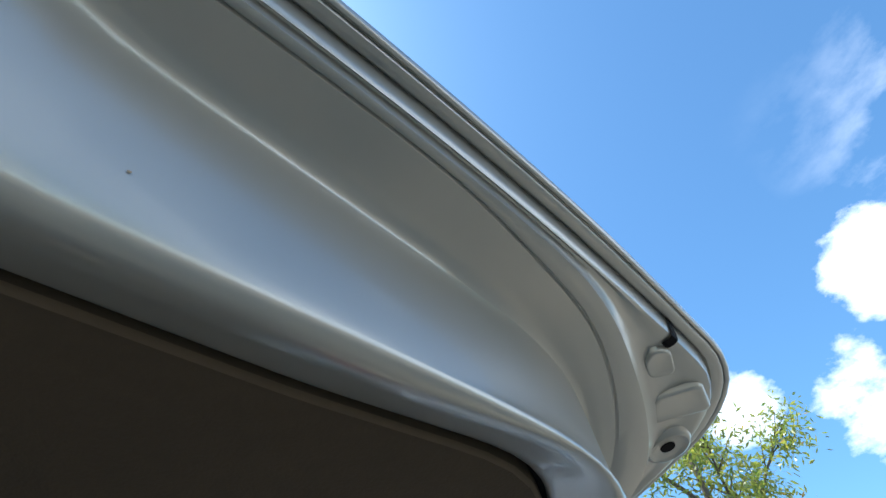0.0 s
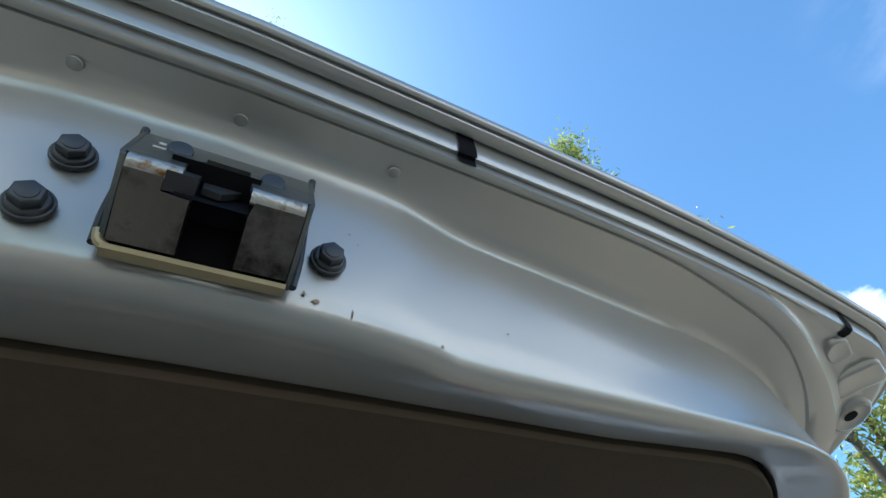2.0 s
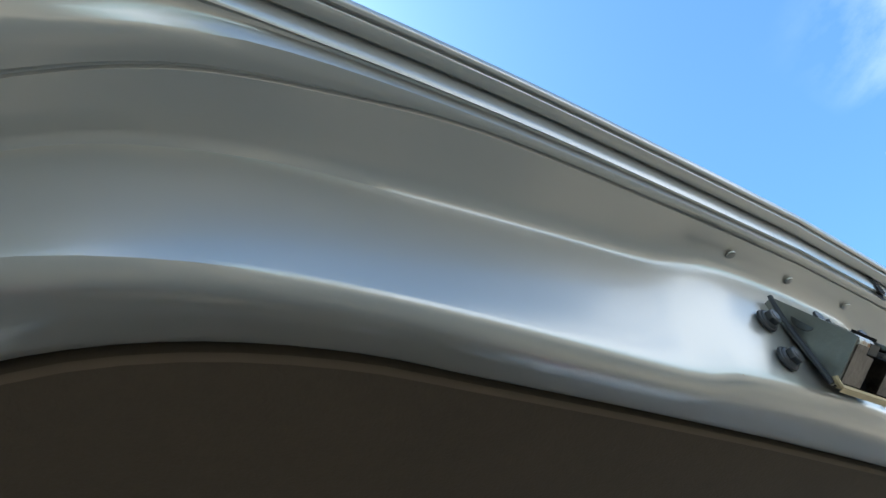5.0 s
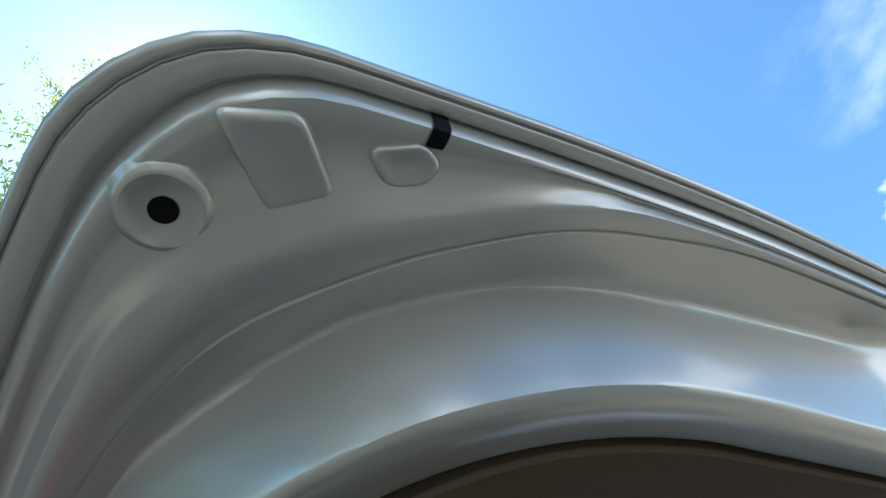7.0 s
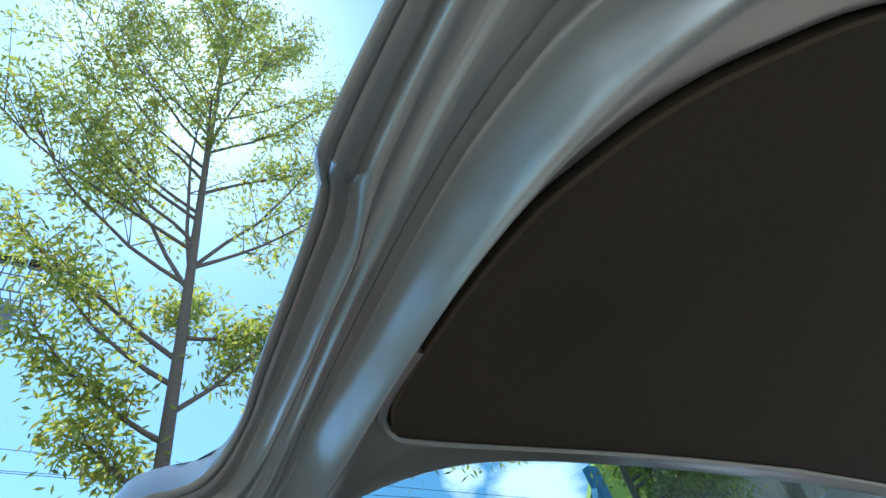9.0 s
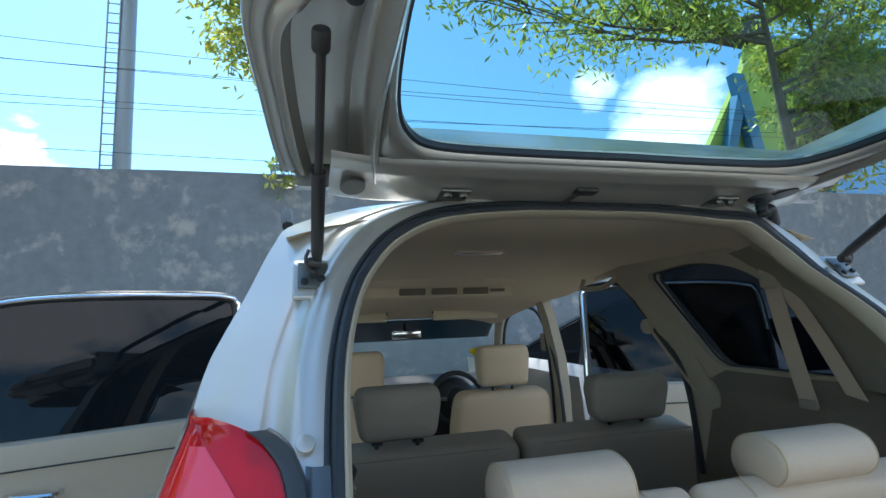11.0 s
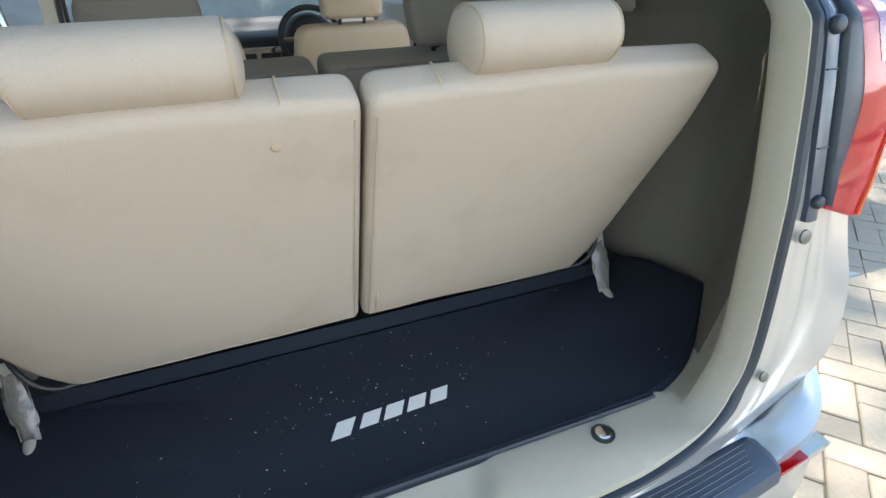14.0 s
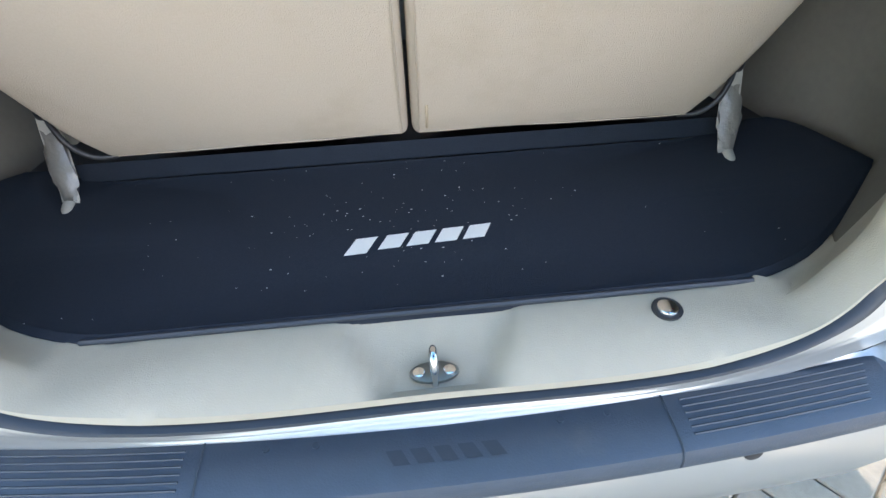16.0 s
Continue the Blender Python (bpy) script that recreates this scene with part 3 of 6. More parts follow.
def gutter(p, share):
    """The outer fold lies deeper beside the window, leaving a gutter."""
    v = (p - gp(0, 0, 0)).dot(G_D)
    return p - G_N * .018 * share * ease((.832 - v) / .022) * ease((v - .49) / .07) * ease((abs(p.x) - .4) / .05)


def brow(p, share):
    """The rib round the corner stands higher than along the free edge."""
    v = (p - gp(0, 0, 0)).dot(G_D)
    return p + G_N * .0050 * share * ease((abs(p.x) - .20) / .14) * ease((v - .45) / .2)


for k, (first, last, f, w, g) in enumerate(GATE_PROFILE):
    if first is EDGE_BACK or first is EDGE:
        share = 1.0 if first is EDGE_BACK or f <= .68 else 1 - ease((f - .66) / .34)
        gate_rings[k] = [gutter(p, share) for p in gate_rings[k]]
    near = {(.50, 0): .10, (.68, 0): .38, (.84, 0): .72, (.94, 0): .92, (0, .04): 1, (.3, .08): 1.04, (.6, .12): 1, (.90, .17): 1, (.96, .21): 1, (0, .25): 1, (.04, .29): 1, (.45, .33): .9, (.66, .37): .75, (.80, .42): .5, (.92, .46): .2}.get((f, g), 0) if first in (FLANGE, BEAD, SEAM) else 0
    if near:
        gate_rings[k] = [brow(p, near) for p in gate_rings[k]]
gate_rings[2:22] = [[ear(p) for p in r] for r in gate_rings[2:22]]
gate_shell = gate_part("inner_panel", loft([mirrored(r) if not g else [swell(p, .012 - .006 * min(1, (1 - g) / .7), .006 * g ** .6, .013 * min(1, max(0, (g - .71) / .20))) for p in mirrored(r)] for r, (*_, g) in zip(gate_rings, GATE_PROFILE)]), PAINT_DULL, label="pressed steel inner panel in dull silver paint")


def ring_strip(rows):
    """Rows of half outlines, closed round by their mirror image."""
    bm = bmesh.new()
    full = []
    for half in rows:
        full.append([Vector((-p.x, p.y, p.z)) for p in half[-2:0:-1]] + list(half))
    return loft(full, True, False, bm)


def half_loop(pts, w, n=70, inset=0.0):
    return [gp(p.x, p.y, w) for p in offset(pts, n, inset)]


def arc_row(a, b, f, w, n=70):
    return [gp(q.x + (r.x - q.x) * f, q.y + (r.y - q.y) * f, w) for q, r in zip(offset(a, n, 0), offset(b, n, 0))]


gate_part("window_frame", ring_strip([arc_row(HOLE_HALF, GLASS_HALF, -.04, -.006), arc_row(HOLE_HALF, GLASS_HALF, .06, -.004), arc_row(HOLE_HALF, GLASS_HALF, .45, .003), half_loop(GLASS_HALF, 0.0015, inset=-.012), half_loop(GLASS_HALF, -0.002, inset=-.005), half_loop(GLASS_HALF, -0.008, inset=-.001), half_loop(GLASS_HALF, -0.03)]), PAINT_DULL, label="painted frame round the rear window")
gate_part("window_seal", ring_strip([half_loop(GLASS_HALF, -0.010, inset=-0.002), half_loop(GLASS_HALF, -0.014, inset=0.004), half_loop(GLASS_HALF, -0.024, inset=0.004)]), RUBBER, label="black window seal")
bm = bmesh.new()
rear_loop = half_loop(GLASS_HALF, -0.022, inset=-0.01)
bm.faces.new([bm.verts.new(p) for p in [Vector((-q.x, q.y, q.z)) for q in rear_loop[-2:0:-1]] + rear_loop])
rear_glass = gate_part("rear_window", bm, TINT, label="blue-green tinted rear window", smooth=False)
rear_glass.visible_shadow = False
EDGE_CLOSED = EDGE_BACK[:-1] + [(.55, -.02), (.3, -.022), (0, -.022)]
gate_part("outer_skin", ring_strip([half_loop(GLASS_HALF, -0.026, inset=0.0), half_loop(GLASS_HALF, -0.045, inset=-0.03), half_loop(EDGE_CLOSED, -0.115, inset=0.05), half_loop(EDGE_CLOSED, -0.098)]), PAINT)

# hinge-end plate
bm = loft([mirrored([gp(x, v, w) for x in [0.565 * i / 16 for i in range(17)]]) for v, w in ((-0.02, -0.10), (-0.022, -0.06), (-0.016, -0.02), (-0.006, 0.0), (0.008, 0.008), (0.03, 0.0085))])
gate_part("hinge_end", bm, PAINT)
bm = loft([mirrored([gp(x, v, w - .010 * max(0, (x - .40) / .11) ** 2) for x in [.51 * i / 20 for i in range(21)]]) for v, w in ((.140, .002), (.136, .0065), (.130, .0095), (.125, .0108), (.118, .0118), (.112, .0140), (.098, .0142), (.092, .0126), (.06, .0150), (.03, .0176), (.008, .0196), (0, .0200), (-.006, .0165), (-.008, .008))])
gate_part("hinge_panel", bm, PAINT, label="painted panel between the hinges and the window")

def swelled(rows):
    bm = ring_strip(rows)
    for v in bm.verts:
        v.co = swell(v.co)
    return bm


# trim board
gate_part("board_gap", swelled([half_loop(TRIM, -0.001, inset=-.0040), half_loop(TRIM, -0.001, inset=.008)]), HOLE, label="black gap round the trim board")
trim_rows = [half_loop(TRIM, -0.004), half_loop(TRIM, 0.0080), half_loop(TRIM, 0.0098, inset=.001), half_loop(TRIM, 0.0106, inset=0.003), half_loop(TRIM, 0.0112, inset=0.022)]
bm = ring_strip(trim_rows)
for v in bm.verts:
    v.co = swell(v.co)
top = [e for e in bm.edges if len(e.link_faces) == 1 and all((v.co - gp(0, 0, 0)).dot(G_N) > 0.0109 for v in e.verts)]
bmesh.ops.contextual_create(bm, geom=top)
board = gate_part("trim_board", bm, BROWN, label="dark brown fibre trim board")
gate_part("board_edge", swelled([half_loop(TRIM, 0.0085, inset=.0000), half_loop(TRIM, 0.0100, inset=0.0006), half_loop(TRIM, 0.0108, inset=0.0020)]), BOARD_EDGE, board, "tan cut edge of the trim board")
# pale lip between board and window
LIP = [(0, .6985), (.2, .6915), (.405, .6755), (.441, .682), (.4525, .703), (.4535, .73), (.451, .76)]
lip = [gp(p.x, p.y, .0065) for p in spline([(x, v, 0) for x, v in LIP], 40)]
gate_part("board_lower_lip", tube(mirrored(lip), 0.0042, 8), PAINT_DULL)


def press(name, pts, depth, parent=None, mat=None, label=""):
    """A raised pressing with a flat top on the corner of the inner panel, from its corners (x, v)."""
    c = Vector((sum(p[0] for p in pts) / len(pts), sum(p[1] for p in pts) / len(pts), 0))
    loop = []
    k = len(pts)
    for i in range(k):
        a, b, d = Vector((*pts[i - 1], 0)), Vector((*pts[i], 0)), Vector((*pts[(i + 1) % k], 0))
        r = min(.0062, (a - b).length * .42, (d - b).length * .42)
        p, q = b + (a - b).normalized() * r, b + (d - b).normalized() * r
        for m in range(7):
            t = m / 6
            loop.append(p * (1 - t) ** 2 + b * 2 * t * (1 - t) + q * t * t)
    rows = []
    for f, w in ((1.10, -0.0512), (1.03, -0.0500), (0.98, -0.0500 + depth * 0.6), (0.90, -0.0500 + depth * .95), (0.80, -0.0500 + depth), (0.70, -.05 + depth * .93)):
        rows.append([gp(*(c + (p - c) * f).xy, w) for p in loop])
    bm = loft(rows, True)
    bm.faces.new([bm.verts.new(gp(*(c + (p - c) * 0.70).xy, -0.0500 + depth * .93)) for p in loop])
    bmesh.ops.remove_doubles(bm, verts=bm.verts, dist=1e-5)
    return gate_part(name, bm, mat or PAINT_DULL, parent, label, True, 75)


for s in (-1, 1):
    press("pressing", [(s * .461, 1.108), (s * .432, 1.119), (s * .409, 1.093), (s * .430, 1.076)], 0.0045)
    press("pressing", [(s * .407, 1.1155), (s * .386, 1.126), (s * .3755, 1.120), (s * .379, 1.110), (s * .394, 1.103)], 0.004)
    # stopper dish with its hole
    c, rows = (s * .4655, 1.0665), []
    for r, w in ((.0200, -.0515), (.0175, -.0485), (.0158, -.0462), (.0142, -.0458), (.0122, -.0468), (.0108, -.0475), (.0052, -.0478), (.0048, -.056)):
        rows.append([gp(c[0] + r * math.cos(2 * math.pi * k / 36), c[1] + r * math.sin(2 * math.pi * k / 36), w) for k in range(36)])
    gate_part("stopper_dish", loft(rows, True), PAINT_DULL)
    gate_part("stopper_hole", disc(.0053, .002, G_M @ Matrix.Translation((c[0], c[1], -.0482))), HOLE, label="dark round hole")


def ring_at(ring, x):
    """Where one half ring of the inner panel crosses x near the free edge."""
    for a, b in zip(ring, ring[1:]):
        if a.x <= abs(x) <= b.x:
            p = a.lerp(b, (abs(x) - a.x) / max(b.x - a.x, 1e-9))
            return Vector((math.copysign(p.x, x), p.y, p.z))
    return ring[-1]


def slot(x, first, last, wide):
    """A near-black sheet for the shade in a slot across the rim, laid over the rings from first to last."""
    rows = []
    for r in gate_rings[first:last + 1]:
        rows.append([ring_at(r, x + wide * f) + G_N * .0011 + G_D * .0006 for f in (-.5, -.3, .3, .5)])
    gate_part("drain_slot", loft(rows), HOLE, label="dark drain slot")


slot(.0885, 15, 27, .0086)
slot(.382, 15, 22, .0075)
slot(-.382, 15, 22, .0075)
for x in (-.049, .002, .061):
    gate_part("weld_dimple", disc(.0025, .0012, G_M @ Matrix.Translation((x, 1.1345, -.0428)) @ Matrix.Rotation(radians(10), 4, "X"), 16, .0005), PAINT_DULL)


RIDGE_S, ROLL_S = spline([(x, v, 0) for x, v in RIDGE], GN), spline([(x, v, 0) for x, v in ROLL], GN)


def face_v(x, w):
    """How far out the latch face lies at x and depth w."""
    i = min(range(40), key=lambda k: abs(RIDGE_S[k].x - abs(x)))
    face = [(d, f) for p, _, f, d, _ in GATE_PROFILE if p is RIDGE] + [(.0208, 1.0)]
    for (d0, f0), (d1, f1) in zip(face, face[1:]):
        if w <= d1 or d1 == .0208:
            f = f0 + (f1 - f0) * min(max((w - d0) / (d1 - d0), 0), 1)
            return RIDGE_S[i].y + (ROLL_S[i].y - RIDGE_S[i].y) * f


# latch: a wedge on the rim; top_at runs along its upper plate, front_at up its front face, d is the depth below the surface
def top_at(x, s, d=0.0):
    return gp(x, 1.1258 + .0110 * s - .967 * d, -.0275 + .0415 * s + .256 * d)


def front_at(x, r, d=0.0):
    return gp(x, 1.1150 + .0218 * r - .337 * d, .0218 - .0078 * r - .942 * d)


def plate(fn, pts, thick):
    """A plate cut to an outline, lying on one of the latch's faces."""
    return loft([[fn(a, c, d) for a, c in pts] for d in (thick, .0004, 0.0)], True, True)


latch = part("latch", loft([[gp(x, v, w) for x in (-.0205, .0275)] for v, w in ((1.122, -.0275), (1.1235, -.020), (1.120, .012), (1.112, .020))]), HOLE, tailgate, "zinc plated latch with dark oily mouth and rust specks")
latch.matrix_parent_inverse = tailgate.matrix_world.inverted()
lp = lambda name, bm, mat, label="", **k: gate_part(name, bm, mat, latch, label, **k)
lp("top_plate", plate(top_at, [(-.0225, 0), (-.0030, 0), (-.0030, .52), (-.0060, .60), (-.0065, .92), (-.0196, .92), (-.0200, .9)], .0022), STEEL, "zinc top plate with rivets")
lp("top_plate", plate(top_at, [(-.0032, .001), (.0100, .001), (.0100, .38), (-.0032, .38)], .0022), STEEL)
lp("top_plate", plate(top_at, [(.0098, 0), (.0292, 0), (.0275, .9), (.0268, .92), (.0110, .92), (.0098, .5)], .0022), STEEL, "zinc top plate with rivets")
for a, c in ((-.0192, -.0062), (.0112, .0262)):
    fold = [(1 - t) ** 2 * top_at(0, .91) + 2 * t * (1 - t) * top_at(0, 1.0) + t * t * front_at(0, .85) for t in [k / 8 for k in range(9)]]
    inner = [p - G_D * .0012 - G_N * .0010 for p in fold]
    lp("bent_edge", loft([[p + Vector((x, 0, 0)) for p in fold + inner[::-1]] for x in (a, a + .0008, c - .0008, c)], True, True), STEEL_WORN, "worn bright and rusty bent edge")
lp("jaw", plate(front_at, [(-.0190, .03), (-.0030, .03), (-.0030, .68), (-.0100, .70), (-.0100, .86), (-.0192, .86)], .010), JAW, "oily grey-brown steel jaw beside the mouth")
lp("jaw", plate(front_at, [(.0118, .03), (.0262, .03), (.0263, .86), (.0128, .86), (.0118, .70)], .010), JAW, "oily grey-brown steel jaw beside the mouth")
lp("mouth", loft([[front_at(x, r, .0095) for x in (-.0105, .0130)] for r in (0.0, 1.1)]), HOLE, "deep black mouth of the latch")
lp("channel", loft([[top_at(x, s, .0060) for x in (-.0070, .0115)] for s in (.3, 1.1)]), HOLE)
lp("pawl", plate(front_at, [(-.0098, .72), (-.0022, .72), (-.0022, .95), (-.0098, .95)], .008), BLACK, "black pawl")
lp("pawl", loft([[top_at(x, s, d) for x, s in ((-.0015, .50), (.0070, .45), (.0088, .80), (.0040, 1.0), (-.0010, .96))] for d in (.0055, .0042, .0036)], True, True), BLACK)
for x0, x1 in ((-.0226, -.0194), (.0294, .0266)):
    e = math.copysign(.0013, x0)
    lp("side_cheek", loft([[gp(x0 + o, 1.1215, -.0275), gp(x0 + o, 1.1262, -.0275), gp((x0 * .2 + x1 * .8) + o, 1.1358, .0105), gp(x1 + o, 1.1362, .0136), gp(x1 + o, 1.1150, .0214), gp(x1 + o, 1.1120, .0205)] for o in (0, e)], True, True), STEEL, "zinc side cheek")
for e in (-1, 1):
    lp("gasket", tube(spline([gp(.0035 + .0270 * e, 1.1262, -.0285), gp(.0035 + .0268 * e, 1.1225, -.018), gp(.0035 + .0266 * e, 1.1190, -.004), gp(.0035 + .0262 * e, 1.1160, .010), gp(.0035 + .0252 * e, 1.1132, .0205)], 20), .0013, 8), RUBBER, "black gasket edge")
lp("drilled_spot", disc(.0042, .0008, Matrix.Translation(gp(-.0220, 1.1265, -.008)) @ G_M.to_3x3().to_4x4() @ Matrix.Rotation(radians(90), 4, "Y") @ Matrix.Rotation(radians(20), 4, "X") @ Matrix.Diagonal((1.5, 1, 1, 1)), 20, .0002), STEEL_DARK, "dark oval spot on the cheek")
lp("bottom_plate", loft([[gp(x, v, w) for x in (-.0195, -.0182, .0252, .0265)] for v, w in ((1.1122, .0217), (1.1150, .0222), (1.1157, .0231), (1.1148, .0241), (1.1118, .0239))]), STEEL_GOLD, "yellowish zinc bottom plate")
lp("bottom_curl", tube(spline([gp(-.0180, 1.1140, .0230), gp(-.0205, 1.1150, .0215), gp(-.0212, 1.1165, .0190)], 8), .0013, 8), STEEL_GOLD)
for x, s in ((-.0105, .42), (.0165, .60)):
    m = Matrix.Translation(top_at(x, s, -.0005)) @ G_M.to_3x3().to_4x4() @ Matrix.Rotation(radians(-75), 4, "X")
    lp("rivet", disc(.0036, .0016, m, 20, .0005), BOLT, "dark rivet head")
lp("stamped_mark", plate(top_at, [(-.0168, .30), (-.0150, .30), (-.0150, .36), (-.0168, .36)], -.0003), WHITE_PRINT)
lp("stamped_mark", plate(top_at, [(-.0172, .50), (-.0140, .50), (-.0140, .53), (-.0172, .53)], -.0003), WHITE_PRINT)


for x, z in ((-.0372, -.0122), (-.0396, .0088), (.0396, 0.0022)):
    m = G_M @ Matrix.Translation((x, face_v(x, z) + .0018, z)) @ Matrix.Rotation(radians(19), 4, "X") @ Matrix.Rotation(radians(90), 4, "X")
    bolt = lp("bolt", disc(.0061, .0020, m, 28, .0007), BOLT, "black flanged hexagon bolt")
    lp("bolt_collar", disc(.0049, .0016, m @ Matrix.Translation((0, 0, -.0014)), 28, .0005, .0056), BOLT)
    lp("bolt_head", disc(.0043, .0034, m @ Matrix.Translation((0, 0, -.0034)), 6, .0006), BOLT)
    lp("bolt_mark", disc(.0027, .0006, m @ Matrix.Translation((0, 0, -.0051)), 16, .0002), BOLT)


def splat(name, x, w, sx, sw, seed):
    rnd = random.Random(seed)
    rim = [(x + sx * math.cos(a) * rnd.uniform(.6, 1.1), w + sw * math.sin(a) * rnd.uniform(.6, 1.1)) for a in [2 * math.pi * k / 11 for k in range(11)]]
    bm = bmesh.new()
    bm.faces.new([bm.verts.new(gp(a, face_v(a, b) + .0006, b)) for a, b in rim])
    gate_part(name, bm, RUST, label="small rust stain", smooth=False)


for k, (x, w, a, b) in enumerate(((.0305, -.012, .0005, .0009), (.0312, -.004, .0005, .0010), (.0335, .016, .0008, .0008), (.0375, .0175, .0014, .0008), (.0495, .0185, .0004, .0016), (.0465, -.013, .0005, .0005), (.050, -.010, .0004, .0004), (.0825, .0205, .0009, .0009))):
    splat("rust_stain", x, w, a, b, k)
splat("dirt_mark", .115, .004, .0007, .0005, 41)
splat("dirt_mark", -.075, .020, .0005, .0005, 42)

# ---- car body ----
REAR = [(.40, -.17), (.50, -.175), (.64, -.150), (.70, -.128), (.97, -.093), (1.10, -.068), (1.18, -.049), (1.27, .035), (1.36, .107), (1.48, .201), (1.56, .25), (1.64, .299), (1.70, .349)]


def rear_y(z):
    for (a, ya), (b, yb) in zip(REAR, REAR[1:]):
        if z <= b:
            return ya + (yb - ya) * (z - a) / (b - a)
    return REAR[-1][1]


car = thing("car", "silver-beige family van standing with its tailgate and side doors open", "car")
OPEN = [(0, .628), (.20, .627), (.33, .640), (.415, .665), (.463, .708), (.486, .78), (.502, .94), (.514, 1.124), (.512, 1.242), (.503, 1.354), (.480, 1.44), (.448, 1.498), (.397, 1.55), (.308, 1.59), (.15, 1.608), (0, 1.61)]
OUTER = [(0, .596, -.172), (.25, .597, -.165), (.42, .602, -.148), (.56, .622, -.124), (.70, .663, -.095), (.775, .700, -.060), (.788, .755, -.042), (.768, .825, -.030), (.756, .890, -.018), (.757, .95, -.008), (.757, 1.02, .006), (.740, 1.10, .02), (.715, 1.185, .045), (.692, 1.286, .130), (.681, 1.358, .205), (.642, 1.452, .278), (.604, 1.544, .340), (.567, 1.590, .372), (.42, 1.635, .40), (.2, 1.655, .41), (0, 1.657, .41)]
ON = 190


def open_row(grow, push):
    pts = spline([(x, z, 0) for x, z in OPEN], ON)
    out = []
    for i, p in enumerate(pts):
        t = (pts[min(i + 1, ON - 1)] - pts[max(i - 1, 0)]).normalized()
        x, z = p.x + t.y * grow, p.y - t.x * grow
        out.append(Vector((max(x, 0) if 0 < i < ON - 1 else 0, rear_y(z) + push, z)))
    return out


outer_row = [Vector((p.x, p.z, p.y)) for p in spline([(x, z, y) for x, z, y in [(a, b, c) for a, b, c in OUTER]], ON)]


def low_part(z):
    """1 along the sill, 0 up the sides."""
    f = min(1, max(0, (z - .632) / .05))
    return 1 - f * f * (3 - 2 * f)


def seal_row(grow, push):
    """Lines of the flange and its rubber, drawn closer together along the sill."""
    return [p.lerp(q, low_part(p.z)) for p, q in zip(open_row(grow, push), open_row(grow * .60, push))]


def mix_row(a, b, f, push=0.0):
    out = []
    for p, q in zip(a, b):
        r = p.lerp(q, f)
        out.append(r + Vector((0, push * (1 - .95 * low_part(r.z + .012)), 0)))
    return out


def drawn_in(p):
    """The opening stands a little further in on its right side."""
    inner = min(1, max(0, (.63 - p.x) / .09))
    f = min(1, max(0, (p.x - .28) / .15)) * inner * min(1, max(0, (1.5 - p.z) / .4))
    g = inner * min(1, max(0, (p.x - .33) / .07)) * math.exp(-((p.z - 1.475) / .062) ** 2)
    h = math.exp(-((p.x - .375) / .055) ** 2) * min(1, max(0, (p.z - 1.54) / .03)) * min(1, max(0, (1.68 - p.z) / .05))
    return Vector((p.x - .012 * f - .024 * g, p.y, p.z + .006 * f * min(1, max(0, (.80 - p.z) / .1)) + .016 * h))


def ring2(rows):
    return loft([[Vector((-p.x, p.y, p.z)) for p in r[-2:0:-1]] + [drawn_in(p) for p in r] for r in rows], True)


flange = seal_row(.028, -.002)
body_rows = [open_row(0, .03), open_row(.004, 0), flange] + [mix_row(flange, outer_row, f, d) for f, d in ((.05, -.001), (.11, -.004), (.15, -.0075), (.175, -.0075), (.20, -.004), (.24, .004), (.30, .007), (.36, .006), (.40, .001), (.43, -.002), (.48, -.004), (.60, -.005), (.74, -.003), (.90, -.001))] + [outer_row]
part("rear_body_frame", ring2(body_rows), PAINT, car, "painted body frame round the boot opening")
part("weatherstrip", ring2([seal_row(*r) for r in ((-.004, .012), (-.006, -.004), (-.001, -.011), (.004, -.012), (.008, -.008), (.0095, -.003), (.012, -.006), (.0155, -.006), (.0175, -.002), (.0175, .006))]), RUBBER, car, "black rubber weatherstrip round the boot opening")
# inner trim of the opening, with a recess for the striker in its sill
def trim_row(g, d, side_g, side_d):
    """One line along the trim: g and d at the sill, side_g and side_d up the sides and along the top."""
    low, high = open_row(g, d), open_row(side_g, side_d)
    out = []
    for p, q in zip(low, high):
        f = min(1, max(0, (q.z - .640) / .035))
        out.append(p.lerp(q, f * f * (3 - 2 * f)))
    return out


trim_rows2 = [trim_row(*r) for r in ((-.003, .002, -.003, .002), (-.006, -.006, -.006, -.006), (-.014, -.006, -.009, -.006), (-.022, .004, -.012, .001), (-.034, .028, -.015, .012), (-.040, .055, -.016, .026), (-.041, .078, -.015, .038), (-.038, .086, -.012, .042), (-.020, .088, .004, .044))]
for k, row in enumerate(trim_rows2):
    for p in row:
        if p.z < .70 and 2 <= k <= 6:
            p.z -= (0.0, .017, .025, .021, .008)[k - 2] / (1 + math.exp((abs(p.x) - (.060, .064, .072, .088, .105)[k - 2]) / .0055))
        if p.z < .70 and k >= 3:
            f = min(1, max(0, (abs(p.x) - .36) / .05))
            p.z = min(p.z, .6635) * (1 - f) + p.z * f
part("opening_trim", ring2(trim_rows2), BEIGE, car, "beige plastic trim inside the boot opening and along its sill")

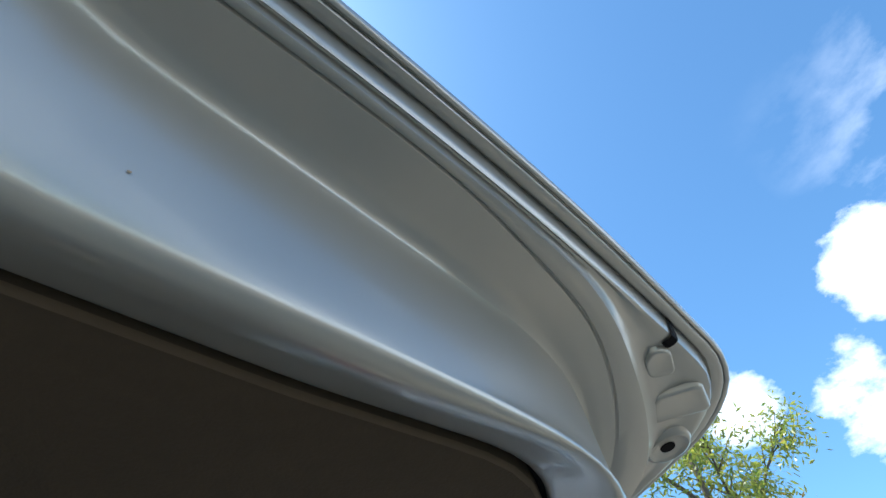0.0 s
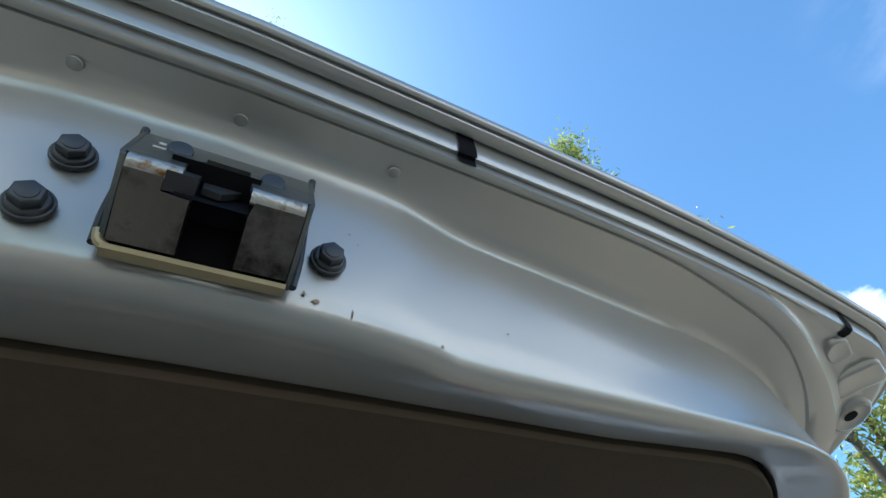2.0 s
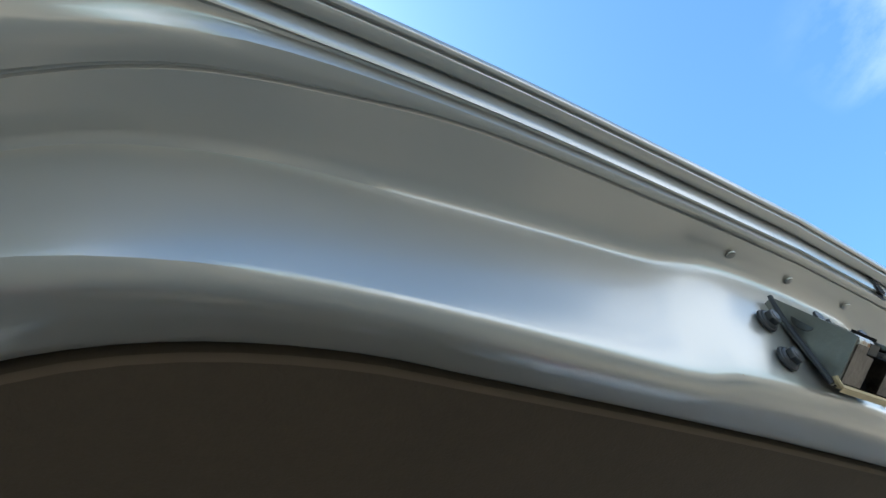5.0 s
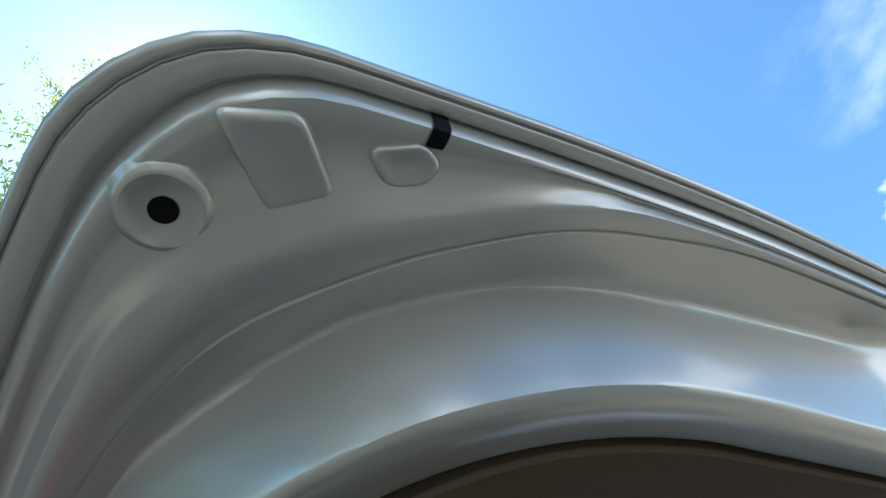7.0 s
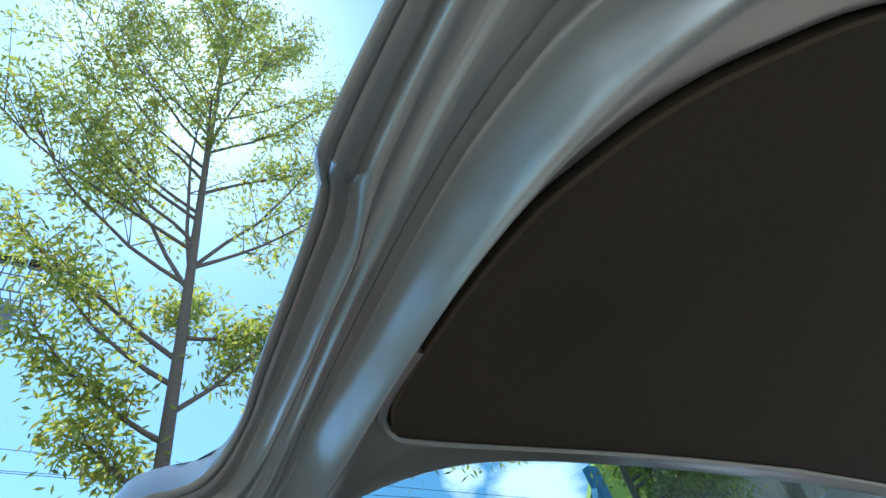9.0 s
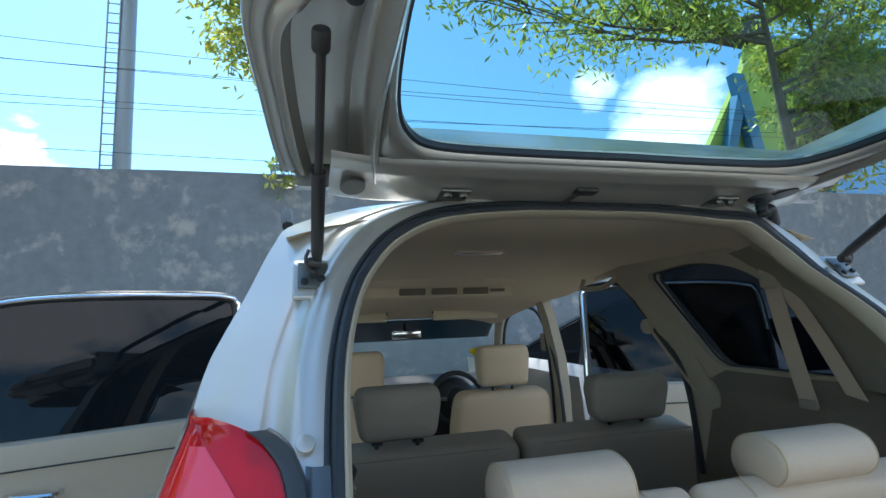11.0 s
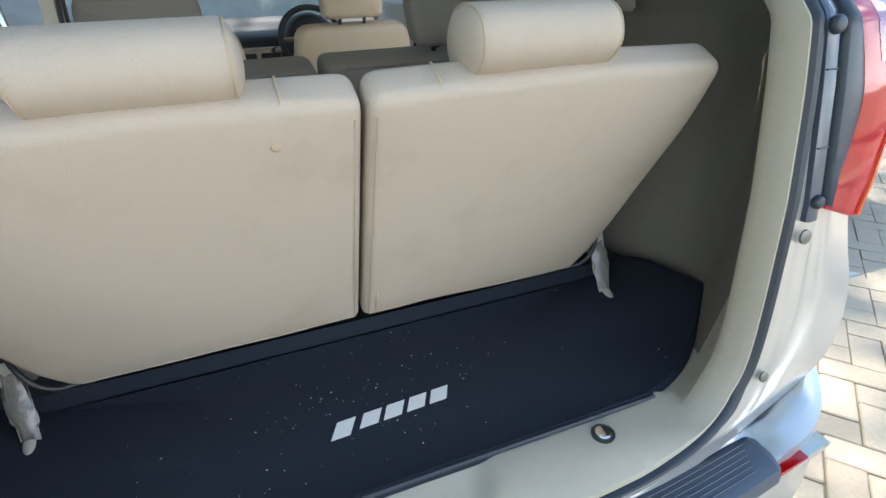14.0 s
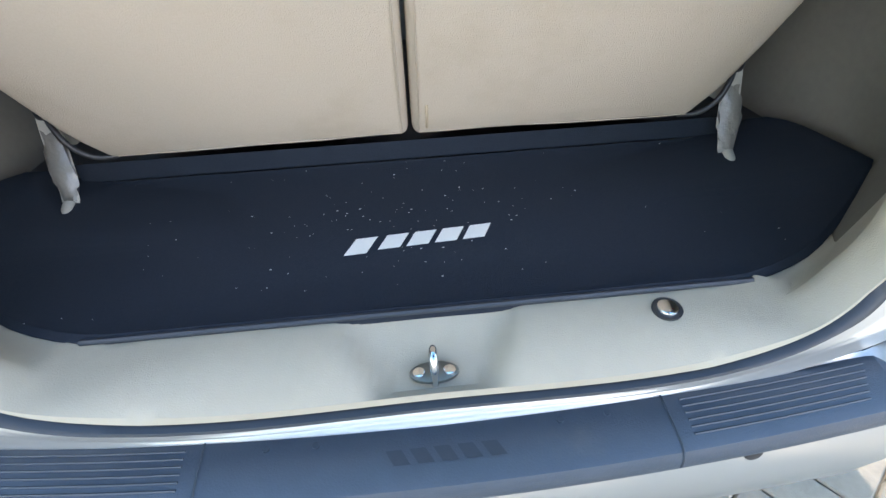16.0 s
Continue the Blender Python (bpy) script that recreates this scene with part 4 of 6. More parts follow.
# moulded corners between the opening and the mat
MAT_EDGE = spline([(.345, -.067, 0), (.372, -.064, 0), (.42, -.050, 0), (.476, -.022, 0), (.515, .002, 0)], 40)
for s in (-1, 1):
    line = [p for p in trim_rows2[6] if p.x >= .345 and p.z <= .76]
    if s > 0:
        line = [drawn_in(p) for p in line]
    rows = [[], [], [], [], []]
    for i, p in enumerate(line):
        t = i / (len(line) - 1)
        e = MAT_EDGE[round(t * 39)]
        e = Vector((e.x, e.y, .6645))
        for k, f in enumerate((0, .25, .5, .75, 1)):
            q = p.lerp(e, f) - Vector((0, 0, .25 * (p.z - e.z) * math.sin(math.pi * f)))
            rows[k].append(Vector((s * q.x, q.y, max(q.z, .6642))))
    part("corner_trim", loft(rows), BEIGE, car, "moulded beige corner of the boot trim")

# sides, roof
SIDE = [(.40, .775), (.60, .79), (.75, .788), (.85, .775), (1.00, .768), (1.10, .757)]
for s in (-1, 1):
    rows = []
    for y in (.02, .15, .4, .8, .95):
        f = min(1, max(0, (.16 - y) / .16))
        rows.append([Vector((s * (x - .02 * f * f), y - .03 * f, z)) for z, x in SIDE])
    part("quarter_panel", loft(rows), PAINT, car)
    rows = []
    for y in (1.75, 2.3, 3.0, 3.6):
        rows.append([Vector((s * x, y, z)) for z, x in SIDE])
    part("front_side_panel", loft(rows), PAINT, car)
    part("pillar_skin", loft([[Vector((s * x, y, z)) for x, y, z in r] for r in (((.785, .01, .93), (.80, .12, 1.0), (.79, .40, 1.08)), ((.713, .055, 1.19), (.735, .16, 1.19), (.745, .30, 1.15)), ((.679, .21, 1.36), (.69, .27, 1.36), (.69, .36, 1.35)), ((.604, .345, 1.544), (.612, .40, 1.540), (.615, .45, 1.53)), ((.565, .375, 1.592), (.570, .43, 1.592), (.57, .5, 1.592)))]), PAINT, car)
    part("sill_panel", loft([[Vector((s * x, y, z)) for x, z in ((.80, .42), (.76, .30), (.60, .28))] for y in (.9, 2.6)]), PAINT, car)
roof_rows = []
for y, dz in ((.42, -.012), (.55, .008), (.9, .022), (1.5, .020), (2.1, -.06), (2.50, -.19)):
    roof_rows.append([Vector((x, y + (-.0 if abs(x) < .5 else .02), 1.66 + dz - .085 * (abs(x) / .60) ** 4)) for x in [-.595 + 1.19 * i / 20 for i in range(21)]])
part("roof", loft(roof_rows), PAINT, car)
part("bonnet", loft([[Vector((x, y, z - .05 * (x / .7) ** 2)) for x in [-.75 + 1.5 * i / 10 for i in range(11)]] for y, z in ((2.98, .985), (3.3, .94), (3.75, .84), (3.9, .70), (3.92, .4))]), PAINT, car)
for s in (-1, 1):
    part("roof_rail", tube(spline([(s * .585, .55, 1.62), (s * .59, .62, 1.665), (s * .59, 1.3, 1.69), (s * .59, 1.95, 1.665), (s * .585, 2.05, 1.62)], 20), .013, 8), BLACK, car)

# bumper with step pad
bumper_rows = []
OUT_S = spline([(x, z, y) for x, z, y in OUTER[:7]], 60)
for z, grow, back in ((1, 0, 0), (.588, 0, -.005), (.582, .0, -.022), (.572, .0, -.040), (.545, .0, -.052), (.50, 0, -.054), (.46, -.01, -.05), (.38, -.03, -.03), (.30, -.06, .02)):
    row = []
    for i in range(41):
        a = i / 40
        x = .80 * math.sin(a * math.pi / 2) ** 0.8 if a < 1 else .80
        x = (.825 + grow) * (1 - (1 - a) ** 1.6)
        y = -.165 + back + .30 * max(0, (x - .50) / .30) ** 2.6 + (0.02 * (x / .5) ** 2 if x < .5 else .02)
        if z == 1:
            q = min(OUT_S, key=lambda w: abs(w.x - x))
            row.append(Vector((x, q.z + .004, q.y + .001)))
            continue
        zz = z + (.10 * max(0, (x - .50) / .3) ** 1.2 if z > .59 else .034 * ease((x - .47) / .06) + .05 * max(0, (x - .50) / .3) if z > .55 else 0)
        row.append(Vector((x, y, zz)))
    bumper_rows.append(row)
bumper = part("rear_bumper", loft([mirrored(r) for r in bumper_rows]), PAINT, car, "painted rear bumper")
PAD_Y = [(-.164, .580), (-.165, .600), (-.170, .6035), (-.220, .600), (-.228, .5965), (-.232, .588), (-.233, .576), (-.230, .566), (-.205, .566)]
pad_rows = []


def bow(x):
    return .028 * (x / .49) ** 2


for y, z in PAD_Y:
    pad_rows.append(mirrored([Vector((x, y + bow(x), z + .004 * (x / .49) ** 2)) for x in [.49 * i / 12 for i in range(13)]]))
step_pad = part("step_pad", loft(pad_rows), PAD, car, "ribbed grey-black step pad on the bumper")
for s in (-1, 1):
    part("pad_end", loft([[Vector((s * x, y + .028 + dy, z + .004)) for y, z in PAD_Y[:8]] for x, dy in ((.489, 0), (.497, .005), (.500, .014))] + [[Vector((s * .494, -.150, .588)) for _ in range(8)]]), PAD, step_pad)
    for k in range(6):
        y = -.1755 - .0076 * k
        part("rib", tube([(s * x, y + bow(x), .6033 - k * .00052 + .004 * (x / .49) ** 2) for x in (.255, .30, .35, .41, .472 - .004 * k)], .0014, 6), PAD_DARK, step_pad)
    part("pad_joint", tube([(s * .238, y + bow(.238), z + .0016) for y, z in PAD_Y[1:7]], .0013, 5), PAD_DARK, step_pad)
    for k in (1, 2):
        part("pad_stud", disc(.0035, .003, pose(s * (.075 + .05 * k), -.178 + bow(.075 + .05 * k), .6036), 12), PAD_DARK, step_pad)
# raised lettering of the maker's model name: plain slanted bars
for k in range(5):
    part("raised_mark", loft([[Vector((x, -.197 + dy, .6027 - .07 * dy)) for x in (-.052 + .024 * k - dy * .5, -.036 + .024 * k - dy * .5)] for dy in (-.009, .009)]), PAD_DARK, step_pad)
for s in (-1, 1):
    part("bumper_plug", disc(.011, .006, pose(s * .336, -.206, .548, 78), 20, .002), BLACK, bumper, "dark round sensor plug")
    part("reflector_recess", loft([[Vector((s * x, y, z)) for x, z in ((.492, .560), (.502, .563), (.588, .593), (.598, .604), (.588, .605), (.500, .583))] for y in (-.165, -.1935, -.196)], True, True), PAINT, bumper, "painted recess lip under the reflector")
    part("reflector", loft([[Vector((s * x, y, z)) for x, z in ((.499, .579), (.548, .5945), (.550, .599), (.499, .587))] for y in (-.165, -.1965, -.199)], True, True), LENS_DEEP, bumper, "narrow red reflector in a recess")


# tail lamps
LAMP_IN = [(.92, .552), (.956, .556), (1.0, .564), (1.04, .577), (1.085, .585), (1.13, .580), (1.176, .571), (1.21, .567), (1.241, .572), (1.262, .585), (1.285, .612), (1.303, .660)]
LAMP_IN = [(p.x, p.y) for p in spline([(z, x, 0) for z, x in LAMP_IN], 80)]
LAMP_END = [(.90, .13), (.957, .145), (1.0, .165), (1.04, .19), (1.08, .235), (1.11, .32), (1.15, .56), (1.19, .85), (1.22, 1), (1.31, 1)]
LAMP_OUT = [(.90, .790, .0), (1.0, .768, .008), (1.11, .739, .016), (1.185, .713, .036), (1.24, .702, .086), (1.286, .691, .127), (1.31, .687, .155)]


def along(table, z):
    for a, c in zip(table, table[1:]):
        if z <= c[0] or c is table[-1]:
            f = (z - a[0]) / (c[0] - a[0])
            return [p + (q - p) * f for p, q in zip(a[1:], c[1:])]


def lamp_row(z, f0, f1, n, lift):
    """A row across the lamp at height z, from its inner edge round to the side of the car."""
    xi, (xo, yo) = along(LAMP_IN, z)[0], along(LAMP_OUT, z)
    y0 = rear_y(z) + .004
    p0, p1, p2, p3 = Vector((xi, y0, z)), Vector((xi + (xo - xi) * .8, y0 + .008, z)), Vector((xo, y0 + .01 + .3 * max(0, yo - y0), z)), Vector((xo - .004, max(yo, y0) + .17, z))
    out = []
    for i in range(n):
        f = f0 + (f1 - f0) * i / (n - 1)
        if f < .7:
            t = f / .7
            e = p2.lerp(p3, .3)
            p = p0 * (1 - t) ** 3 + p1 * 3 * t * (1 - t) ** 2 + p2 * 3 * t * t * (1 - t) + e * t ** 3
        else:
            p = p2.lerp(p3, .3 + .7 * (f - .7) / .3)
        out.append(p + Vector((lift * .5 * f, -lift, 0)))
    return out


for s in (-1, 1):
    side = Matrix.Diagonal((s, 1, 1, 1))
    zs = [.925 + .377 * k / 44 for k in range(45)]
    bulge = lambda z: .012 * math.sin(math.pi * min(max((z - .925) / .377, .03), .97)) ** .7 + .002
    tilt = lambda p: Vector((p.x, p.y, p.z + .03 * max(0, 1 - (p.z - .925) / .08) * max(0, 1 - (p.x - .552) / .08)))
    ends = lambda z: along(LAMP_END, z)[0]
    rows = [[side @ tilt(p) for p in lamp_row(z, 0, ends(z), 22, bulge(z))] for z in zs]
    rows = [[side @ tilt(p + Vector((0, .02, 0))) for p in lamp_row(zs[0], 0, ends(zs[0]), 22, bulge(zs[0]))]] + rows
    lamp = part("tail_lamp", loft(rows), LENS_RED, car, "red tail lamp with a darker inner band")
    wide = lambda z: min(ends(z) * .8, .075 + .26 * max(0, (z - 1.195) / .105) ** 1.6)
    rows = [[side @ tilt(p) for p in lamp_row(z, .006, wide(z), 10, bulge(z) + .0026)] for z in zs[:-1]]
    part("inner_lens_band", loft(rows), LENS_DEEP, lamp)
    lens = lambda z0, z1, n, f0, f1, lift: loft([[side @ tilt(p) for p in lamp_row(z, f0(z), min(f1, ends(z)), 16, bulge(z) + lift)] for z in [z0 + (z1 - z0) * k / (n - 1) for k in range(n)]])
    part("upper_lens", lens(1.196, 1.272, 10, lambda z: wide(z) + .006, .36, .0020), LENS_SHEEN, lamp, "upper lens with the sky's pink sheen put into its red")
    part("lower_lens", lens(1.126, 1.194, 8, lambda z: wide(z) + .006, .95, .0022), LENS_MID, lamp, "mottled red lens over the bulbs")
    part("lamp_edge", tube([side @ tilt(lamp_row(z, ends(z), 1.01, 3, bulge(z) + .001)[0]) for z in zs if z < 1.20], .0032, 6), LENS_ORANGE, lamp, "bright orange-red moulded edge")
    # slate housing between lamp and opening
    rows = []
    for k in range(16):
        z = .942 + .306 * k / 15
        xi = along(LAMP_IN, z)[0]
        rows.append([side @ Vector((x, rear_y(z) + d, z)) for x, d in ((.520, .0), (.522, -.008), (.526, -.010), (.540, -.0095), (.5435, -.006), (.546, -.003), (min(.549, xi - .006), -.002))])
    part("lamp_housing", loft(rows), SLATE, lamp, "dark slate lamp housing edge")
    rows = []
    for k in range(45):
        z = .935 + .352 * k / 44
        xi = along(LAMP_IN, z)[0]
        x0 = min(.547, xi - .010) if z < 1.2 else min(.547 + .5 * max(0, z - 1.235), xi - .012)
        x0 = max(x0, xi - .026) if z > 1.22 else x0
        rows.append([side @ tilt(Vector((x, rear_y(z) + d, z))) for x, d in ((x0, .002), (x0 + .001, -.011), (x0 + .004, -.0145), (xi - .005, -.0165), (xi - .001, -.014), (xi + .003, .0))])
    part("lamp_rim", loft(rows), LAMP_RIM, lamp, "smoky grey rim of the lamp")
    for z in (1.035, 1.125):
        part("housing_joint", tube([side @ Vector((x, rear_y(z) - .0102, z)) for x in (.523, .541)], .0012, 5), BLACK, lamp)
    for z, r, mt in ((1.173, .012, RUBBER), (.969, .010, RUBBER)):
        part("rubber_stop", disc(r, .009, side @ pose(.532 if s > 0 else .541, rear_y(z) - .013, z, 78), 20, .003, r * .8), mt, lamp)
    part("body_plug", disc(.011, .004, side @ pose(.549, rear_y(1.27) - .008, 1.269, 50), 20, .001), PAINT, car)
    part("body_plug", disc(.008, .004, side @ pose(.496, rear_y(.717) - .008, .717, 75), 20, .001), STEEL, car, "small grommet")
    part("body_plug", disc(.010, .004, side @ pose(.528, rear_y(.921) - .007, .921, 80), 20, .001), STEEL, car)

# boot: floor, side trims, sill
part("boot_floor", box_bm((1.36, .95, .03), .004, 1, pose(0, .40, .628)), BLACK, car)
part("cabin_floor", box_bm((1.40, 2.2, .03), .004, 1, pose(0, 1.95, .42)), BLACK, car)
part("floor_step", box_bm((1.38, .03, .23), .004, 1, pose(0, .86, .53)), BLACK, car)
half_open = spline([(x, z, 0) for x, z in OPEN], 200)


def open_x(z):
    """Half the width of the boot opening at height z."""
    return min((p for p in half_open if p.x > .3), key=lambda p: abs(p.y - z)).x


for s in (-1, 1):
    rows = []
    for z in (.64, .70, .78, .88, 1.0, 1.10, 1.15, 1.17, 1.20, 1.225):
        a = Vector((open_x(max(z, .72)) - .002 - .07 * max(0, .72 - z) / .08, rear_y(z) + .040, z))
        out = .012 * (z - .64) / .5 + (.018 if 1.13 < z < 1.19 else 0)
        e = Vector((.652, .12 + .5 * max(0, a.y - .02), z))
        low = min(1, (z - .64) / .16)
        row = [a, a.lerp(e, .35) + Vector((.030 * low - .012, .0, 0)), a.lerp(e, .75) + Vector((.024 * low - .010, 0, 0)), e + Vector((out, 0, 0))]
        row += [Vector((x + out, y, z)) for x, y in ((.664, .21), (.658, .27), (.640, .33), (.62, .45), (.63, .60), (.65, .86))]
        rows.append([Vector((s * p.x, p.y, p.z)) for p in row])
    part("boot_side_trim", loft([r[:2] for r in rows]), BEIGE, car, "moulded beige boot side trim")
    part("wheel_arch_trim", loft([r[1:] for r in rows]), LINING, car, "olive-grey wheel arch lining, darkened for the shade inside")
    rows = []
    for z, ey in ((1.215, .34), (1.28, .36), (1.36, .39), (1.44, .425), (1.50, .46), (1.55, .52)):
        a = Vector((open_x(z) - .002, rear_y(z) + .040, z))
        e = Vector((.658 - .13 * max(0, (z - 1.2) / .38) ** 1.3, ey, z))
        rows.append([Vector((s * p.x, p.y, p.z)) for p in (a, a.lerp(e, .20) + Vector((.012, 0, 0)), a.lerp(e, .42) + Vector((.02, 0, 0)), a.lerp(e, .75) + Vector((.012, 0, 0)), e)])
    if s > 0:
        rows = [[drawn_in(r[0]), drawn_in(r[1])] + r[2:] for r in rows]
    part("rear_pillar_trim", loft([r[:3] for r in rows]), BEIGE, car, "beige trim of the rear pillar")
    part("rear_pillar_lining", loft([r[2:] for r in rows]), LINING_PALE, car, "lining behind the rear pillar, its beige darkened for shade")
    # upper side lining with the window opening
    ring_o = spline([(.12 + .20, 1.22, 0), (.40, 1.44, 0), (.52, 1.575, 0), (.75, 1.585, 0), (1.0, 1.575, 0), (.95, 1.40, 0), (.84, 1.22, 0), (.65, 1.20, 0), (.32, 1.22, 0)], 49)[:-1]
    ring_i = [Vector((q.x, q.y, 0)) for q in spline([(*p.xy, 0) for p in (lambda r: r + r[:1])(rounded([(.325, 1.235), (.395, 1.425), (.50, 1.515), (.66, 1.545), (.885, 1.528), (.815, 1.39), (.72, 1.235)], [.03, .06, .08, .08, .03, .10, .05], 5))], 49)[:-1]]
    xs = lambda z: .655 - .13 * max(0, (z - 1.2) / .38) ** 1.3
    part("upper_side_lining", loft([[Vector((s * (xs(p.y) + o), p.x, p.y)) for p in r] for r, o in ((ring_o, .0), (ring_i, .0), (ring_i, .058))], True), BEIGE, car)
    bm = bmesh.new()
    bm.faces.new([bm.verts.new(Vector((s * (.698 - .32 * (p.y - 1.2)), p.x, p.y))) for p in ring_i])
    part("quarter_window", bm, TINT_DARK, car, "dark tinted quarter window", False)
    part("window_line", tube([Vector((s * (xs(p.y) + .026), p.x, p.y)) for p in ring_i + ring_i[:1]], .005, 6, caps=False), RUBBER, car)
    # pillars
    part("centre_pillar", loft([[Vector((s * x, y + dy, z)) for x, y, dy in ((.70 - k, 1.70, 0), (.66 - k, 1.71, 0), (.655 - k, 1.78, 0), (.70 - k, 1.80, 0))] for z, k in ((.45, 0.02), (1.05, .02), (1.2, .03), (1.4, .07), (1.56, .12))], True), BEIGE, car)
    part("door_pillar", loft([[Vector((s * x, y + dy, z)) for x, y, dy in ((.72 - k, .90 + q, 0), (.665 - k, .88 + q, 0), (.655 - k, .98 + q, 0), (.70 - k, 1.00 + q, 0))] for z, k, q in ((.62, .0, -.16), (.9, .0, -.17), (1.14, .01, -.15), (1.3, .035, -.075), (1.45, .08, .01), (1.56, .12, .11))], True), BEIGE, car)
    part("door_seal", tube(spline([(s * .640, 1.800, .62), (s * .632, 1.790, 1.05), (s * .612, 1.795, 1.35), (s * .600, 1.775, 1.475), (s * .598, 1.51, 1.509), (s * .597, 1.29, 1.521), (s * .598, 1.13, 1.517), (s * .602, 1.055, 1.474), (s * .615, .946, 1.349), (s * .632, .84, 1.195), (s * .645, .82, .90)], 60), .009, 8), RUBBER, car, "black rubber seal round the rear door opening")
    part("door_seal", tube(spline([(s * .650, 1.715, .80), (s * .632, 1.722, 1.12), (s * .612, 1.823, 1.389), (s * .600, 1.957, 1.458), (s * .604, 2.107, 1.448), (s * .612, 2.277, 1.401), (s * .640, 2.422, 1.304), (s * .68, 2.56, 1.12)], 40), .009, 8), RUBBER, car, "black rubber seal round the front door opening")
    part("belt_height_adjuster", box_bm((.022, .05, .09), .010, 3, pose(s * .628, 1.845, 1.275)), BEIGE, car)
    part("windscreen_pillar", tube(spline([(s * .70, 2.75, 1.02), (s * .66, 2.60, 1.22), (s * .61, 2.38, 1.42), (s * .56, 2.05, 1.50)], 16), .030, 8), BEIGE, car)
    part("roof_side_rail", tube(spline([(s * .56, 2.05, 1.50), (s * .565, 1.5, 1.555), (s * .56, 1.0, 1.57), (s * .555, .6, 1.57)], 16), .028, 8), BEIGE, car)
head_rows = []
for y, z in ((.300, 1.604), (.36, 1.602), (.6, 1.603), (1.0, 1.605), (1.3, 1.575), (1.45, 1.545), (1.7, 1.525), (1.95, 1.495), (2.05, 1.48), (2.3, 1.435), (2.45, 1.420)):
    head_rows.append([Vector((x, y, z - .05 * (abs(x) / .58) ** 4)) for x in [-.58 + 1.16 * i / 16 for i in range(17)]])
part("headliner", loft(head_rows), HEADLINER, car, "beige cloth headliner")
# overhead vents
vent = part("overhead_vent_panel", loft([[Vector((x, y, z)) for y, z in ((1.330, 1.575), (1.372, 1.5450), (1.388, 1.5385), (1.398, 1.5010), (1.412, 1.4930), (1.47, 1.495), (1.60, 1.530))] for x in (-.322, -.312, -.15, 0, .15, .274, .284)], False, True), HEADLINER, car, "beige overhead air vent panel")
for x in (-.141, -.010, .1225):
    v = part("vent", box_bm((.106, .016, .026), .005, 2, pose(x, 1.3905, 1.5190, 15)), VENT_DARK, vent, "brown-grey slatted air vent")
    for k in range(4):
        part("vent_slat", box_bm((.094, .004, .0026), 0, 1, pose(x, 1.3835 + .0016 * k, 1.5275 - .0058 * k, 15)), BEIGE, v)
part("vent_switch", box_bm((.066, .012, .013), .005, 2, pose(.216, 1.3915, 1.5200, 15)), VENT_DARK, vent)
part("dome_lamp", box_bm((.15, .07, .015), .006, 2, pose(-.038, .87, 1.605)), LENS_WHITE, car, "flat clear ceiling lamp")
for s in (-1, 1):
    visor = part("sun_visor", box_bm((.375, .10, .018), .008, 3, pose(s * .315, 2.18, 1.452, 62)), HEADLINER, car, "folded beige sun visor")
    part("visor_edge", tube(spline([(s * x, y - .010, z) for x, y, z in ((.50, 2.185, 1.448), (.495, 2.19, 1.478), (.32, 2.195, 1.484), (.14, 2.19, 1.480), (.128, 2.175, 1.445))], 20), .004, 6), BLACK, visor)
    part("grab_handle", tube(spline([(s * .53, 1.02, 1.53), (s * .50, 1.06, 1.50), (s * .50, 1.2, 1.505), (s * .535, 1.25, 1.54)], 12), .010, 8), BEIGE, car)
mirror = part("rear_view_mirror", box_bm((.19, .02, .055), .012, 3, pose(.024, 2.42, 1.33)), BLACK, car)
part("mirror_glass", box_bm((.175, .003, .045), .006, 2, pose(.024, 2.408, 1.33, 4)), CHROME, mirror)
part("mirror_stem", tube([(.024, 2.43, 1.33), (.024, 2.47, 1.37), (.024, 2.46, 1.40)], .008, 8), BLACK, mirror)
ws = [[Vector((x, y, z)) for x in [-.62 + 1.24 * i / 10 for i in range(11)]] for y, z in ((2.98, .98), (2.80, 1.15), (2.62, 1.30), (2.45, 1.42))]
wscreen = part("windscreen", loft(ws), CLEAR, car, "greenish windscreen with a dark blue band along its top")
wscreen.visible_shadow = False
part("sun_band", loft([[Vector((x, y - .006, z)) for x in (-.60, -.3, 0, .3, .60)] for y, z in ((2.625, 1.290), (2.455, 1.415))]), BAND, wscreen)
dash = part("dashboard", loft([[Vector((x, y, z)) for x in [-.66 + 1.32 * i / 10 for i in range(11)]] for y, z in ((2.30, .55), (2.27, .80), (2.30, .91), (2.38, .985), (2.60, 1.03), (2.90, 1.045))]), BLACK, car, "dark dashboard with a silver centre")
part("centre_console", box_bm((.24, .04, .26), .015, 2, pose(0, 2.26, .82, -10)), CHROME, dash)
for k in range(2):
    part("air_vent", box_bm((.09, .02, .04), .006, 2, pose(-.055 + .11 * k, 2.24, .905, -10)), BLACK, dash)
part("radio", box_bm((.18, .02, .06), .006, 2, pose(0, 2.235, .84, -10)), BLACK, dash)
part("instrument_hood", disc(.15, .12, pose(.26, 2.30, .95, 80), 24, .02, .12), BLACK, dash)
part("instrument_dial", disc(.055, .01, pose(.27, 2.225, .955, 78), 24), LENS_WHITE, dash)
bm = bmesh.new()
wheel_m = pose(.245, 2.15, .985, 68)
tube([wheel_m @ Vector((.140 * math.cos(2 * math.pi * k / 40), .140 * math.sin(2 * math.pi * k / 40), 0)) for k in range(41)], .014, 8, bm)
steering = part("steering_wheel", bm, BLACK, car, "black steering wheel")
part("hub", disc(.06, .05, wheel_m, 20, .01), BLACK, steering)
